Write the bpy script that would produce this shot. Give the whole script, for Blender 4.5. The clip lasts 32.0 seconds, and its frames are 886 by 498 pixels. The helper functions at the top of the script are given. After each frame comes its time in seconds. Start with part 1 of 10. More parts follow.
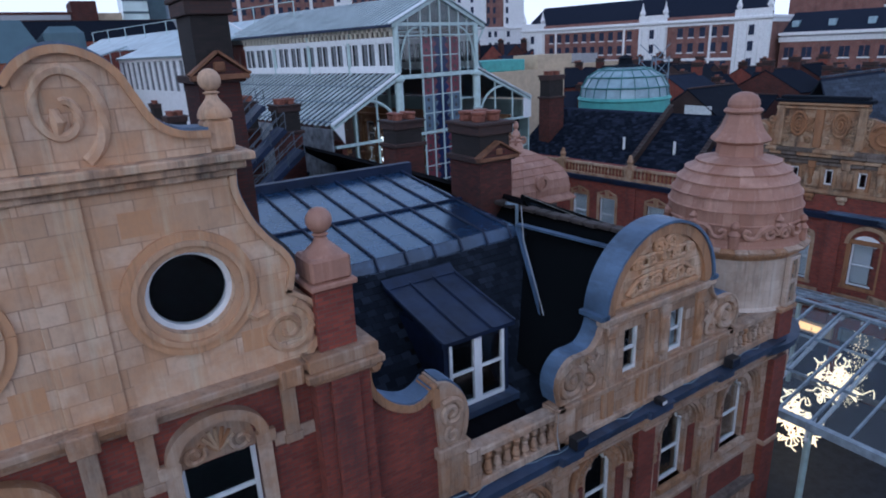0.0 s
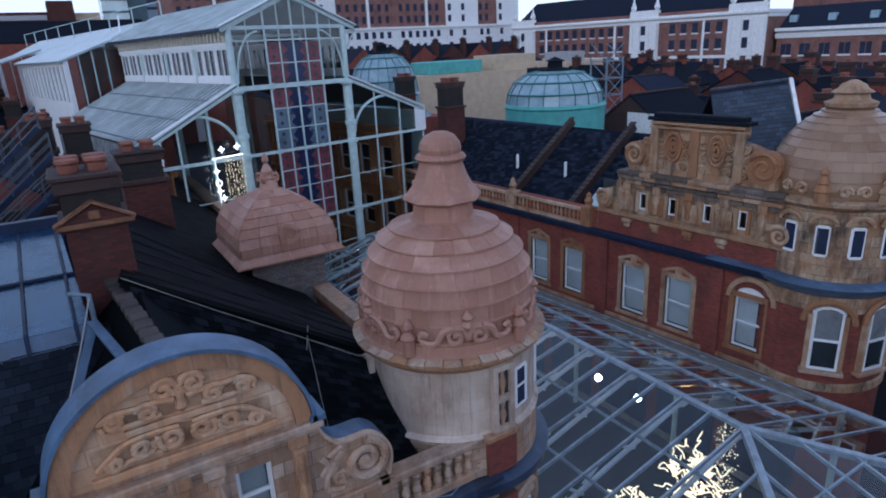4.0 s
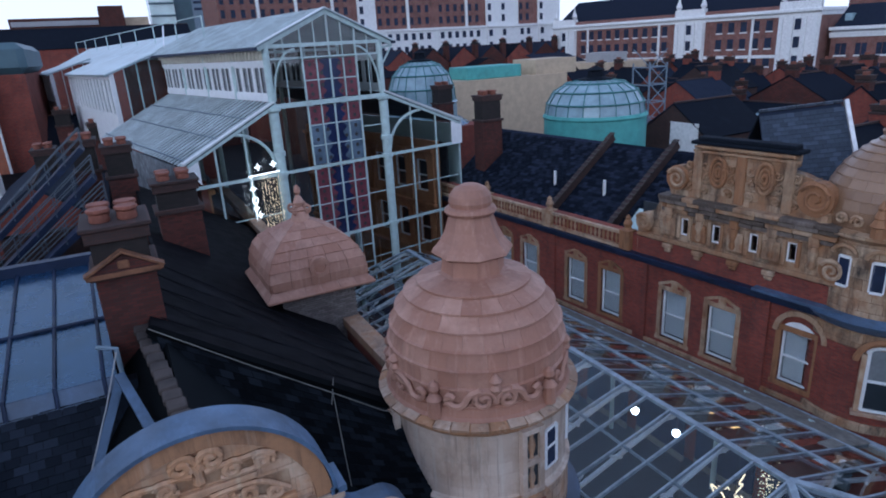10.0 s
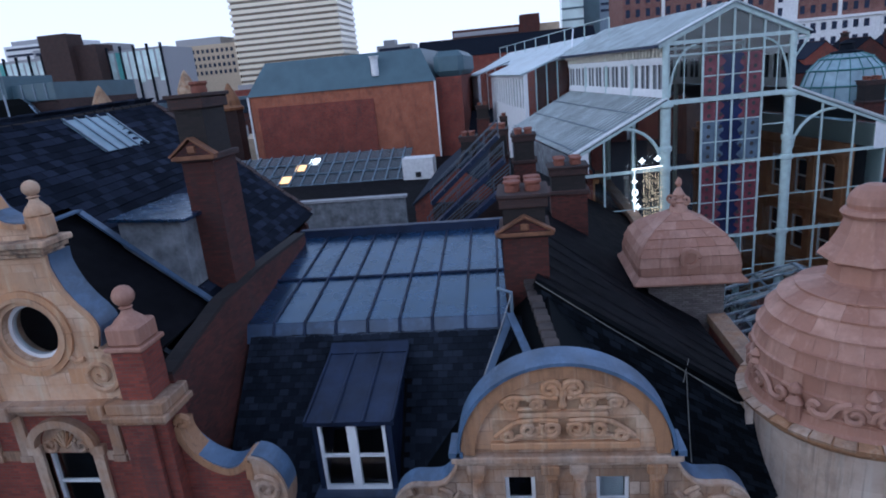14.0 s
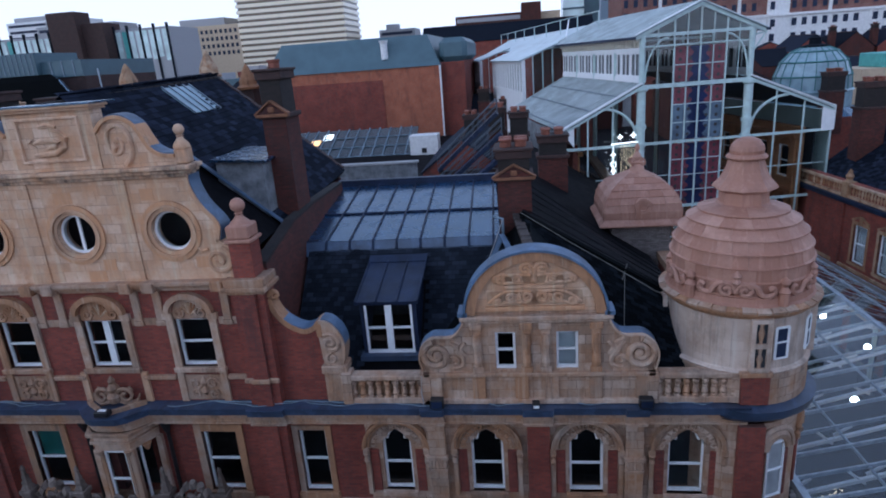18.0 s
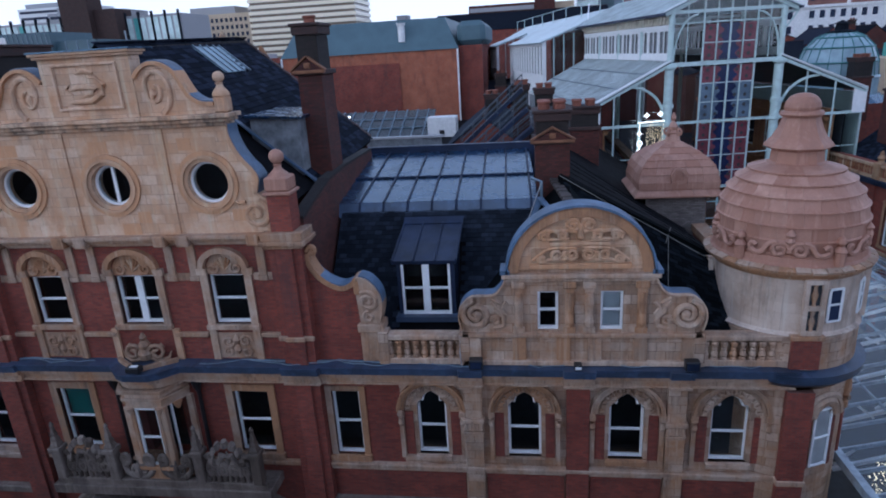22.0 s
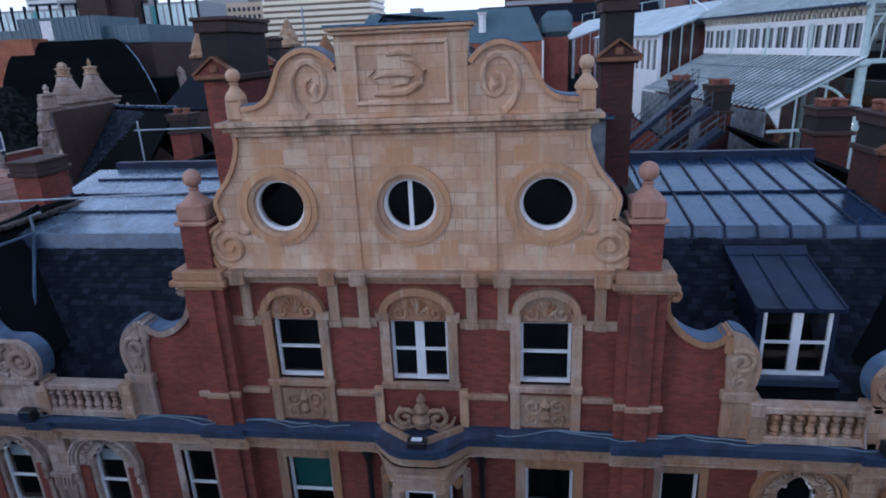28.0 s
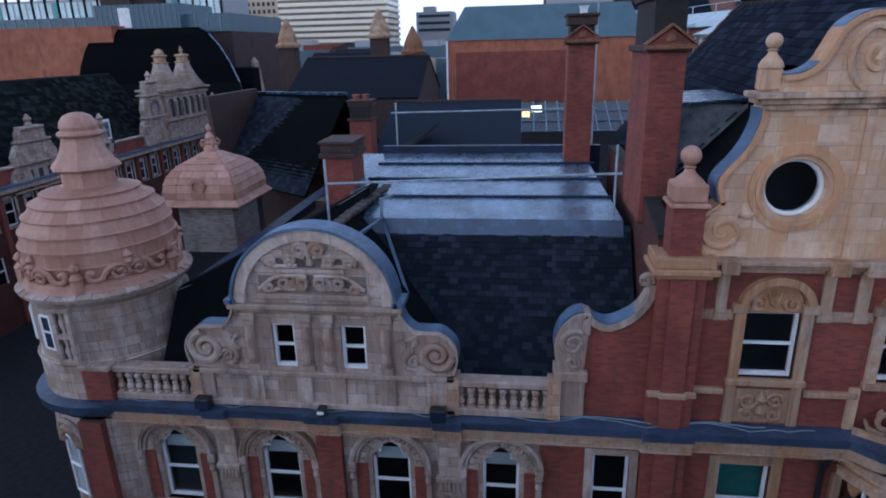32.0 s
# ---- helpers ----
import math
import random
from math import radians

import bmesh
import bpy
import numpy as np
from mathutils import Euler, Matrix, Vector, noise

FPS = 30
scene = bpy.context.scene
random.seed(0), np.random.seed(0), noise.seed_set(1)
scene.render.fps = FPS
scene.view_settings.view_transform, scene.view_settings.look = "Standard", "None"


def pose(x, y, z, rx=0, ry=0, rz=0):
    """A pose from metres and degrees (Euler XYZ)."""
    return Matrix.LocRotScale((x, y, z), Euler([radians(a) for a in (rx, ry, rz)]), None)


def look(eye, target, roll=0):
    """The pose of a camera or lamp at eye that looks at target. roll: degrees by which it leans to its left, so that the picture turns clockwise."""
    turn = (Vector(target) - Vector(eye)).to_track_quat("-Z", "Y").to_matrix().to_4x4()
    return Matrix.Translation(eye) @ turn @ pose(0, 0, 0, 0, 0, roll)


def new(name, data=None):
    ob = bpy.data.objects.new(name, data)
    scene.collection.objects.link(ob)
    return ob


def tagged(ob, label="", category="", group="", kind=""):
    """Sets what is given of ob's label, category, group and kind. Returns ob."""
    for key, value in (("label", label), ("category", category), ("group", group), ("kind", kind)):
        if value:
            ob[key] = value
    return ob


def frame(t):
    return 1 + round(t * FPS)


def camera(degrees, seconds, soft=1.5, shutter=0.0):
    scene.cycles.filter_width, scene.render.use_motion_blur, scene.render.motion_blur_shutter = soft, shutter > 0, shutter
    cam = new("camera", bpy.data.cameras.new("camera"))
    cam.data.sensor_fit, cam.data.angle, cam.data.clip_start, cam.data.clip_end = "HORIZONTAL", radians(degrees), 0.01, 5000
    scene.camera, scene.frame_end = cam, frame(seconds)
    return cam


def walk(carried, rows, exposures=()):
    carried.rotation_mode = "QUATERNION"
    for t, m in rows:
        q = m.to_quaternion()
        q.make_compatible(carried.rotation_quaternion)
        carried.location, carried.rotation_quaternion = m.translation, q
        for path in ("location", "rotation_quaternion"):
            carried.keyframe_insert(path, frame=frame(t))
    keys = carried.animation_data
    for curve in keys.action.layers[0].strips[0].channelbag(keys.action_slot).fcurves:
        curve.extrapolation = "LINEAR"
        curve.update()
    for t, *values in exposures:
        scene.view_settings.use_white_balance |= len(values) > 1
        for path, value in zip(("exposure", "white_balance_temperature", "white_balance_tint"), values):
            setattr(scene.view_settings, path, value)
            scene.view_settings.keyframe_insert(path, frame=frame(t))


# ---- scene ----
cam = camera(71.8, 32.0, 1.9)
PATH = [
    (0, (1.636, -9.175, 19.17), (2.676, -7.585, 18.547), -2.5),
    (0.5, (2.952, -9.816, 19.128), (3.982, -8.219, 18.504), -2.4),
    (1, (4.682, -10.742, 19.116), (5.704, -9.141, 18.489), -2.5),
    (1.5, (6.612, -11.541, 19.066), (7.627, -9.937, 18.438), -2.5),
    (2, (8.302, -11.967, 19.025), (9.306, -10.355, 18.397), -2.6),
    (2.5, (9.824, -11.826, 19.022), (10.82, -10.209, 18.393), -2.6),
    (3, (11.08, -11.297, 19.097), (12.068, -9.677, 18.467), -2.7),
    (3.5, (12.285, -10.465, 19.156), (13.267, -8.841, 18.525), -2.8),
    (5.5, (14.232, -8.933, 19.905), (15.191, -7.297, 19.272), -2.9),
    (6, (14.267, -8.931, 20.07), (15.221, -7.292, 19.435), -2.9),
    (6.5, (14.255, -8.976, 20.231), (15.201, -7.333, 19.595), -3.0),
    (7, (14.239, -9.015, 20.332), (15.18, -7.369, 19.696), -3.0),
    (7.5, (14.202, -9.08, 20.373), (15.138, -7.43, 19.736), -3.0),
    (8, (14.202, -9.117, 20.395), (15.131, -7.465, 19.758), -3.1),
    (8.5, (14.182, -9.122, 20.406), (15.105, -7.466, 19.768), -3.1),
    (9, (14.091, -9.123, 20.399), (14.97, -7.443, 19.762), -3.3),
    (9.5, (13.943, -9.152, 20.386), (14.816, -7.469, 19.749), -3.2),
    (10, (13.803, -9.193, 20.323), (14.671, -7.507, 19.688), -3.3),
    (10.5, (13.612, -9.194, 20.289), (14.475, -7.506, 19.651), -3.3),
    (11, (13.456, -9.195, 20.233), (14.23, -7.461, 19.604), -3.6),
    (11.5, (13.318, -9.193, 20.213), (13.749, -7.335, 19.611), -4.5),
    (12, (13.294, -9.283, 20.239), (13.476, -7.378, 19.657), -4.9),
    (12.5, (13.281, -9.432, 20.277), (13.116, -7.516, 19.725), -5.5),
    (13, (13.272, -9.523, 20.309), (13.049, -7.613, 19.76), -5.5),
    (13.5, (13.25, -9.945, 20.32), (13.006, -8.038, 19.769), -5.4),
    (14, (13.318, -10.757, 20.318), (13.06, -8.852, 19.765), -5.4),
    (14.5, (13.443, -11.85, 20.3), (13.174, -9.948, 19.743), -5.4),
    (16.5, (13.441, -15.251, 20.334), (13.145, -13.359, 19.757), -4.9),
    (17, (13.486, -15.863, 20.367), (13.226, -13.968, 19.781), -4.7),
    (17.5, (13.507, -16.443, 20.365), (13.257, -14.549, 19.774), -4.4),
    (18, (13.566, -16.842, 20.302), (13.313, -14.95, 19.707), -4.3),
    (18.5, (13.578, -16.997, 20.009), (13.322, -15.105, 19.412), -4.2),
    (19, (13.563, -17.069, 19.585), (13.305, -15.178, 18.986), -4.1),
    (19.5, (13.595, -17.041, 19.171), (13.336, -15.152, 18.568), -3.9),
    (20, (13.644, -17.041, 19.111), (13.381, -15.153, 18.506), -3.8),
    (20.5, (13.598, -16.991, 19.128), (13.333, -15.104, 18.521), -3.8),
    (21, (13.385, -16.977, 19.141), (13.118, -15.09, 18.533), -3.7),
    (21.5, (12.932, -16.954, 19.151), (12.664, -15.068, 18.541), -3.6),
    (22, (12.416, -16.903, 19.176), (12.145, -15.018, 18.564), -3.5),
    (22.5, (11.796, -16.774, 19.23), (11.523, -14.89, 18.617), -3.5),
    (23, (11.193, -16.552, 19.3), (10.921, -14.669, 18.684), -3.4),
    (23.5, (10.484, -16.143, 19.36), (10.208, -14.261, 18.742), -3.3),
    (24, (9.825, -15.628, 19.411), (9.55, -13.747, 18.791), -3.3),
    (24.5, (9.017, -15.091, 19.44), (8.742, -13.21, 18.818), -3.2),
    (25, (8.152, -14.656, 19.453), (7.88, -12.775, 18.83), -3.1),
    (25.5, (7.228, -14.259, 19.498), (6.96, -12.379, 18.871), -2.9),
    (27.5, (3.8, -13.43, 19.363), (3.53, -11.551, 18.734), -2.6),
    (28, (2.607, -13.432, 19.314), (2.342, -11.552, 18.686), -2.5),
    (28.5, (1.15, -13.478, 19.311), (0.885, -11.599, 18.679), -2.2),
    (29, (-0.383, -13.545, 19.299), (-0.643, -11.664, 18.669), -2.1),
    (29.5, (-2.014, -13.672, 19.171), (-2.273, -11.787, 18.554), -1.9),
    (30, (-3.426, -13.749, 19.151), (-3.68, -11.867, 18.525), -1.9),
    (30.5, (-4.891, -13.713, 19.075), (-5.145, -11.831, 18.447), -1.8),
    (31, (-6.163, -13.699, 19.003), (-6.415, -11.817, 18.374), -1.6),
    (31.5, (-7.517, -13.64, 18.951), (-7.766, -11.758, 18.322), -1.5),
    (32, (-8.897, -13.618, 18.946), (-9.145, -11.736, 18.317), -1.5),
]
walk(cam, [(t, look(eye, target, roll)) for t, eye, target, roll in PATH], [(0, 0.34, 5100, 7), (12, 0.42, 5100, 7), (22, 0.48, 5100, 7), (32, 0.5, 5100, 7)])

# ---- light ----
world = bpy.data.worlds.new("dusk_sky")
scene.world = world
world.use_nodes = True
wn = world.node_tree.nodes
sky = wn.new("ShaderNodeTexSky")
sky.sky_type = "NISHITA"
sky.sun_disc = False
sky.sun_elevation = radians(14)
sky.sun_rotation = radians(236)
sky.air_density, sky.dust_density, sky.ozone_density = 1.0, 1.5, 3.0
wn["Background"].inputs[1].default_value = 0.15
veil = wn.new("ShaderNodeMix")
veil.data_type = "RGBA"
height = wn.new("ShaderNodeSeparateXYZ")
world.node_tree.links.new(wn.new("ShaderNodeTexCoord").outputs["Generated"], height.inputs[0])
haze = wn.new("ShaderNodeMapRange")
for k, v in (("From Min", 0.0), ("From Max", 0.75), ("To Min", 0.95), ("To Max", 0.3)):
    haze.inputs[k].default_value = v
world.node_tree.links.new(height.outputs[2], haze.inputs[0])
world.node_tree.links.new(haze.outputs[0], veil.inputs[0])
veil.inputs[7].default_value = (6.0, 5.75, 6.35, 1.0)
world.node_tree.links.new(sky.outputs[0], veil.inputs[6])
world.node_tree.links.new(veil.outputs[2], wn["Background"].inputs[0])
sun = new("sun", bpy.data.lights.new("sun", "SUN"))
sun.data.energy, sun.data.angle, sun.data.color = 0.22, radians(60), (1.0, 0.93, 0.88)
sun.matrix_world = look((-45, -30, 26), (0, 0, 0))


# ---- materials ----
class Mat:
    """A small node builder round one Principled material."""

    def __init__(self, name, rough=0.7, metal=0.0):
        self.m = bpy.data.materials.new(name)
        self.m.use_nodes = True
        self.t = self.m.node_tree
        self.b = self.t.nodes["Principled BSDF"]
        self.b.inputs["Roughness"].default_value = rough
        self.b.inputs["Metallic"].default_value = metal
        self.h = None

    def n(self, kind, **values):
        node = self.t.nodes.new(kind)
        for k, v in values.items():
            node.inputs[k.replace("_", " ")].default_value = v
        return node

    def link(self, a, b):
        self.t.links.new(a, b)

    def math(self, op, a, b=0.0):
        node = self.t.nodes.new("ShaderNodeMath")
        node.operation = op
        for i, v in enumerate((a, b)):
            if isinstance(v, (int, float)):
                node.inputs[i].default_value = v
            else:
                self.link(v, node.inputs[i])
        return node.outputs[0]

    def mix(self, f, a, b, blend="MIX"):
        node = self.t.nodes.new("ShaderNodeMix")
        node.data_type, node.blend_type = "RGBA", blend
        for i, v in ((0, f), (6, a), (7, b)):
            if isinstance(v, (int, float)):
                node.inputs[i].default_value = v
            elif isinstance(v, tuple):
                node.inputs[i].default_value = (*v, 1.0)
            else:
                self.link(v, node.inputs[i])
        return node.outputs[2]

    def place(self):
        return self.t.nodes.new("ShaderNodeNewGeometry")

    def noise(self, scale, detail=4.0, rough=0.6, stretch=(1, 1, 1)):
        g = self.place()
        mp = self.t.nodes.new("ShaderNodeMapping")
        mp.inputs["Scale"].default_value = stretch
        self.link(g.outputs["Position"], mp.inputs["Vector"])
        node = self.n("ShaderNodeTexNoise", Scale=scale, Detail=detail, Roughness=rough)
        self.link(mp.outputs[0], node.inputs["Vector"])
        return node.outputs["Fac"]

    def ramp(self, fac, lo, hi):
        node = self.n("ShaderNodeMapRange", From_Min=lo, From_Max=hi)
        self.link(fac, node.inputs[0])
        return node.outputs[0]

    def wall_uv(self):
        """Running length along the wall and height, for any upright wall along x or y."""
        g = self.place()
        p = self.t.nodes.new("ShaderNodeSeparateXYZ")
        q = self.t.nodes.new("ShaderNodeSeparateXYZ")
        self.link(g.outputs["Position"], p.inputs[0])
        self.link(g.outputs["True Normal"], q.inputs[0])
        side = self.math("GREATER_THAN", self.math("ABSOLUTE", q.outputs[0]), self.math("ABSOLUTE", q.outputs[1]))
        u = self.math("ADD", self.math("MULTIPLY", p.outputs[1], side), self.math("MULTIPLY", p.outputs[0], self.math("SUBTRACT", 1.0, side)))
        c = self.t.nodes.new("ShaderNodeCombineXYZ")
        self.link(u, c.inputs[0])
        self.link(p.outputs[2], c.inputs[1])
        return c.outputs[0]

    def bricks(self, wide, high, joint, a, b, mortar, bias=0.0):
        node = self.n("ShaderNodeTexBrick", Color1=(*a, 1), Color2=(*b, 1), Mortar=(*mortar, 1), Scale=1.0, Mortar_Size=joint, Mortar_Smooth=0.2, Bias=bias, Brick_Width=wide, Row_Height=high)
        self.link(self.wall_uv(), node.inputs["Vector"])
        return node.outputs["Color"], node.outputs["Fac"]

    def colour(self, c):
        if isinstance(c, tuple):
            self.b.inputs["Base Color"].default_value = (*c, 1)
        else:
            self.link(c, self.b.inputs["Base Color"])
        return self

    def bump(self, height, strength=0.3, distance=0.01):
        node = self.n("ShaderNodeBump", Strength=strength, Distance=distance)
        self.link(height, node.inputs["Height"])
        if self.h is not None:
            self.link(self.h, node.inputs["Normal"])
        self.h = node.outputs[0]
        self.link(self.h, self.b.inputs["Normal"])
        return self

    def roughness(self, fac, lo, hi):
        node = self.n("ShaderNodeMapRange", To_Min=lo, To_Max=hi)
        self.link(fac, node.inputs[0])
        self.link(node.outputs[0], self.b.inputs["Roughness"])
        return self


def brick_mat(name, a, b, mortar, stain=(0.04, 0.03, 0.03)):
    m = Mat(name, 0.85)
    c, f = m.bricks(0.225, 0.075, 0.009, a, b, mortar)
    c = m.mix(m.ramp(m.noise(0.7, 5), 0.35, 0.75), c, m.mix(1.0, c, (0.62, 0.58, 0.58), "MULTIPLY"))
    c = m.mix(m.math("MULTIPLY", m.ramp(m.noise(1.1, 6, 0.7, (1, 1, 0.25)), 0.52, 0.8), 0.75), c, stain)
    m.colour(c).bump(m.math("SUBTRACT", 1.0, f), 0.4, 0.008).bump(m.noise(40, 3), 0.2, 0.004)
    return m.m


def ashlar_mat(name, tones, joints=True, soot=0.5, wide=0.52, high=0.3, rough=0.75, streak=0.3):
    m = Mat(name, rough)
    if joints:
        c, f = m.bricks(wide, high, 0.009, tones[0], tones[1], tuple(v * 0.95 for v in tones[3]))
    else:
        info = m.t.nodes.new("ShaderNodeObjectInfo")
        c = m.mix(info.outputs["Random"], tones[0], tones[1])
        c = m.mix(m.math("GREATER_THAN", m.math("FRACT", m.math("MULTIPLY", info.outputs["Random"], 7.3)), 0.78), c, tones[2])
        f = None
    c = m.mix(m.ramp(m.noise(1.3, 5), 0.4, 0.7), c, tones[2])
    c = m.mix(m.math("MULTIPLY", m.ramp(m.noise(9, 5, 0.65), 0.45, 0.75), 0.35), c, tones[3])
    c = m.mix(m.math("MULTIPLY", m.ramp(m.noise(1.6, 6, 0.7, (1, 1, 0.3)), 0.44 if soot > 0.9 else 0.5, 0.66 if soot > 0.9 else 0.78), soot), c, tones[4])
    c = m.mix(m.math("MULTIPLY", m.ramp(m.noise(2.2, 5, 0.65, (2.2, 2.2, 0.12)), 0.53, 0.72), streak), c, tuple(min(0.7, v * 1.35 + 0.03) for v in tones[1]))
    c = m.mix(m.math("MULTIPLY", m.ramp(m.noise(3.0, 5, 0.7, (2.6, 2.6, 0.1)), 0.56, 0.74), soot * 2.3 * streak), c, tones[4])
    m.colour(c).bump(m.noise(25, 4), 0.3, 0.008).bump(m.noise(5, 5, 0.65), 0.45, 0.03)
    if f is not None:
        m.bump(m.math("SUBTRACT", 1.0, f), 0.4, 0.008)
    return m.m


BUFF = ((0.48, 0.30, 0.18), (0.66, 0.48, 0.345), (0.52, 0.28, 0.14), (0.34, 0.22, 0.15), (0.07, 0.055, 0.048))
GREYED = ((0.27, 0.175, 0.115), (0.54, 0.41, 0.315), (0.38, 0.20, 0.10), (0.17, 0.105, 0.07), (0.028, 0.023, 0.021))
GREY = ((0.30, 0.225, 0.185), (0.54, 0.445, 0.385), (0.31, 0.20, 0.14), (0.19, 0.14, 0.113), (0.026, 0.022, 0.021))
SOOTED = ((0.15, 0.115, 0.096), (0.26, 0.21, 0.175), (0.095, 0.07, 0.053), (0.055, 0.043, 0.037), (0.014, 0.012, 0.012))
TERRA = ((0.35, 0.18, 0.125), (0.48, 0.28, 0.205), (0.33, 0.16, 0.105), (0.25, 0.125, 0.09), (0.11, 0.065, 0.055))
OCHRE = ((0.32, 0.195, 0.105), (0.53, 0.395, 0.265), (0.29, 0.135, 0.058), (0.14, 0.078, 0.043), (0.02, 0.016, 0.014))
M = {}
M["brick"] = brick_mat("red_brick", (0.30, 0.064, 0.038), (0.185, 0.041, 0.027), (0.155, 0.075, 0.06))
M["brick_deep"] = brick_mat("deep_red_brick", (0.115, 0.025, 0.017), (0.055, 0.015, 0.011), (0.05, 0.026, 0.02))
M["brick_bright"] = brick_mat("bright_red_brick", (0.42, 0.13, 0.065), (0.36, 0.11, 0.055), (0.34, 0.16, 0.10))
M["brick_dark"] = brick_mat("sooty_brick", (0.075, 0.035, 0.028), (0.045, 0.026, 0.022), (0.04, 0.03, 0.028))
M["brick_black"] = brick_mat("blackened_brick", (0.028, 0.02, 0.018), (0.016, 0.013, 0.012), (0.02, 0.016, 0.015), (0.01, 0.009, 0.009))
M["brick_grey"] = brick_mat("limewashed_brick", (0.30, 0.27, 0.25), (0.17, 0.15, 0.14), (0.10, 0.09, 0.085))
M["buff"] = ashlar_mat("buff_terracotta", BUFF, True, 0.35)
M["buff_block"] = ashlar_mat("buff_block", BUFF, False, 0.25)
M["buff_worn"] = ashlar_mat("stained_buff_moulding", BUFF, False, 0.95)
M["buff_plain"] = ashlar_mat("buff_moulding", BUFF, False, 0.6)
M["grey_stone"] = ashlar_mat("weathered_stone", GREYED, True, 0.6)
M["grey_plain"] = ashlar_mat("weathered_moulding", GREYED, False, 0.75)
M["dull_stone"] = ashlar_mat("dull_grey_stone", GREY, True, 0.75)
M["dull_plain"] = ashlar_mat("dull_grey_moulding", GREY, False, 0.85)
STONE_OF, PLAIN_OF = {1: "grey_stone", -1: "dull_stone"}, {1: "grey_plain", -1: "dull_plain"}
M["soot_stone"] = ashlar_mat("blackened_stone", SOOTED, False, 0.8)
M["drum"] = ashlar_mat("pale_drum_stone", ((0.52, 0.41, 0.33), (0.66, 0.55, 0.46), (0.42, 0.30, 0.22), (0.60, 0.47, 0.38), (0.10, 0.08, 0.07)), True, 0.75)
M["terra"] = ashlar_mat("pink_terracotta", TERRA, False, 0.35, rough=0.6)
# hall stone brightened to orange: warm interior lighting is mixed into its colour
M["hall_stone"] = ashlar_mat("warm_lit_hall_stone", ((0.45, 0.20, 0.085), (0.55, 0.28, 0.13), (0.38, 0.15, 0.06), (0.30, 0.13, 0.06), (0.08, 0.04, 0.03)), True, 0.3)
M["hall_trim"] = ashlar_mat("warm_lit_hall_trim", ((0.40, 0.17, 0.07), (0.50, 0.24, 0.10), (0.34, 0.13, 0.05), (0.26, 0.11, 0.05), (0.08, 0.04, 0.03)), False, 0.3)
M["ochre"] = ashlar_mat("ochre_stone", OCHRE, True, 0.95, 0.7, 0.4, streak=0.06)
M["ochre_plain"] = ashlar_mat("ochre_moulding", OCHRE, False, 0.85, streak=0.08)


def slate_mat(name, base=0.0085, rough=0.8, spec=0.07, blue=1.15, spread=1.0):
    m = Mat(name, rough)
    m.b.inputs["Specular IOR Level"].default_value = spec
    info = m.t.nodes.new("ShaderNodeObjectInfo")
    isl = m.place()
    r = m.math("FRACT", m.math("ADD", info.outputs["Random"], isl.outputs["Random Per Island"]))
    r = m.math("ADD", m.math("MULTIPLY", m.math("POWER", r, 2.2), 1.1), 0.05)
    r = m.math("ADD", m.math("MULTIPLY", r, spread), 0.3 * (1 - spread))
    c = m.mix(r, (base * 0.4, base * 0.53, base * 0.58 * blue), (base * 2.05, base * 2.5, base * 2.7 * blue))
    c = m.mix(m.math("MULTIPLY", m.ramp(m.noise(1.2, 6), 0.5, 0.75), 0.45), c, (base * 0.95, base * 1.28, base * 1.3 * blue))
    m.colour(c).bump(m.noise(18, 5), 0.4, 0.006)
    return m.m


M["slate"] = slate_mat("dark_slate", 0.016, 0.8, 0.06, 1.35, 0.65)
M["slate_black"] = slate_mat("black_slate", 0.0042, 0.85, 0.04, 1.1)
M["slate_rough"] = slate_mat("rough_black_slate", 0.0062, 0.85, 0.05, 1.2)
M["slate_blue"] = slate_mat("blue_slate", 0.0145, 0.85, 0.03, 1.5, 0.8)
M["slate_sky"] = slate_mat("sky_blue_slate", 0.046, 0.6, 0.25, 1.3, 0.35)
M["slate_moss"] = slate_mat("mossy_slate", 0.0125, 0.85, 0.02, 0.9)
M["slate_far"] = slate_mat("far_slate", 0.016, 0.7, 0.04, 1.5)


def lead_mat(name, tone, rough=0.42, streak=0.6, spec=0.8, metal=0.0):
    m = Mat(name, rough, metal)
    lo, hi = tuple(v * 0.55 for v in tone), tuple(min(1, v * 1.5) for v in tone)
    c = m.mix(m.ramp(m.noise(0.9, 6), 0.3, 0.7), lo, hi)
    c = m.mix(m.math("MULTIPLY", m.ramp(m.noise(2.4, 6, 0.7, (1, 0.4, 1)), 0.5, 0.75), streak), c, tuple(min(1, v * 2.4) for v in tone))
    m.colour(c).roughness(m.noise(2.0, 5), rough - 0.15, rough + 0.25).bump(m.noise(6, 5), 0.25, 0.02)
    m.b.inputs["Specular IOR Level"].default_value = spec
    return m.m


# blue base and specular tint put a bluer sky reflection into the lead
M["lead"] = lead_mat("lead_sheet", (0.011, 0.028, 0.064), 0.2, 0.7, 1.0)
M["lead"].node_tree.nodes["Principled BSDF"].inputs["IOR"].default_value = 1.68
M["lead"].node_tree.nodes["Principled BSDF"].inputs["Specular Tint"].default_value = (0.52, 0.78, 1.0, 1)
# much paler base than the other lead: sky sheen put into the colour
M["lead_sheen"] = lead_mat("sheen_lead_sheet", (0.14, 0.195, 0.26), 0.22, 0.5, 1.0, 0.45)
M["lead_ledge"] = lead_mat("lead_ledge", (0.026, 0.042, 0.08), 0.45, 0.9)
M["lead_blue"] = lead_mat("blue_lead", (0.062, 0.102, 0.17), 0.5)
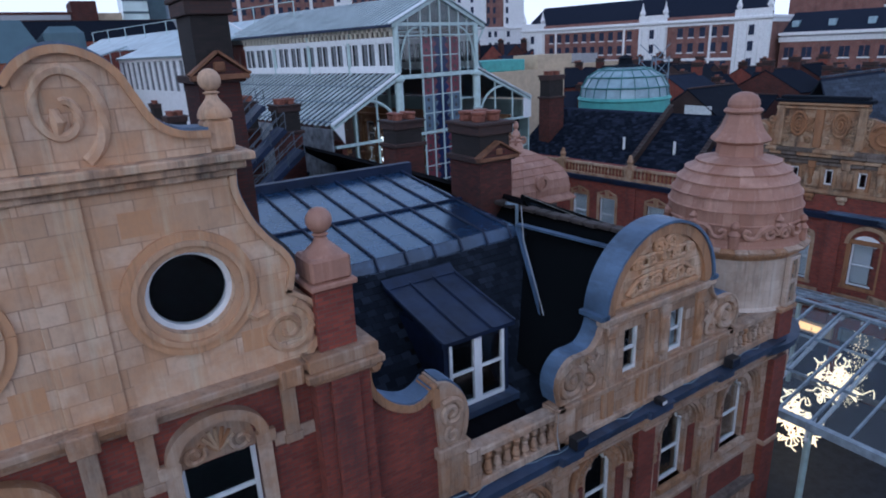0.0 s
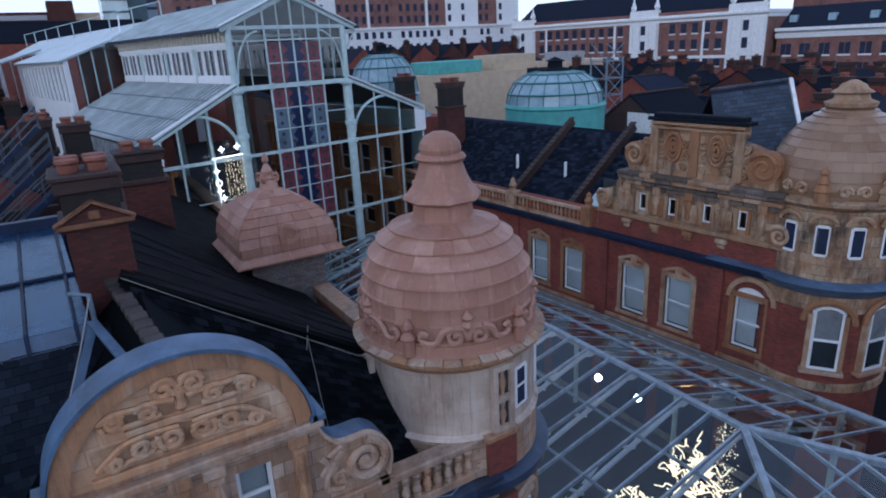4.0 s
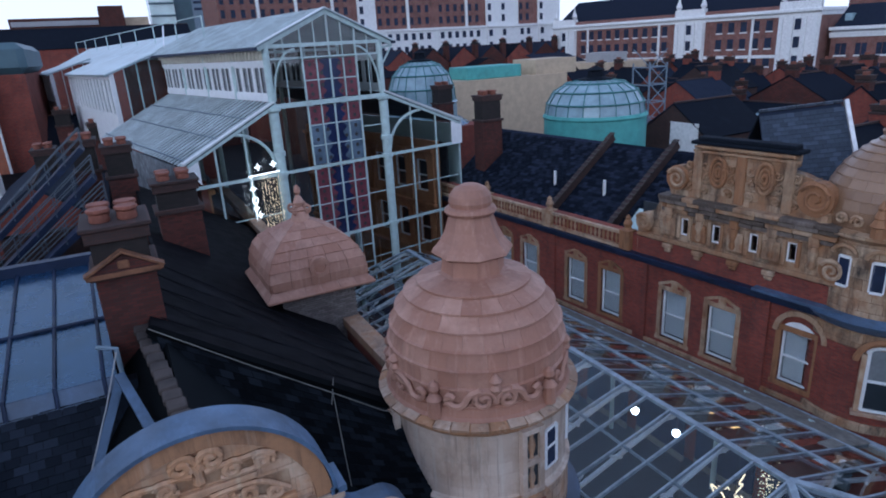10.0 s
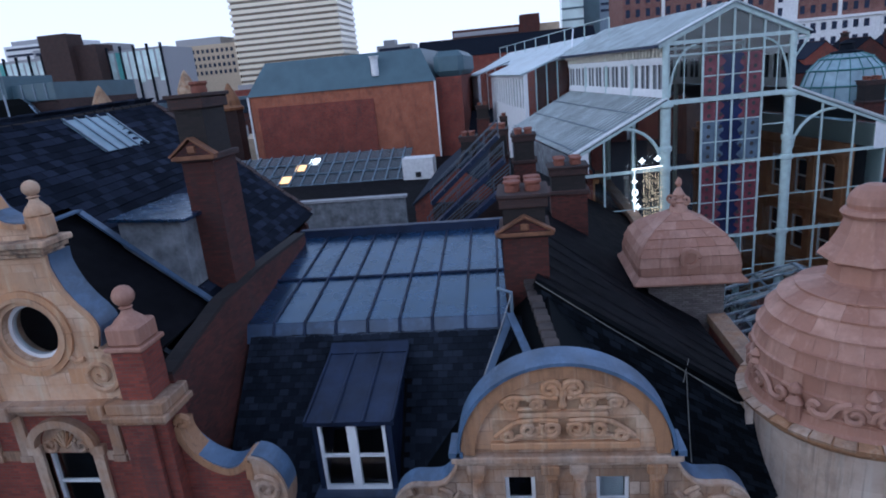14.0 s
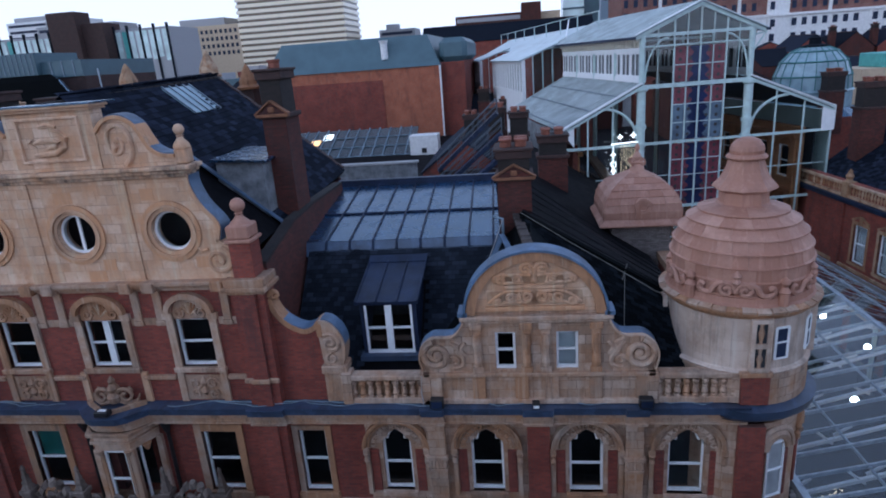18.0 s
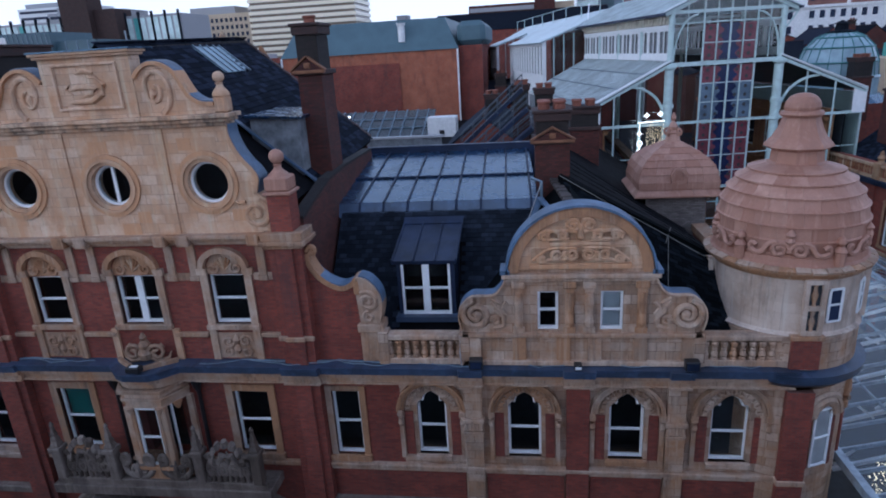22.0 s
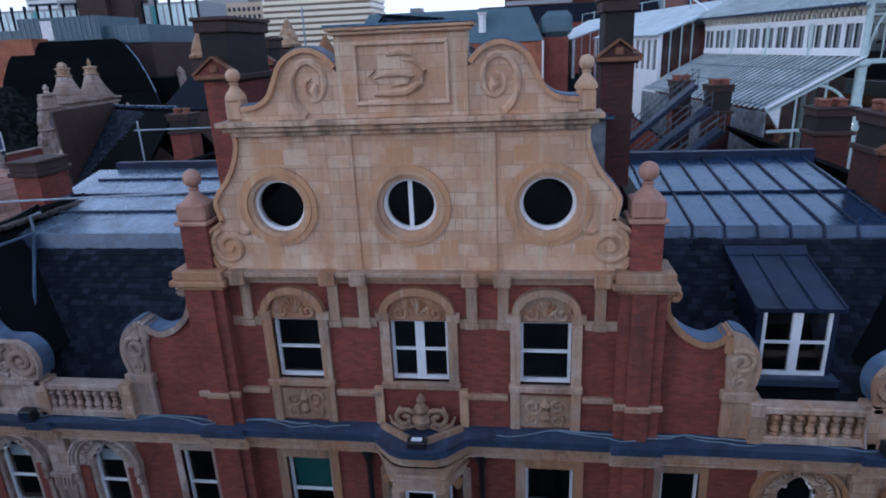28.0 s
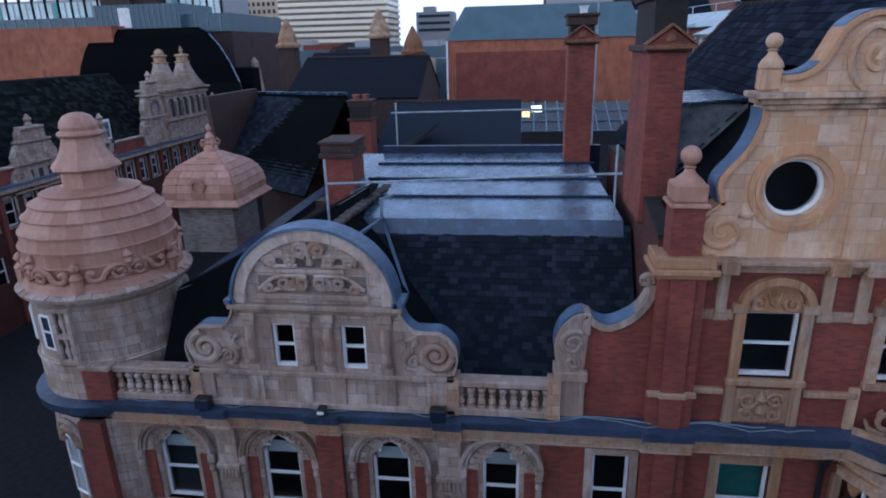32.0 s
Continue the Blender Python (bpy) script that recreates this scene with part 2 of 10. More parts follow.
M["lead_apron"] = lead_mat("stained_lead_apron", (0.035, 0.062, 0.115), 0.4, 0.95, 0.8)
M["lead_dark"] = lead_mat("dark_lead", (0.011, 0.019, 0.046), 0.45, 0.3, 0.35)
M["felt"] = lead_mat("wet_black_felt", (0.0048, 0.0048, 0.0064), 0.75, 0.4, 0.08)


def plain_mat(name, tone, rough=0.5, metal=0.0, vary=0.25, scale=3.0, bump=0.1):
    m = Mat(name, rough, metal)
    c = m.mix(m.ramp(m.noise(scale, 5), 0.3, 0.7), tuple(v * (1 - vary) for v in tone), tuple(min(1, v * (1 + vary)) for v in tone))
    m.colour(c).bump(m.noise(scale * 8, 3), bump, 0.004)
    return m.m


M["white"] = plain_mat("white_paint", (0.78, 0.79, 0.80), 0.4, vary=0.08)
M["pale_steel"] = plain_mat("pale_green_painted_steel", (0.47, 0.58, 0.57), 0.45, vary=0.15)
M["blue_steel"] = plain_mat("blue_grey_steel", (0.16, 0.21, 0.26), 0.45, vary=0.2)
M["canopy_steel"] = plain_mat("blue_grey_canopy_steel", (0.30, 0.35, 0.40), 0.4, vary=0.35)
M["gangway_steel"] = plain_mat("dark_galvanised_steel", (0.075, 0.09, 0.11), 0.5, vary=0.3)
M["dark_pane"] = plain_mat("dark_window_pane", (0.022, 0.028, 0.034), 0.12, vary=0.3, scale=0.6)
M["brick_far"] = brick_mat("faded_red_brick", (0.27, 0.12, 0.095), (0.21, 0.09, 0.07), (0.24, 0.16, 0.14))
M["black"] = plain_mat("black_metal", (0.015, 0.015, 0.017), 0.45)
# blue-black that paints in unlit interiors and the faint reflection on panes
M["dark"] = plain_mat("painted_shade", (0.03, 0.036, 0.044), 0.9)
M["blind"] = plain_mat("window_blind", (0.60, 0.63, 0.65), 0.7, vary=0.1)
M["green_blind"] = plain_mat("green_blind", (0.04, 0.20, 0.17), 0.7, vary=0.1)
M["render"] = plain_mat("pale_render", (0.17, 0.18, 0.195), 0.85, vary=0.55, scale=2.2)
M["pot"] = plain_mat("chimney_pot_clay", (0.21, 0.075, 0.048), 0.8, vary=0.3)
M["pediment_clay"] = plain_mat("sooty_orange_clay", (0.19, 0.085, 0.042), 0.8, vary=0.4)
M["copper"] = plain_mat("green_copper", (0.11, 0.36, 0.33), 0.6, vary=0.18, scale=1.2)
M["ridge_clay"] = plain_mat("sooty_ridge_clay", (0.05, 0.038, 0.033), 0.85, vary=0.5, scale=1.5)
M["timber"] = plain_mat("weathered_board", (0.20, 0.19, 0.17), 0.85, vary=0.3)
M["lining"] = plain_mat("brown_lining", (0.10, 0.078, 0.06), 0.7, vary=0.45, scale=1.4)
M["asphalt"] = plain_mat("asphalt", (0.018, 0.018, 0.02), 0.9, vary=0.3)
M["asphalt"].node_tree.nodes["Principled BSDF"].inputs["Specular IOR Level"].default_value = 0.1
M["paving"] = plain_mat("paving_stone", (0.032, 0.036, 0.046), 0.8, vary=0.3)
M["grey_clad"] = plain_mat("slate_grey_cladding", (0.075, 0.125, 0.15), 0.5, vary=0.12, scale=0.6)
M["white_stone"] = plain_mat("white_stone", (0.75, 0.745, 0.74), 0.7, vary=0.15)
M["cream"] = plain_mat("cream_render", (0.52, 0.41, 0.285), 0.85, vary=0.15, scale=1.0)
M["concrete"] = plain_mat("grey_concrete", (0.34, 0.34, 0.35), 0.8, vary=0.15)
# tan holds the low sun's reflection in the tower glass
M["tan_glass"] = plain_mat("sunset_toned_glass", (0.20, 0.15, 0.10), 0.3, vary=0.06, scale=0.05)
M["bay_glass"] = plain_mat("pale_green_bay_glass", (0.60, 0.72, 0.70), 0.2, vary=0.3, scale=0.12)
# bright cream with the evening sun painted in
M["cream_band"] = plain_mat("sunlit_cream_band", (0.86, 0.76, 0.58), 0.3, vary=0.04, scale=0.05)
M["red_panel"] = plain_mat("red_stained_glass", (0.15, 0.045, 0.06), 0.25, vary=0.4, scale=1.0)
M["grey_panel"] = plain_mat("blue_grey_stained_glass", (0.11, 0.15, 0.20), 0.25, vary=0.35, scale=1.0)
M["milky_pane"] = plain_mat("milky_roof_glass", (0.20, 0.26, 0.28), 0.22, vary=0.35, scale=0.6)
M["aisle_pane"] = plain_mat("grey_roof_glass", (0.05, 0.066, 0.07), 0.6, vary=0.3, scale=0.8)
M["aisle_pane"].node_tree.nodes["Principled BSDF"].inputs["Specular IOR Level"].default_value = 0.15
M["pale_paint"] = plain_mat("worn_pale_paint", (0.50, 0.56, 0.57), 0.45, vary=0.3, scale=0.7)
M["pale_sheet"] = plain_mat("pale_sheet_roofing", (0.36, 0.44, 0.47), 0.35, vary=0.25, scale=0.5)
M["curtain_grey"] = plain_mat("grey_curtain", (0.16, 0.17, 0.18), 0.8, vary=0.3, scale=2.0)
M["cream_paint"] = plain_mat("cream_paint", (0.66, 0.62, 0.52), 0.5, vary=0.12)
M["blue_panel"] = plain_mat("blue_stained_glass", (0.014, 0.022, 0.07), 0.2, vary=0.4, scale=1.0)


def glass_mat(name, tint=(0.85, 0.9, 0.92), rough=0.03, clear=1.0, ior=1.45):
    m = Mat(name, rough)
    m.colour(tint)
    m.b.inputs["Transmission Weight"].default_value = clear
    m.b.inputs["IOR"].default_value = ior
    return m.m


M["glass"] = glass_mat("window_glass")
M["roof_glass"] = glass_mat("dusty_roof_glass", (0.14, 0.18, 0.20), 0.12, 0.85)
M["dome_glass"] = plain_mat("milky_dome_glazing", (0.27, 0.37, 0.42), 0.25, vary=0.25, scale=0.8)
M["dome_rib"] = plain_mat("dark_verdigris", (0.06, 0.17, 0.17), 0.6, vary=0.3)
M["front_glass"] = glass_mat("clear_front_glass", (0.80, 0.86, 0.87), 0.02, 1.0)
M["street_glass"] = glass_mat("canopy_glass", (0.80, 0.86, 0.90), 0.02, 1.0, 1.4)


def glow_mat(name, tone, power):
    m = Mat(name, 0.5)
    m.colour(tone)
    m.b.inputs["Emission Color"].default_value = (*tone, 1)
    m.b.inputs["Emission Strength"].default_value = power
    return m.m


M["bulb"] = glow_mat("warm_bulbs", (1.0, 0.78, 0.48), 1.1)
M["lamp"] = glow_mat("white_lamp", (1.0, 0.97, 0.9), 1.8)
M["globe"] = glow_mat("bright_globe", (1.0, 0.95, 0.86), 30.0)
M["warm"] = glow_mat("warm_lamp", (1.0, 0.55, 0.2), 1.3)


# ---- mesh helpers ----
ROOTS = {}


def thing(name, label, category, at=(0, 0, 0), group="", kind=""):
    ob = new(name)
    ob.location = at
    ob.empty_display_size = 0.3
    ROOTS[ob] = Vector(at)
    return tagged(ob, label, category, group, kind)


def finish(name, bm, mat, shift=None, smooth=False):
    bmesh.ops.recalc_face_normals(bm, faces=bm.faces)
    if shift is not None:
        bmesh.ops.translate(bm, verts=bm.verts, vec=-shift)
    me = bpy.data.meshes.new(name)
    bm.to_mesh(me)
    bm.free()
    if smooth:
        for p in me.polygons:
            p.use_smooth = True
        me.set_sharp_from_angle(angle=radians(35))
    me.materials.append(M[mat] if isinstance(mat, str) else mat)
    return me


def part(name, bm, mat, parent, label="", smooth=False):
    """One bmesh in world places as one part of a thing, or of a part."""
    root = ROOTS[parent]
    ob = new(name, finish(name, bm, mat, root, smooth))
    ob.parent = parent
    ROOTS[ob] = root
    return tagged(ob, label)


def islands(name, bm, mat, parent, label="", smooth=False):
    """Each loose piece of a bmesh as a part of its own."""
    bm.verts.index_update()
    todo, made = set(bm.verts), []
    while todo:
        stack, group = [todo.pop()], []
        while stack:
            v = stack.pop()
            group.append(v)
            for e in v.link_edges:
                w = e.other_vert(v)
                if w in todo:
                    todo.discard(w)
                    stack.append(w)
        made.append(group)
    made.sort(key=lambda g: min(v.index for v in g))
    for group in made:
        one, twin = B(), {}
        for v in group:
            twin[v] = one.verts.new(v.co)
        for f in {f for v in group for f in v.link_faces}:
            one.faces.new([twin[v] for v in f.verts])
        part(name, one, mat, parent, label, smooth)
    bm.free()


def single(name, bm, mat, label, category, group="", kind="", smooth=False):
    """One bmesh as a top-level thing, with its origin at its base."""
    lo = [min(v.co[i] for v in bm.verts) for i in range(3)]
    hi = [max(v.co[i] for v in bm.verts) for i in range(3)]
    at = Vector(((lo[0] + hi[0]) / 2, (lo[1] + hi[1]) / 2, lo[2]))
    ob = new(name, finish(name, bm, mat, at, smooth))
    ob.location = at
    ROOTS[ob] = at
    return tagged(ob, label, category, group, kind)


def B():
    return bmesh.new()


def box(bm, x0, x1, y0, y1, z0, z1, bev=0.0):
    vs = [bm.verts.new((x, y, z)) for x in (x0, x1) for y in (y0, y1) for z in (z0, z1)]
    fs = [bm.faces.new([vs[i] for i in q]) for q in ((0, 1, 3, 2), (4, 6, 7, 5), (0, 4, 5, 1), (2, 3, 7, 6), (0, 2, 6, 4), (1, 5, 7, 3))]
    if bev:
        es = list({e for f in fs for e in f.edges})
        bmesh.ops.bevel(bm, geom=es, offset=bev, segments=1, affect="EDGES", profile=0.5)
    return bm


def cube(*a):
    return box(B(), *a)


def beam(bm, a, b, w, h=None, up=(0, 0, 1)):
    """A bar of w by h from a to b."""
    a, b, h = Vector(a), Vector(b), h or w
    d = (b - a).normalized()
    s = d.cross(Vector(up))
    s = s.normalized() if s.length > 1e-4 else Vector((1, 0, 0))
    u = s.cross(d)
    ring = [[p + s * i * w / 2 + u * j * h / 2 for i, j in ((-1, -1), (1, -1), (1, 1), (-1, 1))] for p in (a, b)]
    vs = [[bm.verts.new(p) for p in r] for r in ring]
    for i in range(4):
        bm.faces.new((vs[0][i], vs[0][(i + 1) % 4], vs[1][(i + 1) % 4], vs[1][i]))
    bm.faces.new(vs[0])
    bm.faces.new(vs[1][::-1])
    return bm


def rod(bm, pts, r, n=6):
    """A round tube through the points."""
    pts = [Vector(p) for p in pts]
    rings = []
    for i, p in enumerate(pts):
        d = (pts[min(i + 1, len(pts) - 1)] - pts[max(i - 1, 0)]).normalized()
        s = d.cross(Vector((0.13, 0.27, 1))).normalized()
        u = s.cross(d)
        rr = r[i] if isinstance(r, (list, tuple)) else r
        rings.append([bm.verts.new(p + (s * math.cos(k * math.tau / n) + u * math.sin(k * math.tau / n)) * rr) for k in range(n)])
    for a, b in zip(rings, rings[1:]):
        for k in range(n):
            bm.faces.new((a[k], a[(k + 1) % n], b[(k + 1) % n], b[k]))
    bm.faces.new(rings[0])
    bm.faces.new(rings[-1][::-1])
    return bm


def lathe(bm, prof, cx, cy, n=24, a0=0.0, square=False):
    """Turns the profile (r, z) about an upright axis."""
    rings = []
    for r, z in prof:
        rings.append([bm.verts.new((cx + r * math.cos(a0 + k * math.tau / n), cy + r * math.sin(a0 + k * math.tau / n), z)) for k in range(n)])
    for a, b in zip(rings, rings[1:]):
        for k in range(n):
            bm.faces.new((a[k], a[(k + 1) % n], b[(k + 1) % n], b[k]))
    bm.faces.new(rings[0][::-1])
    bm.faces.new(rings[-1])
    return bm


def loop_edges(bm, pts, y):
    vs = [bm.verts.new((x, y, z)) for x, z in pts]
    return [bm.edges.new((vs[i], vs[(i + 1) % len(vs)])) for i in range(len(vs))]


def plate(bm, outer, holes, y0, y1):
    """An upright slab of the outline (x, z), with holes, from y0 to y1."""
    es = loop_edges(bm, outer, y0)
    for h in holes:
        es += loop_edges(bm, h, y0)
    fs = [g for g in bmesh.ops.triangle_fill(bm, edges=es, use_beauty=True)["geom"] if isinstance(g, bmesh.types.BMFace)]
    ex = bmesh.ops.extrude_face_region(bm, geom=fs)
    bmesh.ops.translate(bm, verts=[v for v in ex["geom"] if isinstance(v, bmesh.types.BMVert)], vec=(0, y1 - y0, 0))
    return bm


def rect(x0, x1, z0, z1):
    return [(x0, z0), (x1, z0), (x1, z1), (x0, z1)]


def circle(cx, cz, r, n=32, a0=0.0, a1=math.tau):
    full = abs(a1 - a0 - math.tau) < 1e-6
    k = n if full else n + 1
    return [(cx + r * math.cos(a0 + (a1 - a0) * i / n), cz + r * math.sin(a0 + (a1 - a0) * i / n)) for i in range(k)]


def smooth_line(pts, n=6):
    """A soft curve through the points (Catmull-Rom)."""
    out = []
    p = [pts[0]] + list(pts) + [pts[-1]]
    for i in range(1, len(p) - 2):
        for j in range(n):
            t = j / n
            out.append(tuple(0.5 * (2 * b + (c - a) * t + (2 * a - 5 * b + 4 * c - d) * t * t + (3 * b - a - 3 * c + d) * t ** 3) for a, b, c, d in zip(p[i - 1], p[i], p[i + 1], p[i + 2])))
    out.append(tuple(pts[-1]))
    return out


def ribbon(bm, line, thick, y0, y1):
    """A band of the thickness that follows a line (x, z), laid on its left side, from y0 to y1."""
    n = len(line)
    off = []
    for i in range(n):
        a, b = line[max(i - 1, 0)], line[min(i + 1, n - 1)]
        dx, dz = b[0] - a[0], b[1] - a[1]
        k = math.hypot(dx, dz) or 1
        off.append((line[i][0] - dz / k * thick, line[i][1] + dx / k * thick))
    sec = [[bm.verts.new((p[0], y, p[1])) for p, y in ((line[i], y0), (off[i], y0), (off[i], y1), (line[i], y1))] for i in range(n)]
    for a, b in zip(sec, sec[1:]):
        for k in range(4):
            bm.faces.new((a[k], a[(k + 1) % 4], b[(k + 1) % 4], b[k]))
    bm.faces.new(sec[0])
    bm.faces.new(sec[-1][::-1])
    return bm


def spiral(cx, cz, r0, r1, a0, turns, n=40):
    return [(cx + (r0 + (r1 - r0) * i / n) * math.cos(a0 + turns * math.tau * i / n), cz + (r0 + (r1 - r0) * i / n) * math.sin(a0 + turns * math.tau * i / n)) for i in range(n + 1)]


def relief(bm, line, r, y, depth=None):
    """A rounded rib along a line (x, z) on an upright face at y."""
    return rod(bm, [(x, y, z) for x, z in line], r, 6)


def quad_slab(bm, a, b, c, d, t):
    """A slab with the upper face a b c d and the thickness t below it."""
    a, b, c, d = (Vector(p) for p in (a, b, c, d))
    n = (b - a).cross(d - a).normalized() * t
    if n.z < 0:
        n = -n
    top = [bm.verts.new(p) for p in (a, b, c, d)]
    low = [bm.verts.new(p - n) for p in (a, b, c, d)]
    bm.faces.new(top)
    bm.faces.new(low[::-1])
    for i in range(4):
        bm.faces.new((top[i], low[i], low[(i + 1) % 4], top[(i + 1) % 4]))
    return bm


def mirror(pts, s):
    return [(s * x, z) for x, z in pts] if s > 0 else [(s * x, z) for x, z in pts][::-1]


def sash(parent, x0, x1, z0, z1, y, blind=None, casement=False, name="sash_window", top=None, axis=None):
    """A white window with its panes; y is the outer face of the frame. top: outline of a shaped head."""
    bm, f = B(), 0.075
    zm = (z0 + z1) / 2
    if top is None:
        box(bm, x0, x1, y, y + 0.09, z1 - f, z1)
    box(bm, x0, x1, y, y + 0.09, z0, z0 + f * 1.3)
    box(bm, x0, x0 + f, y, y + 0.09, z0 + f * 1.3, z1 - (f if top is None else 0))
    box(bm, x1 - f, x1, y, y + 0.09, z0 + f * 1.3, z1 - (f if top is None else 0))
    if casement:
        xm = (x0 + x1) / 2
        box(bm, xm - 0.11, xm + 0.11, y - 0.01, y + 0.085, z0 + f * 1.3, z1 - f)
        box(bm, x0 + f, xm - 0.11, y + 0.01, y + 0.08, zm - 0.03, zm + 0.03)
        box(bm, xm + 0.11, x1 - f, y + 0.01, y + 0.08, zm - 0.03, zm + 0.03)
    else:
        box(bm, x0 + f, x1 - f, y + 0.02, y + 0.085, zm - 0.035, zm + 0.035)
    w = part(name, bm, "white", parent, "white-painted timber window frame")
    for lo, hi, d in ((z0 + f, zm, 0.05), (zm, z1 - f * 0.5, 0.065)):
        if top is not None and lo == zm:
            part("pane", plate(B(), top(0.01), [], y + d, y + d + 0.008), "glass", w)
        else:
            part("pane", cube(x0 + f * 0.7, x1 - f * 0.7, y + d, y + d + 0.008, lo, hi), "glass", w)
    if blind:
        part("blind", cube(x0 + f, x1 - f, y + 0.16, y + 0.17, z0 + (z1 - z0) * blind[1], z1 - f * 0.5), blind[0], w)
    return w


# ---- the arcade building: front walls ----
house = thing("arcade_building", "red brick and buff terracotta building with shaped gables and domes", "building")

FLAT = [(6.02, 6.95)]
ARCHES = [(8.82, 9.78), (11.74, 12.78), (14.86, 15.92), (17.88, 18.98)]


def ogee(x0, x1, zs, zt, n=5):
    """Head of an arched window, from its right springing to its left."""
    xm, w = (x0 + x1) / 2, (x1 - x0) / 2
    right = [(1.0, 0.0), (0.98, 0.2), (0.8, 0.42), (0.62, 0.46), (0.55, 0.68), (0.3, 0.86), (0.0, 1.0)]
    return [(xm + a * w, zs + b * (zt - zs)) for a, b in right] + [(xm - a * w, zs + b * (zt - zs)) for a, b in right[-2::-1]]


holes = [rect(-3.72, -2.5, 11.3, 12.98), rect(-0.7, 0.74, 11.3, 12.98), rect(2.5, 3.72, 11.3, 12.98)]
holes += [rect(-3.85, -2.62, 6.5, 8.87), rect(2.62, 3.85, 6.5, 8.87), rect(-0.7, 0.7, 6.4, 8.8)]
part("front_wall", plate(B(), rect(-5.75, 5.75, 0, 14.3), holes, 0.0, 0.4), "brick", house, "red brick front wall")
WING_CURVE = smooth_line([(5.75, 13.62), (5.78, 13.3), (5.98, 12.92), (6.32, 12.6), (6.75, 12.42), (7.08, 12.5), (7.26, 12.66)], 5)
SCROLL = smooth_line([(7.26, 12.76), (7.52, 12.68), (7.78, 12.4), (7.9, 12.05), (7.88, 11.7), (7.78, 11.34)], 5)

for s in (1, -1):
    side = "east" if s > 0 else "west"
    out = [(5.75, 0), (8.3, 0), (8.3, 10.0), (7.95, 10.0), (7.95, 11.2), (7.6, 11.3)] + SCROLL[::-1][3:] + [(7.26, 12.66)] + WING_CURVE[::-1]
    part("shoulder_wall", plate(B(), mirror(out, s), [mirror(rect(*FLAT[0], 6.5, 8.92), s)], 0.0, 0.4), "brick", house, "red brick shoulder wall with a curved top")
    # stone coping with a lead cap on the sweeping shoulder
    cop, cap = B(), B()
    ribbon(cop, mirror(WING_CURVE, s), 0.15, -0.09, 0.46)
    rod(cop, [(s * x, -0.04, z) for x, z in spiral(5.98, 13.72, 0.16, 0.04, 3.4, -1.3, 14)], 0.075, 7)
    box(cop, *sorted((s * 7.18, s * 7.36)), -0.12, 0.46, 12.3, 12.84, 0.03)
    part("coping", cop, PLAIN_OF[s], house, "buff stone coping")
    lift = [(x, z + 0.15) for x, z in WING_CURVE[4:]]
    ribbon(cap, mirror(lift, s), 0.045, -0.05, 0.5)
    part("coping_cap", cap, "lead_blue", house, "blue-grey lead capping")
    sc = B()
    ribbon(sc, mirror(SCROLL, s), 0.12, -0.12, 0.46)
    body = [(7.26, 12.74)] + SCROLL + [(7.3, 11.3), (7.24, 12.2)]
    plate(sc, mirror(body, s), [], -0.1, 0.002)
    relief(sc, [(s * x, z) for x, z in spiral(7.58, 12.1, 0.32, 0.05, 2.2, -1.7)], 0.075, -0.12)
    relief(sc, [(s * x, z) for x, z in spiral(7.58, 11.58, 0.18, 0.04, 1.5, 1.4)], 0.055, -0.12)
    box(sc, *sorted((s * 7.2, s * 8.02)), -0.2, 0.46, 11.06, 11.34, 0.03)
    box(sc, *sorted((s * 7.26, s * 7.98)), -0.14, 0.44, 10.06, 11.06, 0.02)
    part("scroll", sc, PLAIN_OF[s], house, "carved stone scroll bracket")
    part("coping_cap", ribbon(B(), mirror([(a + 0.08, b + 0.1) for a, b in SCROLL[:18]], s), 0.04, -0.04, 0.48), "lead_blue", house)

    # wing wall with four ogee-headed windows
    hs = []
    for a, b in ARCHES:
        hs.append(mirror([(a, 6.6), (b, 6.6)] + ogee(a, b, 8.35, 8.95), s))
    part("wing_wall", plate(B(), mirror(rect(8.3, 19.95, 0, 10.0), s), hs, 0.0, 0.4), STONE_OF[s], house, "weathered stone wing wall with arched windows")
    for a, b in ARCHES:
        xm, w = (a + b) / 2, (b - a) / 2
        x0, x1 = sorted((s * a, s * b))
        head = lambda g, x0=x0, x1=x1: [(x0 + 0.05, 7.6), (x1 - 0.05, 7.6)] + ogee(x0 + 0.05, x1 - 0.05, 8.33, 8.92)
        win = sash(house, x0, x1, 6.6, 8.6, 0.14, top=head, name="arched_window", blind=("white", 0.8) if s < 0 else None)
        fr = B()
        ribbon(fr, ogee(x0, x1, 8.35, 8.95)[::-1], -0.06, 0.14, 0.22)
        part("frame", fr, "white", win)
        part("sill", cube(x0 - 0.1, x1 + 0.1, -0.16, 0.2, 6.44, 6.6), "grey_plain", win)
        for e in (-1, 1):
            q = (x0 + x1) / 2 + e * 0.62 * (x1 - x0) / 2
            part("cusp_bead", lathe(B(), [(0.01, 8.55), (0.045, 8.58), (0.055, 8.62), (0.045, 8.66), (0.01, 8.69)], q, 0.06, 8), "white_stone", win, "pale bead on the cusp of the arch", smooth=True)
        arch, leaf = B(), B()
        for r0, th, yy in ((0.9, 0.06, -0.12), (0.99, 0.07, -0.17), (1.06, 0.06, -0.22)):
            ribbon(arch, [(s * xm + x, z) for x, z in circle(0, 8.3, r0, 28, math.pi, 0)], th, yy, 0.05)
        part("arch_moulding", arch, PLAIN_OF[s], house, "moulded stone arch")
        for k in range(11):
            t = math.pi * (k + 0.5) / 11
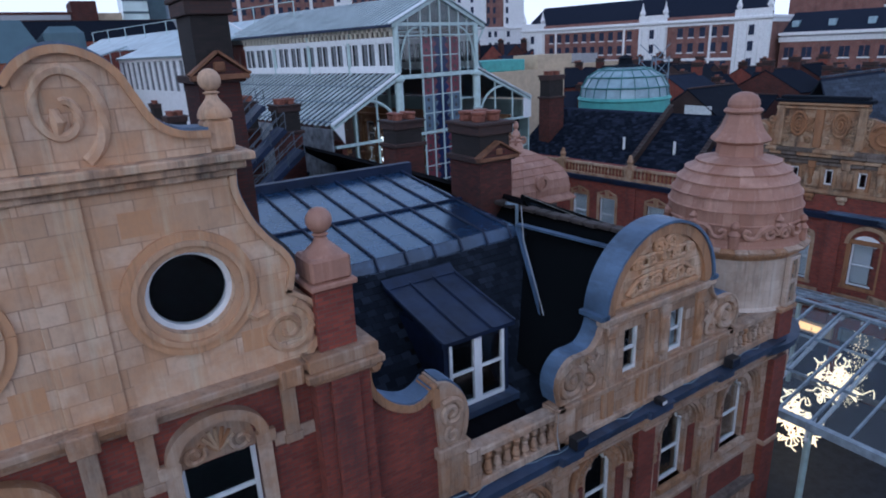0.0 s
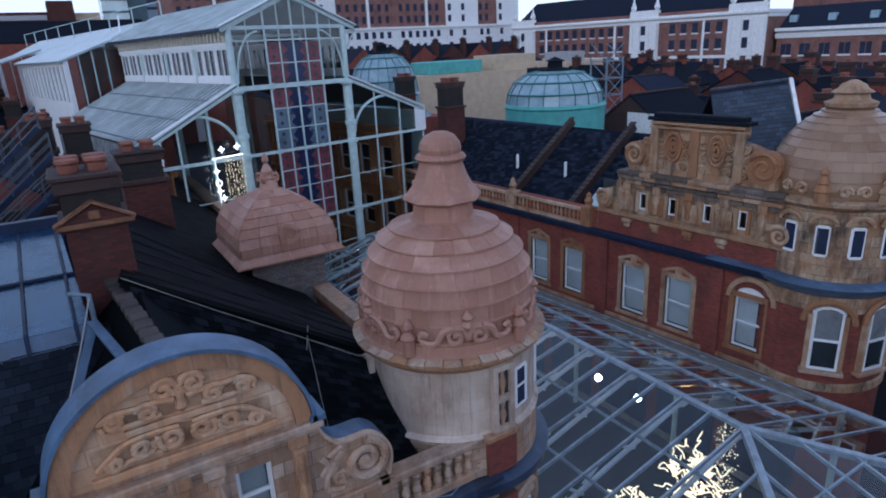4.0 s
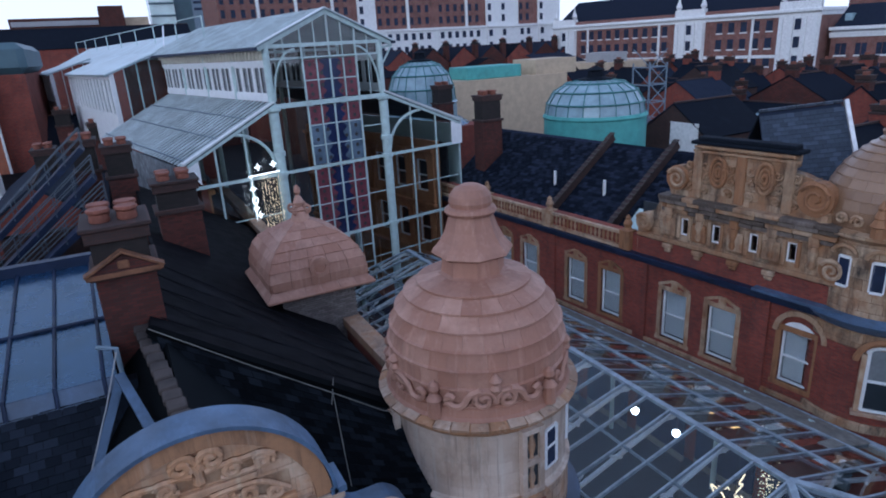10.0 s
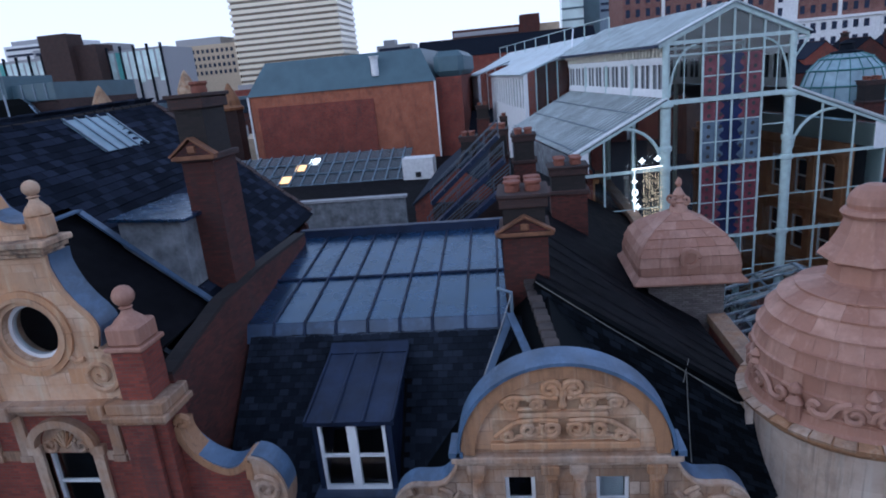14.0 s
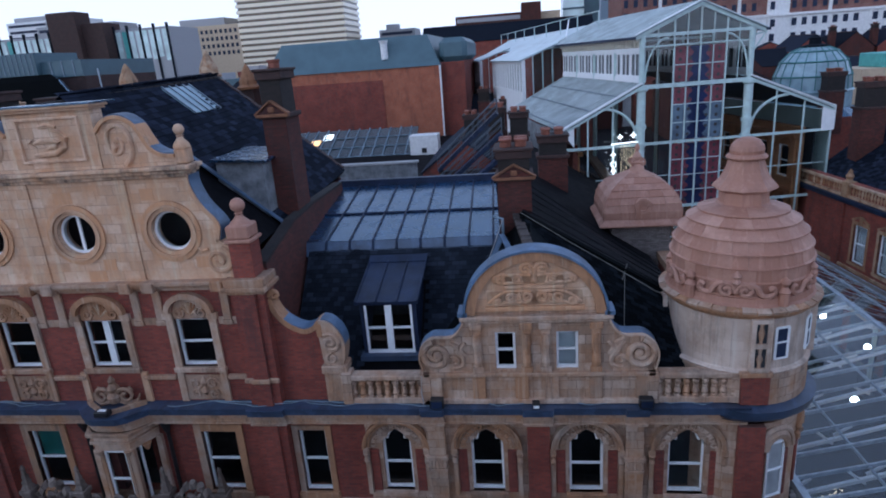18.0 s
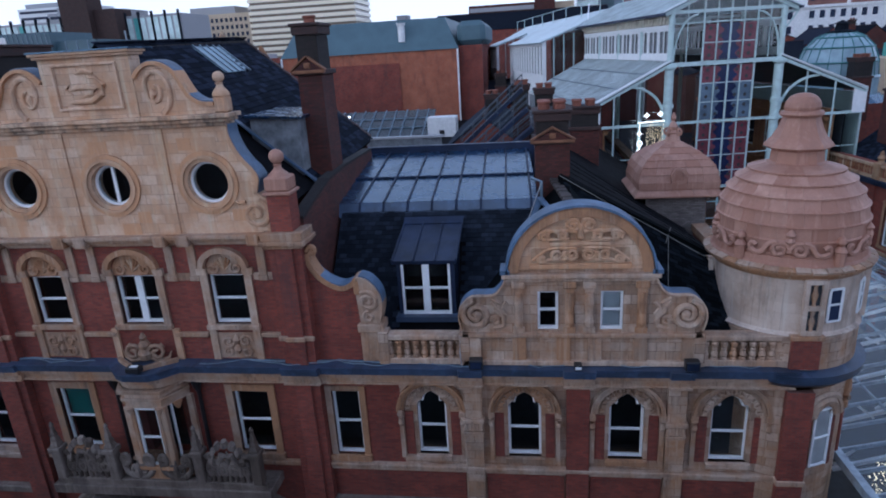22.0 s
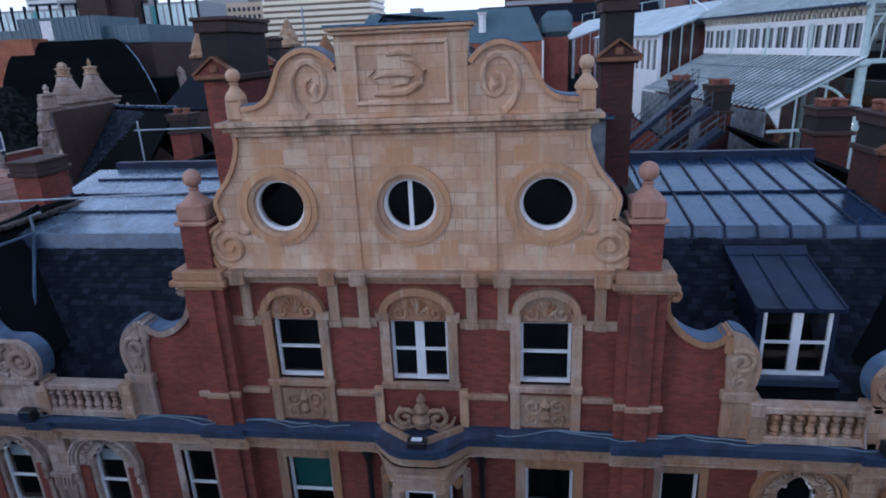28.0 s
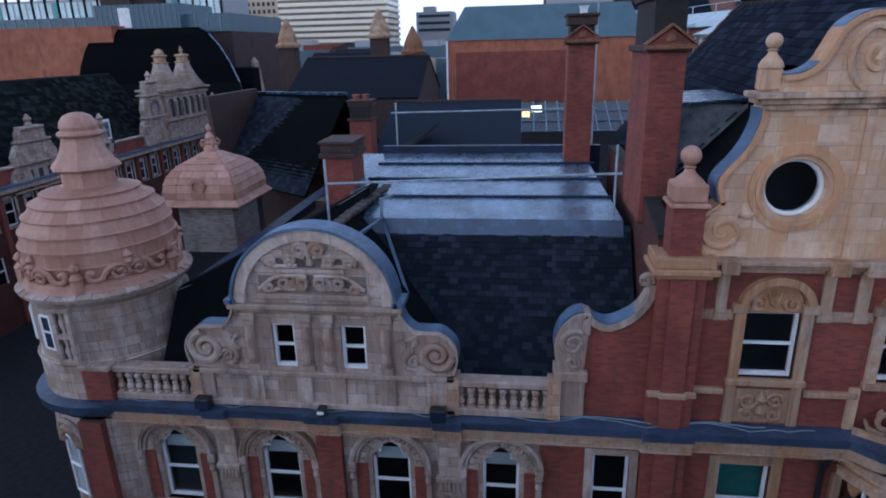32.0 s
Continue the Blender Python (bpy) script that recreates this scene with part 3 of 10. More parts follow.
            for e in (-1, 1):
                rod(leaf, [(s * xm + r * math.cos(t + e * q), -0.05, 8.3 + r * math.sin(t + e * q)) for r, q in ((0.68, 0.02), (0.75, 0.1), (0.82, 0.09), (0.84, 0.03))], [0.02, 0.045, 0.045, 0.02], 5)
        part("carved_leaves", leaf, PLAIN_OF[s], house, "carved stone leaves in an arch", smooth=True)
        jb = B()
        for e in (-1, 1):
            xa, xb = sorted((s * xm + e * (w + 0.13), s * xm + e * (w + 0.42)))
            box(jb, xa, xb, -0.05, 0.02, 6.6, 8.2)
            part("brick_jamb", jb, "brick", house)
            jb = B()
        jb.free()
        im = B()
        for e in (-1, 1):
            xa, xb = sorted((s * xm + e * (w + 0.42), s * xm + e * (w + 0.62)))
            box(im, xa, xb, -0.2, 0.02, 8.12, 8.32, 0.02)
            box(im, xa + 0.03, xb - 0.03, -0.12, 0.02, 6.5, 8.12)
            lathe(im, [(0.05, 7.75), (0.1, 7.85), (0.07, 8.0), (0.12, 8.12)], (xa + xb) / 2, -0.14, 8)
            part("impost", im, PLAIN_OF[s], house, "stone impost and shaft")
            im = B()
        im.free()
    # brick pier beside the turret and the sash in the turret's curve
    px0, px1 = (19.78, 20.52) if s > 0 else (-21.0, -20.3)
    part("pier", box(B(), px0, px1, -0.42, 0.1, 0, 9.3, 0.01), "brick", house, "red brick pier beside the round turret")
    part("pier_band", box(B(), px0 - 0.04, px1 + 0.04, -0.47, 0.1, 6.1, 6.28, 0.02), PLAIN_OF[s], house)
    # piers between the windows
    for a, b, mat in ((13.55, 14.25, "brick"), (10.35, 10.95, STONE_OF[s]), (16.55, 17.1, STONE_OF[s])):
        x0, x1 = sorted((s * a, s * b))
        pr = B()
        box(pr, x0, x1, -0.2, 0.1, 0, 9.28, 0.01)
        part("pier", pr, mat, house)
        if mat != "brick":
            cr = B()
            box(cr, x0 - 0.06, x1 + 0.06, -0.3, 0, 7.95, 8.1, 0.02)
            box(cr, x0 - 0.03, x1 + 0.03, -0.25, 0, 7.5, 7.62, 0.02)
            for k in range(5):
                lathe(cr, [(0.03, 7.62 + 0.0), (0.08, 7.7), (0.05, 7.9), (0.02, 7.95)], x0 + 0.07 + k * (x1 - x0 - 0.14) / 4, -0.22, 6)
            part("capital", cr, PLAIN_OF[s], house, "carved stone capital")
    # string course below the first-floor windows
    x0, x1 = sorted((s * 5.75, s * 20.2))
    st = B()
    box(st, x0, x1, -0.22, 0.0, 6.12, 6.26, 0.02)
    box(st, x0, x1, -0.14, 0.0, 6.0, 6.12)
    islands("string_course", st, PLAIN_OF[s], house, "stone string course")
    for a, b in ((5.9, 10.3), (11.0, 13.5), (14.3, 16.5), (17.15, 19.85)):
        part("brick_panel", cube(*sorted((s * a, s * b)), -0.06, -0.003, 4.9, 6.0), "brick", house, "red brick panel below the windows")
    part("string_course", box(B(), x0, x1, -0.3, -0.002, 4.6, 4.88, 0.03), "soot_stone", house, "sooty stone string course")
    sash(house, *sorted((s * FLAT[0][0], s * FLAT[0][1])), 6.5, 8.92, 0.12)
    sr = B()
    xa, xb = sorted((s * FLAT[0][0], s * FLAT[0][1]))
    box(sr, xa - 0.2, xa, -0.05, 0.1, 6.4, 9.1)
    box(sr, xb, xb + 0.2, -0.05, 0.1, 6.4, 9.1)
    box(sr, xa, xb, -0.05, 0.1, 8.92, 9.1)
    box(sr, xa - 0.24, xb + 0.24, -0.14, 0.1, 6.3, 6.5)
    islands("surround_stone", sr, PLAIN_OF[s], house, "plain stone window surround")

# string course and first-floor details of the middle
st = B()
box(st, -5.75, -1.3, -0.2, 0.0, 6.1, 6.26, 0.02)
box(st, 1.3, 5.75, -0.2, 0.0, 6.1, 6.26, 0.02)
islands("string_course", st, "grey_plain", house, "stone string course")
for x0, x1, bl in ((-3.85, -2.62, ("green_blind", 0.45)), (2.62, 3.85, None)):
    sash(house, x0, x1, 6.5, 8.87, 0.12, blind=bl)
    sr = B()
    box(sr, x0 - 0.25, x0, -0.06, 0.1, 6.4, 9.12)
    box(sr, x1, x1 + 0.25, -0.06, 0.1, 6.4, 9.12)
    box(sr, x0, x1, -0.06, 0.1, 8.87, 9.12)
    box(sr, x0 - 0.3, x1 + 0.3, -0.15, 0.1, 6.3, 6.5)
    islands("surround_stone", sr, "grey_plain", house, "plain stone window surround")

# second-floor windows with shell heads
for i, (x0, x1) in enumerate(((-3.72, -2.5), (-0.7, 0.74), (2.5, 3.72))):
    sash(house, x0, x1, 11.3, 12.98, 0.13, casement=(i == 1))
    xm = (x0 + x1) / 2
    sr = B()
    for e in (-1, 1):
        a, b = sorted((xm + e * (x1 - x0) / 2, xm + e * ((x1 - x0) / 2 + 0.24)))
        box(sr, a, b, -0.08, 0.1, 11.15, 12.98)
        c, d = sorted((xm + e * ((x1 - x0) / 2 - 0.02), xm + e * ((x1 - x0) / 2 + 0.32)))
        box(sr, c, d, -0.12, 0.1, 12.99, 13.22, 0.015)
    box(sr, x0 - 0.28, x1 + 0.28, -0.16, 0.13, 11.14, 11.3, 0.015)
    islands("surround_stone", sr, "grey_plain", house, "buff stone window surround")
    hd = B()
    w = (x1 - x0) / 2
    shape = [(xm + w * 0.97, 13.0)] + [(xm + w * 0.97 * math.cos(t), 13.2 + 0.52 * math.sin(t)) for t in np.linspace(0, math.pi, 15)] + [(xm - w * 0.97, 13.0)]
    plate(hd, shape, [], -0.015, 0.0)
    ribbon(hd, [(xm + (w + 0.02) * math.cos(t), 13.22 + 0.5 * math.sin(t)) for t in np.linspace(math.pi, 0, 17)], 0.18, -0.2, 0.0)
    relief(hd, spiral(xm - w * 0.62, 13.2, 0.19, 0.04, 0.6, -1.2, 18), 0.05, -0.04)
    relief(hd, [(2 * xm - x, z) for x, z in spiral(xm - w * 0.62, 13.2, 0.19, 0.04, 0.6, -1.2, 18)], 0.05, -0.04)
    shell = B()
    for k in range(7):
        t = math.pi * (k + 1) / 8
        relief(shell, [(xm, 13.14), (xm + 0.3 * math.cos(t), 13.2 + 0.36 * math.sin(t))], 0.035, -0.03)
    hd = part("window_head", hd, "grey_plain", house, "curved stone window head with a shell")
    # ribs take a darker stone colour for the shade of the shell niche
    islands("shell_rib", shell, "ochre_plain", hd)

# flat stone bands and strips on the middle wall
for xc in (-4.3, -2.05, -1.3, 1.35, 2.1, 4.35):
    sp = B()
    box(sp, xc - 0.13, xc + 0.13, -0.07, 0.02, 12.96, 13.98, 0.01)
    box(sp, xc - 0.16, xc + 0.16, -0.1, 0.02, 12.8, 12.96, 0.01)
    part("stone_strip", sp, "grey_plain", house)
bd = B()
for a, b in ((-4.75, -4.0), (-2.2, -1.0), (1.05, 2.2), (4.02, 4.75)):
    box(bd, a, b, -0.03, 0.02, 12.8, 13.04)
islands("stone_band", bd, "grey_plain", house, "flat buff stone band")
st = B()
for a, b in ((-4.75, -4.0), (-2.2, -1.02), (1.06, 2.2), (4.0, 4.75)):
    box(st, a, b, -0.13, 0.02, 10.87, 11.02, 0.02)
islands("sill_string", st, "grey_plain", house, "stone string course at the sills")
for xc in (-3.11, 3.11):
    pn = B()
    box(pn, xc - 0.62, xc + 0.62, -0.03, 0.02, 10.1, 11.0)
    for e in (-1, 1):
        box(pn, *sorted((xc + e * 0.62, xc + e * 0.86)), -0.09, 0.02, 10.05, 11.14, 0.01)
        relief(pn, spiral(xc + e * 0.3, 10.7, 0.22, 0.04, 0, e * 1.4, 22), 0.05, -0.05)
        relief(pn, spiral(xc + e * 0.3, 10.32, 0.18, 0.04, 1, -e * 1.4, 22), 0.05, -0.05)
    lathe(pn, [(0.02, 10.25), (0.12, 10.4), (0.06, 10.6), (0.14, 10.75), (0.02, 10.95)], xc, -0.04, 8)
    part("carved_panel", pn, "grey_plain", house, "carved stone panel below a window")
for e in (-1, 1):
    part("stone_strip", cube(*sorted((e * 0.98, e * 1.2)), -0.09, 0.02, 10.05, 11.14), "buff_plain", house)
ct = B()
lathe(ct, [(0.03, 10.12), (0.2, 10.18), (0.26, 10.4), (0.16, 10.55), (0.2, 10.68), (0.09, 10.85), (0.12, 10.95), (0.03, 11.1)], 0.02, -0.28, 12)
for e in (-1, 1):
    rod(ct, [(0.02 + e * x, -0.28 - 0.06 * math.sin(x * 4), z) for x, z in spiral(0.42, 10.42, 0.3, 0.06, 3.0, -1.3, 26)], 0.065, 6)
    rod(ct, [(0.02 + e * 0.2, -0.3, 10.2), (0.02 + e * 0.5, -0.32, 10.1), (0.02 + e * 0.75, -0.22, 10.2), (0.02 + e * 0.85, -0.2, 10.42)], [0.07, 0.08, 0.06, 0.03], 6)
    lathe(ct, [(0.02, 10.5), (0.1, 10.55), (0.07, 10.65), (0.02, 10.72)], 0.02 + e * 0.55, -0.24, 8)
for e in (-1, 1):
    beam(ct, (0.02, -0.95, 10.1), (e * 1.05, -0.2, 10.1), 0.12, 0.16)
part("cartouche", ct, "grey_plain", house, "carved stone cartouche over the oriel")

# lead-topped main cornice, stepping out round the oriel
def cornice_line():
    half = [(0.4, -1.12), (0.72, -0.98), (1.2, -0.5)]
    for a, b in ((4.68, 5.88), (10.3, 11.0), (13.45, 14.35), (16.5, 17.15)):
        half += [(a - 0.03, -0.5), (a, -0.62), (b, -0.62), (b + 0.03, -0.5)]
    half.append((20.0, -0.5))
    return [(-x, y) for x, y in half[::-1]] + half


def extruded_plan(bm, plan, back, z0, z1, grow=0.0):
    pts = [(x, y - grow) for x, y in plan] + [(plan[-1][0], back), (plan[0][0], back)]
    lo = [bm.verts.new((x, y, z0)) for x, y in pts]
    hi = [bm.verts.new((x, y, z1)) for x, y in pts]
    n = len(pts)
    bm.faces.new(lo[::-1])
    bm.faces.new(hi)
    for i in range(n):
        bm.faces.new((lo[i], lo[(i + 1) % n], hi[(i + 1) % n], hi[i]))
    return bm


part("cornice", extruded_plan(B(), cornice_line(), -0.002, 9.78, 9.96), "lead_ledge", house, "lead-covered cornice ledge")
part("cornice_moulding", extruded_plan(B(), [(x, y + 0.09) for x, y in cornice_line()], -0.002, 9.62, 9.778), "grey_plain", house, "stone moulding under the lead ledge")
part("cornice_edge", extruded_plan(B(), [(x, y - 0.06) for x, y in cornice_line()], -0.002, 9.97, 10.04), "lead_ledge", house, "blue lead flashing on the cornice")
part("cornice_bed", extruded_plan(B(), [(x, y + 0.2) for x, y in cornice_line()], -0.002, 9.42, 9.62), "grey_plain", house, "stone bed mould under the cornice")
part("cornice_fillet", extruded_plan(B(), [(x, y + 0.14) for x, y in cornice_line()], -0.002, 9.36, 9.42), "grey_plain", house, "thin stone fillet under the cornice")
cbl = B()
for s in (1, -1):
    random.seed(4 + s)
    pts = []
    for i in range(60):
        x = 1.9 + i * 0.3
        pts.append((s * x, -0.3 - 0.22 * math.sin(i * 0.7 + s) * random.random(), 10.07 + 0.02 * random.random()))
    rod(cbl, pts, 0.016, 5)
    rod(cbl, [(x + 0.1, y * 0.5 - 0.05, z + 0.01) for x, y, z in pts[4:]], 0.022, 5)
part("cable", cbl, "blue_steel", house, "grey cables lying along the ledge")

# oriel in the middle of the first floor
ori = B()
plan = [(-1.1, -0.02), (-0.62, -0.95), (0.62, -0.95), (1.1, -0.02)]
def oriel_ring(bm, z0, z1, g=0.0):
    pts = [(x + (g if x > 0 else -g), y - g) for x, y in plan]
    lo = [bm.verts.new((x, min(y, -0.004), z0)) for x, y in pts]
    hi = [bm.verts.new((x, min(y, -0.004), z1)) for x, y in pts]
    bm.faces.new(lo[::-1])
    bm.faces.new(hi)
    for i in range(4):
        bm.faces.new((lo[i], lo[(i + 1) % 4], hi[(i + 1) % 4], hi[i]))
oriel_ring(ori, 8.72, 9.42)
orl = part("oriel", ori, "grey_plain", house, "weathered stone oriel bay")
ori = B()
oriel_ring(ori, 9.02, 9.1, 0.09)
oriel_ring(ori, 9.3, 9.42, 0.14)
oriel_ring(ori, 5.6, 6.45)
oriel_ring(ori, 6.38, 6.5, 0.08)
for x, y in plan:
    box(ori, x - 0.1, x + 0.1, min(y, -0.12) - 0.02, min(y, -0.12) + 0.14, 6.45, 8.75)
for k in range(4):
    lathe(ori, [(0.06, 8.5), (0.12, 8.62), (0.16, 8.74)], (-0.9, -0.52, 0.52, 0.9)[k], (-0.5, -0.92, -0.92, -0.5)[k], 8)
box(ori, -0.5, -0.4, -0.97, -0.85, 6.5, 8.72)
box(ori, 0.4, 0.5, -0.97, -0.85, 6.5, 8.72)
islands("oriel_stone", ori, "grey_plain", orl)
wf = B()
box(wf, -0.4, 0.4, -0.9, -0.83, 6.5, 6.6)
box(wf, -0.4, 0.4, -0.9, -0.83, 8.62, 8.72)
box(wf, -0.4, -0.32, -0.9, -0.83, 6.6, 8.62)
box(wf, 0.32, 0.4, -0.9, -0.83, 6.6, 8.62)
box(wf, -0.32, 0.32, -0.89, -0.84, 7.55, 7.63)
part("frame", wf, "white", orl, "white sash frame")
part("pane", cube(-0.33, 0.33, -0.87, -0.862, 6.58, 8.64), "glass", orl)
for e in (-1, 1):
    fr = B()
    for t0, t1 in ((0.12, 0.2), (0.72, 0.8)):
        a = Vector((e * (1.1 - 0.48 * t0), -0.02 - 0.93 * t0 + 0.1, 0))
        b = Vector((e * (1.1 - 0.48 * t1), -0.02 - 0.93 * t1 + 0.1, 0))
        beam(fr, ((a + b) / 2) + Vector((0, 0, 6.5)), ((a + b) / 2) + Vector((0, 0, 8.72)), 0.07, 0.07)
    part("frame", fr, "white", orl)
    pb = B()
    a, b = Vector((e * 1.04, -0.06, 0)), Vector((e * 0.64, -0.84, 0))
    quad = [pb.verts.new(p) for p in (a + Vector((0, 0, 6.5)), b + Vector((0, 0, 6.5)), b + Vector((0, 0, 8.72)), a + Vector((0, 0, 8.72)))]
    pb.faces.new(quad)
    ex = bmesh.ops.extrude_face_region(pb, geom=list(pb.faces))
    bmesh.ops.translate(pb, verts=[v for v in ex["geom"] if isinstance(v, bmesh.types.BMVert)], vec=(0, 0.01, 0))
    part("pane", pb, "glass", orl)
    part("drainpipe", rod(rod(B(), [(e * 1.5, -0.14, 0.2), (e * 1.5, -0.14, 9.0)], 0.07, 8), [(e * 1.5, -0.16, 8.95), (e * 1.5, -0.2, 9.4)], [0.09, 0.2], 8), "black", house, "black iron drainpipe with a hopper")

# balcony parapet below the oriel
def taller(bm, foot=5.75, grow=1.42):
    for v in bm.verts:
        if v.co.z > foot - 0.01:
            v.co.z = foot + 0.22 + (v.co.z - foot) * grow
    return bm


bal = B()
box(bal, -3.95, 3.95, -1.15, 0.0, 5.4, 5.75, 0.02)
box(bal, -3.8, 3.8, -1.05, -0.85, 5.75, 5.98, 0.02)
part("balcony_ledge", bal, "soot_stone", house, "heavy stone balcony ledge")
for xc, w, kind in ((-3.55, 0.3, 0), (-1.55, 0.3, 0), (1.55, 0.3, 0), (3.55, 0.3, 0)):
    pb = B()
    box(pb, xc - 0.16, xc + 0.16, -1.12, -0.8, 5.75, 6.55, 0.02)
    box(pb, xc - 0.22, xc + 0.22, -1.18, -0.74, 6.5, 6.62, 0.02)
    for z, r in ((6.62, 0.2), (6.76, 0.15), (6.9, 0.11), (7.02, 0.07)):
        lathe(pb, [(r, z), (r, z + 0.06), (r * 0.6, z + 0.14)], xc, -0.96, 4, math.pi / 4)
    lathe(pb, [(0.03, 7.1), (0.08, 7.18), (0.02, 7.27)], xc, -0.96, 8)
    part("balcony_post", taller(pb), "soot_stone", house, "stone post with an urn finial")
for x0, x1, tall in ((-3.35, -1.75, 1.15), (1.75, 3.35, 1.15)):
    sc = B()
    n = 2 if tall > 1 else 3
    for k in range(n):
        xm = x0 + (k + 0.5) * (x1 - x0) / n
        for e in (-1, 1):
            rod(sc, [(xm + e * x, -0.95, z) for x, z in spiral(0.2, 6.08, 0.21, 0.05, 4.0, -1.5, 24)], 0.085, 6)
            if tall > 1:
                rod(sc, [(xm + e * 0.05, -0.95, 6.2), (xm + e * 0.22, -1.0, 6.5), (xm + e * 0.36, -0.97, 6.45), (xm + e * 0.34, -0.95, 6.3)], [0.08, 0.1, 0.07, 0.03], 6)
    for k in range(9):
        t = k / 8
        rod(sc, [(x0 + t * (x1 - x0), -0.95, 5.75), (x0 + t * (x1 - x0) + 0.03, -0.98, 5.8 + tall * 0.6 * math.sin(math.pi * t) + 0.1)], [0.07, 0.04], 6)
    for k in range(7):
        t = math.pi * (k + 0.5) / 7
        xx, zz = (x0 + x1) / 2 + 0.52 * math.cos(t), 6.2 + 0.55 * math.sin(t)
        rod(sc, [(xx, -0.97, zz), (xx + 0.14 * math.cos(t), -1.0, zz + 0.14 * math.sin(t))], [0.15, 0.1], 7)
    islands("pierced_scroll", taller(sc), "soot_stone", house, "pierced stone scrollwork")
for xc in (-0.68, 0.68):
    sc = B()
    rod(sc, [(xc + x, -0.95, z) for x, z in smooth_line([(-0.52, 6.3), (-0.5, 6.0), (-0.25, 5.84), (0, 5.8), (0.25, 5.84), (0.5, 6.0), (0.52, 6.3)], 4)], 0.085, 7)
    for e in (-1, 1):
        rod(sc, [(xc + e * x, -0.97, z) for x, z in spiral(0.4, 6.28, 0.17, 0.04, 0.0, 1.5, 22)], 0.075, 6)
        rod(sc, [(xc + e * x, -0.96, z) for x, z in spiral(0.16, 6.0, 0.14, 0.04, 3.0, -1.3, 18)], 0.055, 6)
    rod(sc, [(xc, -0.97, 5.85), (xc, -1.02, 6.1), (xc, -0.97, 6.3)], [0.1, 0.08, 0.02], 6)
    part("scroll_cresting", taller(sc), "soot_stone", house, "blackened stone scroll cresting")
for xc in (-2.55, 2.55):
    pd = B()
    plate(pd, [(xc - 1.15, 4.5), (xc + 1.15, 4.5), (xc, 5.15)], [], -1.25, -0.2)
    for e in (-1, 1):
        quad_slab(pd, (xc, -1.35, 5.3), (xc, 0, 5.3), (xc + e * 1.35, 0, 4.55), (xc + e * 1.35, -1.35, 4.55), 0.1)
    part("hood", pd, "soot_stone", house, "stone hood with a pitched top")

# brick piers with ball finials at the ends of the gable
for s in (1, -1):
    x0, x1 = sorted((s * 4.75, s * 5.78))
    part("pier", box(B(), x0, x1, -0.3, 0.5, 0, 13.9, 0.01), "brick", house)
    x0, x1 = sorted((s * 5.0, s * 5.52))
    part("pier", box(B(), x0, x1, -0.4, -0.3, 0, 13.9, 0.01), "brick", house)
    cp = B()
    for a, z0, z1 in ((0.06, 13.9, 14.02), (0.18, 14.02, 14.16), (0.1, 14.16, 14.4)):
        x0, x1 = sorted((s * (4.72 - a), s * (5.8 + a)))
        box(cp, x0, x1, -0.38 - a, 0.55, z0, z1, 0.02)
    bn = box(B(), *sorted((s * 4.7, s * 5.84)), -0.4, -0.29, 10.87, 11.02, 0.02)
    box(bn, *sorted((s * 4.95, s * 5.57)), -0.48, -0.39, 10.87, 11.02, 0.02)
    part("pier_band", bn, "grey_plain", house)
    part("pier_cap", cp, "grey_plain", house, "moulded stone pier cap")
    x0, x1 = sorted((s * 4.92, s * 5.6))
    part("upper_pier", box(B(), x0, x1, -0.28, 0.4, 14.4, 15.55, 0.01), "brick", house)
    fn = B()
    xc = s * 5.26
    box(fn, xc - 0.42, xc + 0.42, -0.36, 0.48, 15.5, 15.6, 0.02)
    box(fn, xc - 0.36, xc + 0.36, -0.3, 0.42, 15.6, 16.02, 0.05)
    lathe(fn, [(0.34, 16.02), (0.26, 16.1), (0.13, 16.22), (0.1, 16.3), (0.14, 16.34), (0.08, 16.38)], xc, 0.06, 16)
    lathe(fn, [(0.02, 16.35)] + [(0.22 * math.sin(t), 16.58 - 0.22 * math.cos(t)) for t in np.linspace(0.3, 2.95, 10)], xc, 0.06, 18)
    part("finial", fn, "terra", house, "terracotta block and ball finial", smooth=True)

# ---- the great gable with its three round windows ----
HALF = [(4.56, 14.3), (4.8, 14.46), (4.94, 14.72), (4.98, 15.0), (4.88, 15.28), (4.64, 15.46), (4.5, 15.56), (4.56, 15.75), (4.6, 16.0), (4.48, 16.24), (4.28, 16.47), (4.08, 16.78), (3.95, 17.1), (3.89, 17.35), (3.9, 17.58)]
SIDE = smooth_line(HALF[6:], 4)
LOBE = smooth_line(HALF[:7], 4)
low_half = LOBE[:-1] + SIDE
outline = low_half + [(-x, z) for x, z in low_half[::-1]]
OCULI = (-3.12, 0.0, 3.12)
part("gable_wall", plate(B(), outline, [circle(c, 15.9, 0.63) for c in OCULI], -0.1, 0.4), "buff", house, "buff terracotta gable wall")
UP = smooth_line([(3.72, 18.12), (3.32, 18.16), (3.0, 18.36), (2.8, 18.72), (2.62, 19.06), (2.3, 19.27), (1.98, 19.3), (1.7, 19.17), (1.5, 18.95)], 5)
upper = [(3.72, 17.9)] + UP + [(1.42, 18.9), (1.42, 17.9)]
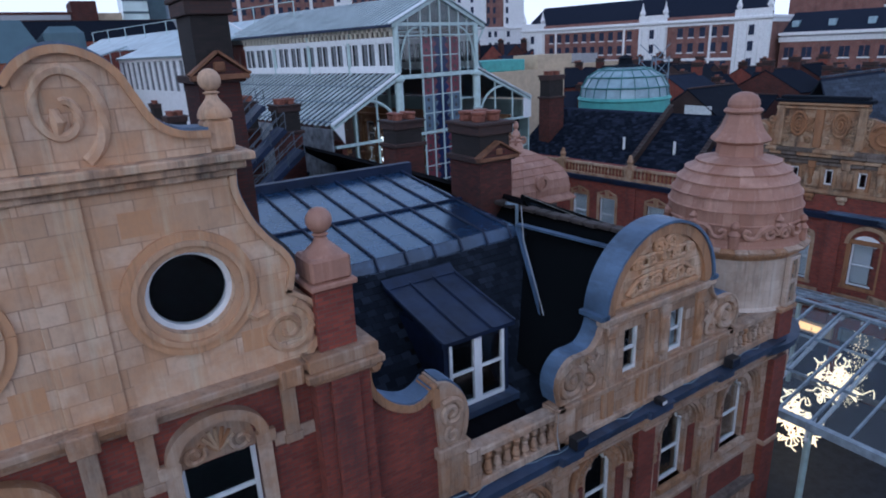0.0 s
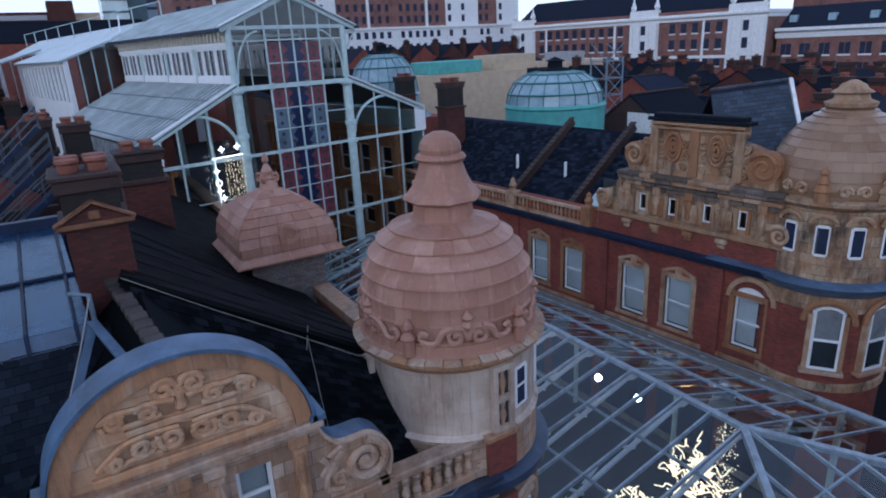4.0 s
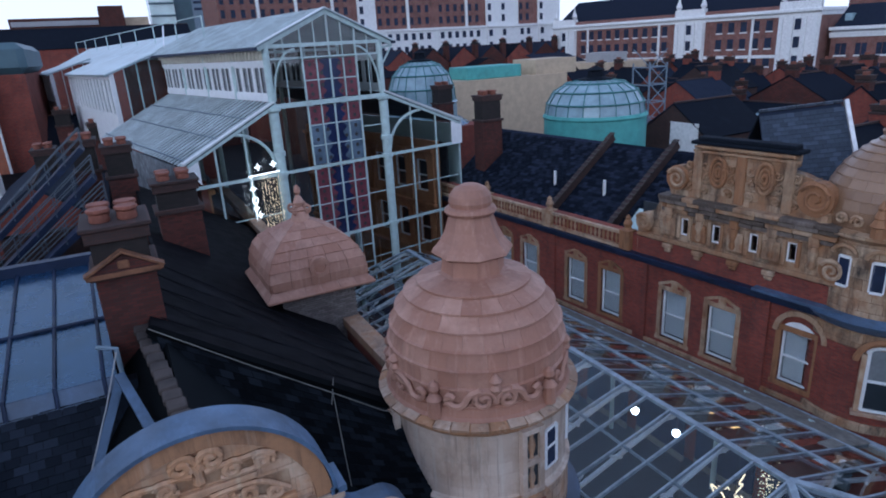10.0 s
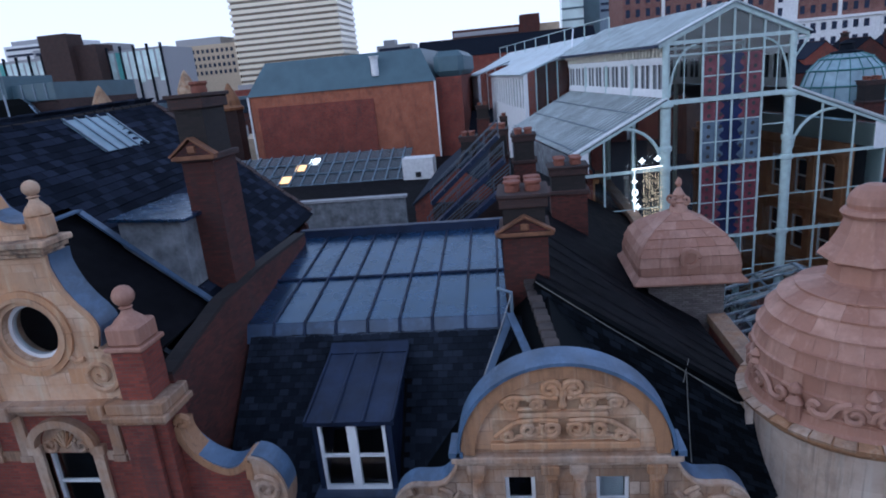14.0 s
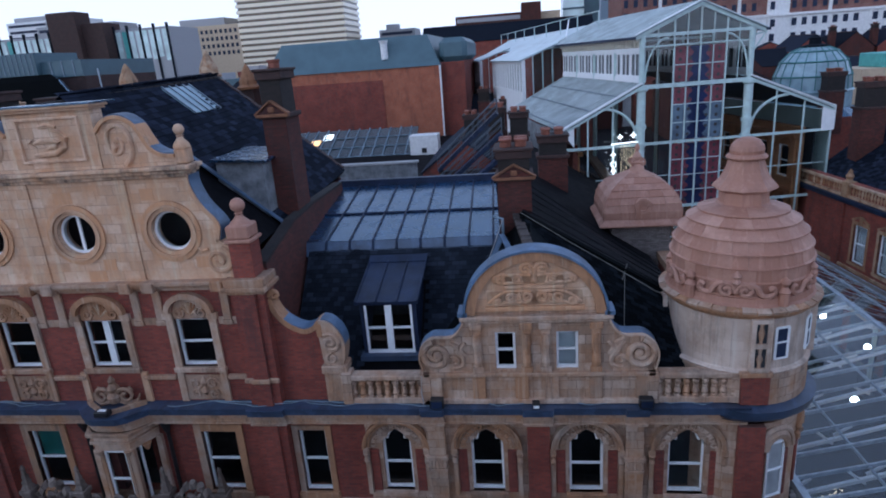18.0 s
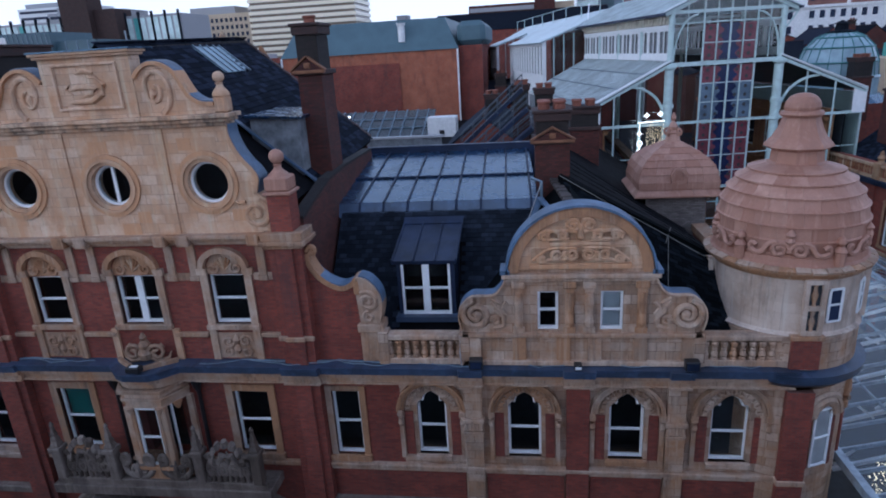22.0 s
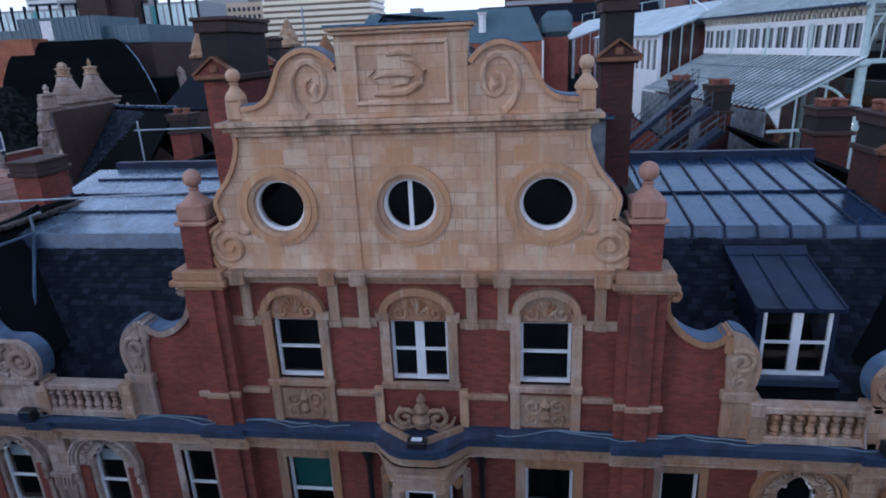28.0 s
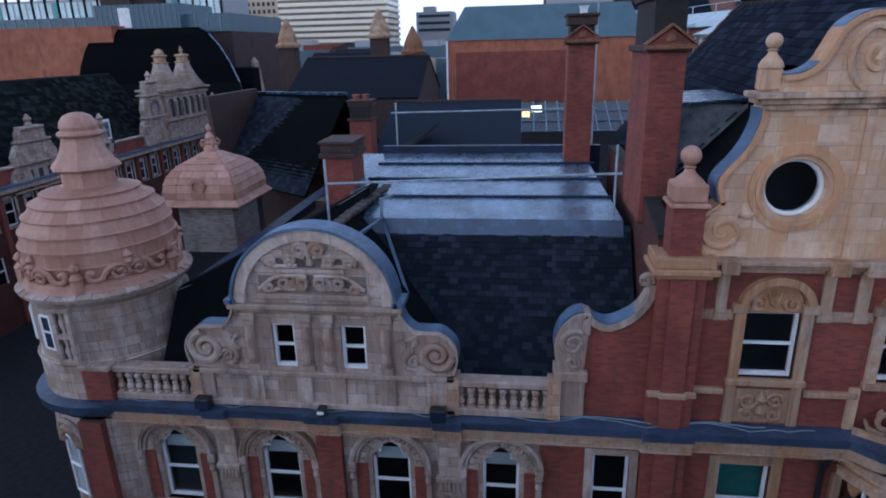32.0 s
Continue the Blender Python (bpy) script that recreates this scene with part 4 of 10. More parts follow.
for s in (1, -1):
    part("gable_shoulder", plate(B(), mirror(upper, s), [], -0.1, 0.35), "buff", house, "curved upper gable wing")
    rb, cap = B(), B()
    line = UP[::-1] if s > 0 else [(-x, z) for x, z in UP]
    ribbon(rb, line, 0.1, -0.2, 0.4)
    part("gable_coping", rb, "buff_plain", house, "moulded coping of the gable")
    ribbon(cap, [(x, z + 0.1) for x, z in line], 0.04, -0.12, 0.44)
    part("coping_cap", cap, "lead_blue", house)
    vol = B()
    vl = [(s * (2.02 + 0.5 * x), 18.62 + 0.68 * z) for x, z in spiral(0, 0, 1.0, 0.16, -1.25, 1.45, 44)]
    rod(vol, [(x, -0.115, z) for x, z in vl], [0.085 - 0.03 * i / 44 for i in range(45)], 6)
    rod(vol, [(s * x, -0.13, z) for x, z in ((1.9, 18.32), (1.95, 18.5), (1.93, 18.66))], [0.05, 0.1, 0.05], 8)
    part("volute", vol, "buff_plain", house, "carved spiral volute", smooth=True)
    sd = B()
    line = SIDE[::-1] if s > 0 else [(-x, z) for x, z in SIDE]
    ribbon(sd, line, 0.1, -0.17, 0.44)
    ribbon(sd, LOBE[::-1] if s > 0 else [(-x, z) for x, z in LOBE], 0.07, -0.17, 0.44)
    part("gable_coping", sd, "buff_plain", house, "moulded coping of the gable")
    cs = B()
    ribbon(cs, [(x + s * 0.09, z) for x, z in line], 0.04, -0.1, 0.5)
    part("coping_cap", cs, "lead_blue", house)
    sp = B()
    rod(sp, [(s * x, -0.12, z) for x, z in spiral(4.47, 14.93, 0.46, 0.06, 1.2, -1.7, 40)], [0.075 - 0.03 * i / 40 for i in range(41)], 6)
    rod(sp, [(s * x, -0.11, z) for x, z in ((4.2, 15.3), (4.0, 15.25), (3.86, 15.36))], 0.06, 6)
    part("volute", sp, "buff_plain", house, "carved spiral volute", smooth=True)
    fn = B()
    xc = s * 3.88
    box(fn, xc - 0.2, xc + 0.2, -0.12, 0.3, 17.9, 18.36, 0.05)
    lathe(fn, [(0.24, 18.36), (0.24, 18.42), (0.2, 18.5), (0.1, 18.62), (0.08, 18.68), (0.12, 18.71), (0.05, 18.74)], xc, 0.08, 14)
    lathe(fn, [(0.02, 18.71)] + [(0.16 * math.sin(t), 18.88 - 0.16 * math.cos(t)) for t in np.linspace(0.3, 2.95, 9)], xc, 0.08, 16)
    part("finial", fn, "buff_plain", house, "stone vase and ball finial", smooth=True)
blk = B()
box(blk, -1.42, 1.42, -0.14, 0.4, 17.9, 19.62, 0.01)
part("gable_block", blk, "buff", house, "square top block of the gable")
bc = B()
box(bc, -1.5, 1.5, -0.26, 0.5, 19.62, 19.7, 0.02)
box(bc, -1.56, 1.56, -0.32, 0.55, 19.7, 19.78, 0.02)
part("block_cornice", bc, "buff_plain", house, "thin moulded cornice of the top block")
part("block_cap", cube(-1.58, 1.58, -0.34, 0.9, 19.785, 19.83), "lead", house, "grey lead capping of the top block")
pnl = B()
for a in ((-1.02, 1.02, 19.4, 19.47), (-1.02, 1.02, 18.17, 18.24), (-1.02, -0.95, 18.24, 19.4), (0.95, 1.02, 18.24, 19.4)):
    box(pnl, a[0], a[1], -0.22, -0.13, a[2], a[3], 0.01)
part("panel_frame", pnl, "buff_plain", house, "moulded frame of the carved panel")
beast = B()
rod(beast, [(-0.62, -0.14, 18.4), (-0.3, -0.15, 18.4), (0.1, -0.15, 18.42), (0.42, -0.15, 18.6), (0.5, -0.15, 18.86), (0.3, -0.15, 19.06), (0.05, -0.15, 19.08)], [0.05, 0.08, 0.09, 0.08, 0.07, 0.05, 0.03], 8)
rod(beast, [(-0.6, -0.14, 18.72), (-0.35, -0.15, 18.8), (0.0, -0.15, 18.82), (0.25, -0.15, 18.74), (0.1, -0.15, 18.62), (-0.2, -0.15, 18.56)], [0.03, 0.07, 0.09, 0.07, 0.06, 0.03], 8)
rod(beast, [(-0.5, -0.16, 18.6), (-0.7, -0.17, 18.75), (-0.55, -0.17, 18.9)], [0.03, 0.05, 0.02], 6)
rod(beast, [(-0.3, -0.16, 19.2), (0.0, -0.18, 19.25), (0.25, -0.17, 19.18)], [0.04, 0.07, 0.04], 6)
part("relief_carving", beast, "buff_plain", house, "worn carved relief in the panel", smooth=True)
for z0, z1, w, d in ((17.55, 17.66, 4.0, 0.22), (17.66, 17.78, 4.12, 0.34), (17.78, 17.9, 4.24, 0.44)):
    part("gable_cornice", box(B(), -w, w, -d, 0.42, z0, z1, 0.02), "buff_worn", house, "moulded gable cornice")
    part("gable_cornice", box(B(), -4.72, 4.72, -d + 0.06, 0.42, z0 - 3.55, z1 - 3.55, 0.015), "grey_plain", house, "moulded cornice at the gable's foot")
for xc in (-4.3, -2.05, -1.3, 1.35, 2.1, 4.35):
    part("bracket", box(B(), xc - 0.2, xc + 0.2, -0.43, -0.05, 14.02, 14.36, 0.02), "grey_plain", house)
for xc in (-1.6, 1.6):
    part("gable_strip", box(B(), xc - 0.38, xc + 0.38, -0.15, -0.09, 14.35, 17.56, 0.01), "buff", house, "flat pilaster strip on the gable")
for c in OCULI:
    n, oc = 40, None
    for r0, r1, y0 in ((0.63, 0.74, -0.13), (0.74, 0.82, -0.2), (0.82, 0.95, -0.16)):
        rg = B()
        ribbon(rg, circle(c, 15.9, r0, n) + [circle(c, 15.9, r0, n)[0]], -(r1 - r0), y0, -0.05)
        if oc is None:
            oc = part("round_window", rg, "buff_plain", house, "moulded ring of a round window")
        else:
            part("outer_ring", rg, "buff_plain", oc)
    fr = B()
    ribbon(fr, circle(c, 15.9, 0.55, n) + [circle(c, 15.9, 0.55, n)[0]], -0.08, 0.06, 0.2)
    if c == 0.0:
        box(fr, -0.05, 0.05, 0.1, 0.16, 15.36, 16.44)
    part("frame", fr, "white", oc, "round white frame")
    part("pane", plate(B(), circle(c, 15.9, 0.58, n), [], 0.12, 0.128), "glass", oc)


def inside(poly, x, z):
    r = False
    for (xa, za), (xb, zb) in zip(poly, poly[1:] + poly[:1]):
        if (za > z) != (zb > z) and x < (xb - xa) * (z - za) / (zb - za) + xa:
            r = not r
    return r


# carcass: closed sides, floors and near-black sheets for unlit rooms behind the glass
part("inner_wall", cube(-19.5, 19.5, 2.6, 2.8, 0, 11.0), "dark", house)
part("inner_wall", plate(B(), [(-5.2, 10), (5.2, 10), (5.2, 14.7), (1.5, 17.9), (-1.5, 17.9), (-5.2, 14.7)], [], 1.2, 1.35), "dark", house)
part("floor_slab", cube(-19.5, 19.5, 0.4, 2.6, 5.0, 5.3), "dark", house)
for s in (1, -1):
    # dark sheet that hides the turret shaft and reads as a dark room
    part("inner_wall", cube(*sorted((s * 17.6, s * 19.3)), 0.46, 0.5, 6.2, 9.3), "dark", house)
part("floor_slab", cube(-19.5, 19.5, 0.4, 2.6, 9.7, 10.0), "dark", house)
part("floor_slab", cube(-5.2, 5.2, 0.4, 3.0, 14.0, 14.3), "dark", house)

# ---- balustrades and wing gables ----
def balustrade(x0, x1, n):
    bs = B()
    box(bs, x0, x1, -0.3, 0.12, 10.06, 10.26, 0.02)
    box(bs, x0, x1, -0.3, 0.12, 10.86, 11.04, 0.03)
    rail = part("balustrade", bs, PLAIN_OF[1 if x0 > 0 else -1], house, "weathered stone balustrade rail")
    part("balustrade_back", cube(x0, x1, -0.03, 0.06, 10.25, 10.87), "ochre_plain" if x0 > 0 else "soot_stone", rail, "brown stone panel behind the balusters")
    for k in range(n):
        x = x0 + (k + 0.5) * (x1 - x0) / n
        b = B()
        lathe(b, [(0.1, 10.26), (0.1, 10.31), (0.06, 10.34), (0.11, 10.4), (0.09, 10.48), (0.05, 10.54), (0.085, 10.58), (0.05, 10.62), (0.1, 10.7), (0.105, 10.77), (0.06, 10.81), (0.1, 10.86)], x, -0.17, 10)
        part("baluster", b, PLAIN_OF[1 if x0 > 0 else -1], rail, smooth=True)
    return rail


G2 = 13.9
g_half = [(3.4, 10.05), (3.4, 11.02)] + smooth_line([(3.38, 11.15), (3.5, 11.6), (3.42, 11.98), (3.12, 12.26), (2.75, 12.28), (2.45, 12.32), (2.2, 12.58), (2.06, 12.95)], 4) + [(2.06, 13.14)]
arc = [(2.02 * math.cos(t), 13.0 + 1.92 * math.sin(t)) for t in np.linspace(0.08, math.pi - 0.08, 25)]
g_out = g_half + arc + [(-x, z) for x, z in g_half[::-1]]
for s in (1, -1):
    c = s * G2
    hs = [rect(c - 1.2, c - 0.6, 11.18, 12.42), rect(c + 0.6, c + 1.24, 11.18, 12.42)]
    gw = part("wing_gable", plate(B(), [(c + x, z) for x, z in g_out], hs, -0.22, 0.14), STONE_OF[s], house, "shaped stone gable over the wing")
    lead = B()
    ribbon(lead, [(c + 2.04 * math.cos(t), 13.0 + 1.94 * math.sin(t)) for t in np.linspace(math.pi, 0, 33)], 0.07, -0.42, 0.3)
    for e in (-1, 1):
        cl = g_half[3:30]
        cl = [(c + e * x, z) for x, z in cl]
        ribbon(lead, cl if e < 0 else cl[::-1], 0.05, -0.2, 0.25)
        part("volute_rim", ribbon(B(), cl if e < 0 else cl[::-1], 0.045, -0.36, -0.2), PLAIN_OF[s], gw, "rounded stone rim of the volute")
        box(lead, *sorted((c + e * 1.98, c + e * 2.26)), -0.42, 0.3, 13.0, 13.12)
    part("lead_cap", lead, "lead_blue", gw, "blue lead capping")
    tym = B()
    ribbon(tym, [(c + 1.74 * math.cos(t), 13.02 + 1.64 * math.sin(t)) for t in np.linspace(math.pi, 0, 31)], 0.28, -0.36, -0.2)
    part("arch_rim", tym, PLAIN_OF[s], gw, "moulded rim of the arched pediment")
    part("tympanum", plate(B(), [(c + 1.74 * math.cos(t), 13.1 + 1.56 * math.sin(t)) for t in np.linspace(0, math.pi, 25)], [], -0.25, -0.21), "buff" if s > 0 else "dull_stone", gw)
    # flat darker plates: soot and shade of the carved recess put into colour
    for w0, z0, z1 in ((1.16, 13.96, 14.26), (1.36, 13.3, 13.74)):
        part("sunk_panel", box(B(), c - w0, c + w0, -0.262, -0.24, z0, z1, 0.008), "ochre_plain" if s > 0 else "soot_stone", gw, "darker plate giving the carving's sooty, shaded recess by colour")
    car = B()
    for e in (-1, 1):
        for cx, cz, r, a, tr in ((0.22, 14.42, 0.17, 3.6, -1.5), (0.5, 14.12, 0.13, 0.4, 1.4), (0.95, 14.12, 0.12, 2.6, -1.4), (0.24, 13.58, 0.17, 0.6, -1.6), (0.66, 13.56, 0.15, 2.6, 1.5), (1.08, 13.44, 0.1, 0.4, -1.3)):
            rod(car, [(c + e * x, -0.31, z) for x, z in spiral(cx, cz, r * 1.2, 0.03, a, tr, 22)], 0.062, 6)
        for ln in (((0.1, 14.22), (0.3, 14.26), (0.62, 14.24), (0.95, 14.26), (1.16, 14.16), (1.12, 14.02)), ((0.3, 14.02), (0.7, 14.0), (1.05, 14.02)), ((0.1, 13.74), (0.45, 13.76), (0.86, 13.72), (1.1, 13.58), (1.32, 13.4)), ((0.4, 13.4), (0.8, 13.42), (1.0, 13.34))):
            rod(car, [(c + e * x, -0.31, z) for x, z in smooth_line(ln, 3)], 0.052, 6)
        rod(car, [(c + e * 0.08, -0.29, 14.3), (c + e * 0.14, -0.3, 14.45), (c + e * 0.05, -0.29, 14.6)], [0.07, 0.06, 0.02], 6)
    box(car, c - 0.85, c + 0.85, -0.34, -0.24, 13.82, 13.93, 0.015)
    box(car, c - 1.42, c + 1.42, -0.36, -0.24, 13.14, 13.28, 0.015)
    lathe(car, [(0.03, 13.96), (0.1, 14.05), (0.07, 14.2), (0.1, 14.34), (0.03, 14.5)], c, -0.27, 8)
    islands("carved_scroll", car, "buff_plain" if s > 0 else "dull_plain", gw, "scrolling carved ornament in the pediment", smooth=True)
    co = B()
    for z0, z1, d, w in ((12.74, 12.86, 0.32, 2.12), (12.86, 13.0, 0.42, 2.22), (10.98, 11.12, 0.34, 3.46), (10.06, 10.22, 0.34, 3.46)):
        box(co, c - w, c + w, -d, -0.2, z0, z1, 0.02)
    islands("string_course", co, PLAIN_OF[s], gw, "moulded stone courses of the wing gable")
    for dx in (-1.75, -0.28, 0.28, 1.75):
        pil = B()
        box(pil, c + dx - 0.17, c + dx + 0.17, -0.32, -0.21, 11.12, 11.3, 0.015)
        box(pil, c + dx - 0.13, c + dx + 0.13, -0.29, -0.21, 11.3, 12.55)
        lathe(pil, [(0.1, 11.35), (0.13, 11.5), (0.08, 11.75), (0.13, 12.1), (0.09, 12.4)], c + dx, -0.3, 8)
        box(pil, c + dx - 0.19, c + dx + 0.19, -0.34, -0.21, 12.52, 12.74, 0.03)
        part("pilaster", pil, PLAIN_OF[s], gw, "carved stone pilaster between the windows")
    for dx in (-3.1, -1.75, -0.45, 0.45, 1.75, 3.1):
        part("panel_post", box(B(), c + dx - 0.2, c + dx + 0.2, -0.3, -0.2, 10.22, 10.98, 0.015), PLAIN_OF[s], gw)
    for e in (-1, 1):
        vo = B()
        rod(vo, [(c + e * x, -0.25, z) for x, z in spiral(3.0, 11.7, 0.46, 0.06, 1.4, -1.9, 44)], [0.12 - 0.05 * i / 44 for i in range(45)], 7)
        lathe(vo, [(0.02, -0.02), (0.12, 0.0), (0.08, 0.08), (0.02, 0.1)], 0, 0, 10)
        for v in list(vo.verts)[-40:]:
            v.co = Vector((c + e * 3.0 + v.co.x, -0.25 - v.co.z, 11.7 + v.co.y))
        for ln in (((2.55, 12.2), (2.3, 12.05), (2.42, 11.85), (2.25, 11.65)), ((2.1, 12.1), (2.24, 11.9), (2.1, 11.7))):
            rod(vo, [(c + e * x, -0.25, z) for x, z in smooth_line(ln, 4)], 0.06, 6)
        rod(vo, [(c + e * x, -0.24, z) for x, z in smooth_line([(2.55, 12.1), (2.25, 11.75), (2.2, 11.35), (2.5, 11.25)], 4)], 0.07, 6)
        rod(vo, [(c + e * x, -0.24, z) for x, z in spiral(2.45, 11.5, 0.16, 0.04, 0, 1.3, 16)], 0.05, 6)
        part("volute", vo, PLAIN_OF[s], gw, "carved stone volute", smooth=True)
    sash(house, c - 1.2, c - 0.6, 11.18, 12.42, -0.12)
    sash(house, c + 0.6, c + 1.24, 11.18, 12.42, -0.12, blind=("blind", 0.05) if s > 0 else None)
    # near-black sheet painted as the darkness behind the gable windows
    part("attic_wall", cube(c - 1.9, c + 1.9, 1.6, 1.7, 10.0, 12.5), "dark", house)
    balustrade(*sorted((s * 8.05, s * 10.45)), 9)
    balustrade(*sorted((s * 17.35, s * 19.7)), 9)
    for a in (8.0, 10.5, 17.3):
        part("balustrade_post", box(B(), s * a - 0.16, s * a + 0.16, -0.34, 0.16, 10.06, 11.12, 0.02), "grey_stone", house)
    for a, big in ((10.85, 1), (13.85, 0), (17.05, 1)):
        x, w = s * a, 0.2 if big else 0.11
        fl = thing("flood_light", "black flood light on the lead ledge", "flood light", (x, -0.42, 10.04), "flood lights on the ledge")
        part("housing", box(B(), x - w, x + w, -0.7, -0.42, 10.1, 10.1 + w * 1.5, 0.02), "black", fl)
        part("lens", cube(x - w * 0.8, x + w * 0.8, -0.71, -0.7, 10.14, 10.07 + w * 1.4), "lead_dark" if big else "white", fl)
        part("bracket", box(B(), x - 0.03, x + 0.03, -0.5, -0.4, 10.035, 10.12), "black", fl)
fl = thing("flood_light", "black flood light with a pale lens over the oriel", "flood light", (0, -0.95, 10.04), "flood lights on the ledge")
part("housing", box(B(), -0.24, 0.24, -1.12, -0.85, 10.08, 10.26, 0.02), "black", fl)
part("lens", cube(-0.13, 0.13, -1.04, -0.9, 10.261, 10.27), "white", fl)
part("bracket", box(B(), -0.03, 0.03, -0.95, -0.85, 10.035, 10.1), "black", fl)


# ---- corner turrets with tiled domes ----
def wedge(r0, z0, r1, z1, ang, lip=0.05, thick=0.14, cols=3):
    """One curved dome block about the z axis, centred on the x axis, with a lip along its foot."""
    bm = B()
    g = 0.003 / max(r0, 0.3)
    rows = [(r0 + lip, z0), (r0 + lip, z0 + 0.035), (r0 * 0.93 + r1 * 0.07 + 0.004, z0 + 0.06), ((r0 + r1) / 2 + 0.02 * abs(r0 - r1), (z0 + z1) / 2), (r1, z1 - 0.004)]
    out = [[bm.verts.new((r * math.cos(a), r * math.sin(a), z)) for a in np.linspace(-ang / 2 + g, ang / 2 - g, cols)] for r, z in rows]
    inn = [[bm.verts.new(((r - thick) * math.cos(a), (r - thick) * math.sin(a), z)) for a in np.linspace(-ang / 2 + g, ang / 2 - g, cols)] for r, z in (rows[0], rows[-1])]
    for a, b in zip(out, out[1:]):
        for k in range(cols - 1):
            bm.faces.new((a[k], a[k + 1], b[k + 1], b[k]))
    for k in range(cols - 1):
        bm.faces.new((inn[0][k], inn[0][k + 1], out[0][k + 1], out[0][k]))
        bm.faces.new((inn[1][k], inn[1][k + 1], out[-1][k + 1], out[-1][k]))
    for k in (0, -1):
        bm.faces.new([inn[0][k]] + [r[k] for r in out] + [inn[1][k]])
    return bm


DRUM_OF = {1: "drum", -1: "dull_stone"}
TX, TY = {1: 20.15, -1: 20.75}, 1.75
COURSES = [(13.32, 1.93), (13.72, 1.97), (14.12, 1.97), (14.5, 1.9), (14.86, 1.75), (15.17, 1.53), (15.42, 1.22), (15.58, 0.8)]
BLOCKS = (30, 30, 30, 28, 26, 22, 16)
course_mesh = [finish("dome_block", wedge(r0, z0, r1, z1, math.tau / n), "terra", None, True) for (z0, r0), (z1, r1), n in zip(COURSES, COURSES[1:], BLOCKS)]

for s in (1, -1):
    cx, cy = s * TX[s], TY
    body = B()
    lathe(body, [(2.0, 0), (2.0, 9.3)], cx, cy, 40)
    part("turret_shaft", body, STONE_OF[s], house, "round stone corner turret shaft")
    for deg in (-66, -16):
        a = math.radians(deg if s > 0 else 180 - deg)
        at = lambda q, r, z: (cx + r * math.cos(a + q), cy + r * math.sin(a + q), z)
        tw = part("turret_window", rod(rod(B(), [at(-0.14, 2.05, 6.65), at(-0.14, 2.05, 8.6)], 0.04, 6), [at(0.14, 2.05, 6.65), at(0.14, 2.05, 8.6)], 0.04, 6), "white", house, "white sash curving with the turret")
        for z in (6.7, 7.65, 8.6):
            part("sash_rail", rod(B(), [at(q, 2.05, z) for q in (-0.14, -0.07, 0, 0.07, 0.14)], 0.04, 6), "white", tw)
        pb = B()
        lo, hi = [[pb.verts.new(at(q, 2.025, z)) for q in (-0.14, -0.07, 0, 0.07, 0.14)] for z in (6.65, 8.75)]
        for k in range(4):
            pb.faces.new((lo[k], lo[k + 1], hi[k + 1], hi[k]))
        bmesh.ops.solidify(pb, geom=list(pb.faces), thickness=0.012)
        part("pane", pb, "blind", tw, "glass with a pale blind behind")
        part("arch_moulding", rod(B(), [at(0.34 * math.cos(t), 2.06, 8.3 + 0.8 * math.sin(t)) for t in np.linspace(0, math.pi, 15)], 0.1, 6), PLAIN_OF[s], house, "moulded stone arch on the turret")
        part("arch_panel", rod(B(), [at(0.2 * math.cos(t), 2.02, 8.4 + 0.5 * math.sin(t)) for t in np.linspace(0, math.pi, 13)], 0.17, 6), PLAIN_OF[s], house)
        for e in (-1, 1):
            part("brick_jamb", rod(B(), [at(e * 0.22, 1.98, 6.6), at(e * 0.22, 1.98, 8.25)], 0.1, 6), "brick", house)
    part("turret_band", lathe(B(), [(2.06, 9.9), (2.1, 9.95), (2.1, 10.95), (2.06, 11.0)], cx, cy, 40), STONE_OF[s], house, "curved stone band of the turret")
    part("brick_panel", box(B(), *sorted((s * 19.72, s * 20.5)), -0.42, 0.1, 10.05, 10.96, 0.01), "brick", house, "small red brick panel beside the balustrade")
    part("panel_cap", box(B(), *sorted((s * 19.66, s * 20.56)), -0.48, 0.1, 10.96, 11.1, 0.02), PLAIN_OF[s], house)
    part("turret_ledge", lathe(B(), [(2.0, 9.4), (2.2, 9.5), (2.36, 9.66), (2.4, 9.92), (2.1, 10.0)], cx, cy, 40), "lead_ledge", house, "round lead-covered ledge of the turret", smooth=True)
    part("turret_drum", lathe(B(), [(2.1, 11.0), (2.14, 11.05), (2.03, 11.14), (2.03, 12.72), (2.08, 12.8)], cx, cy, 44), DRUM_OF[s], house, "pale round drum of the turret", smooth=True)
    cn = B()
    lathe(cn, [(2.05, 12.7), (2.12, 12.78), (2.16, 12.86), (2.26, 12.9), (2.28, 12.98), (2.1, 13.04), (2.0, 13.06)], cx, cy, 48)
    part("turret_cornice", cn, PLAIN_OF[s], house, "moulded stone turret cornice")
    # carved shafts and slit windows of the drum
    for k, deg in enumerate((-89.5, -15, 175, 100)):
        a = math.radians(deg if s > 0 else 180 - deg)
        sh = B()
        for da in (0.0,):
            x, y = cx + 2.14 * math.cos(a + da), cy + 2.08 * math.sin(a + da)
            lathe(sh, [(0.1, 11.14), (0.05, 11.3), (0.1, 11.5), (0.045, 11.65), (0.1, 11.9), (0.045, 12.05), (0.1, 12.3), (0.05, 12.5), (0.11, 12.72)], x, y, 8)
        part("carved_shaft", sh, PLAIN_OF[s], house, "carved stone shafts on the drum", smooth=True)
        d0, t0 = Vector((math.cos(a), math.sin(a), 0)), Vector((-math.sin(a), math.cos(a), 0))
        p0 = Vector((cx, cy, 0)) + d0 * 2.06
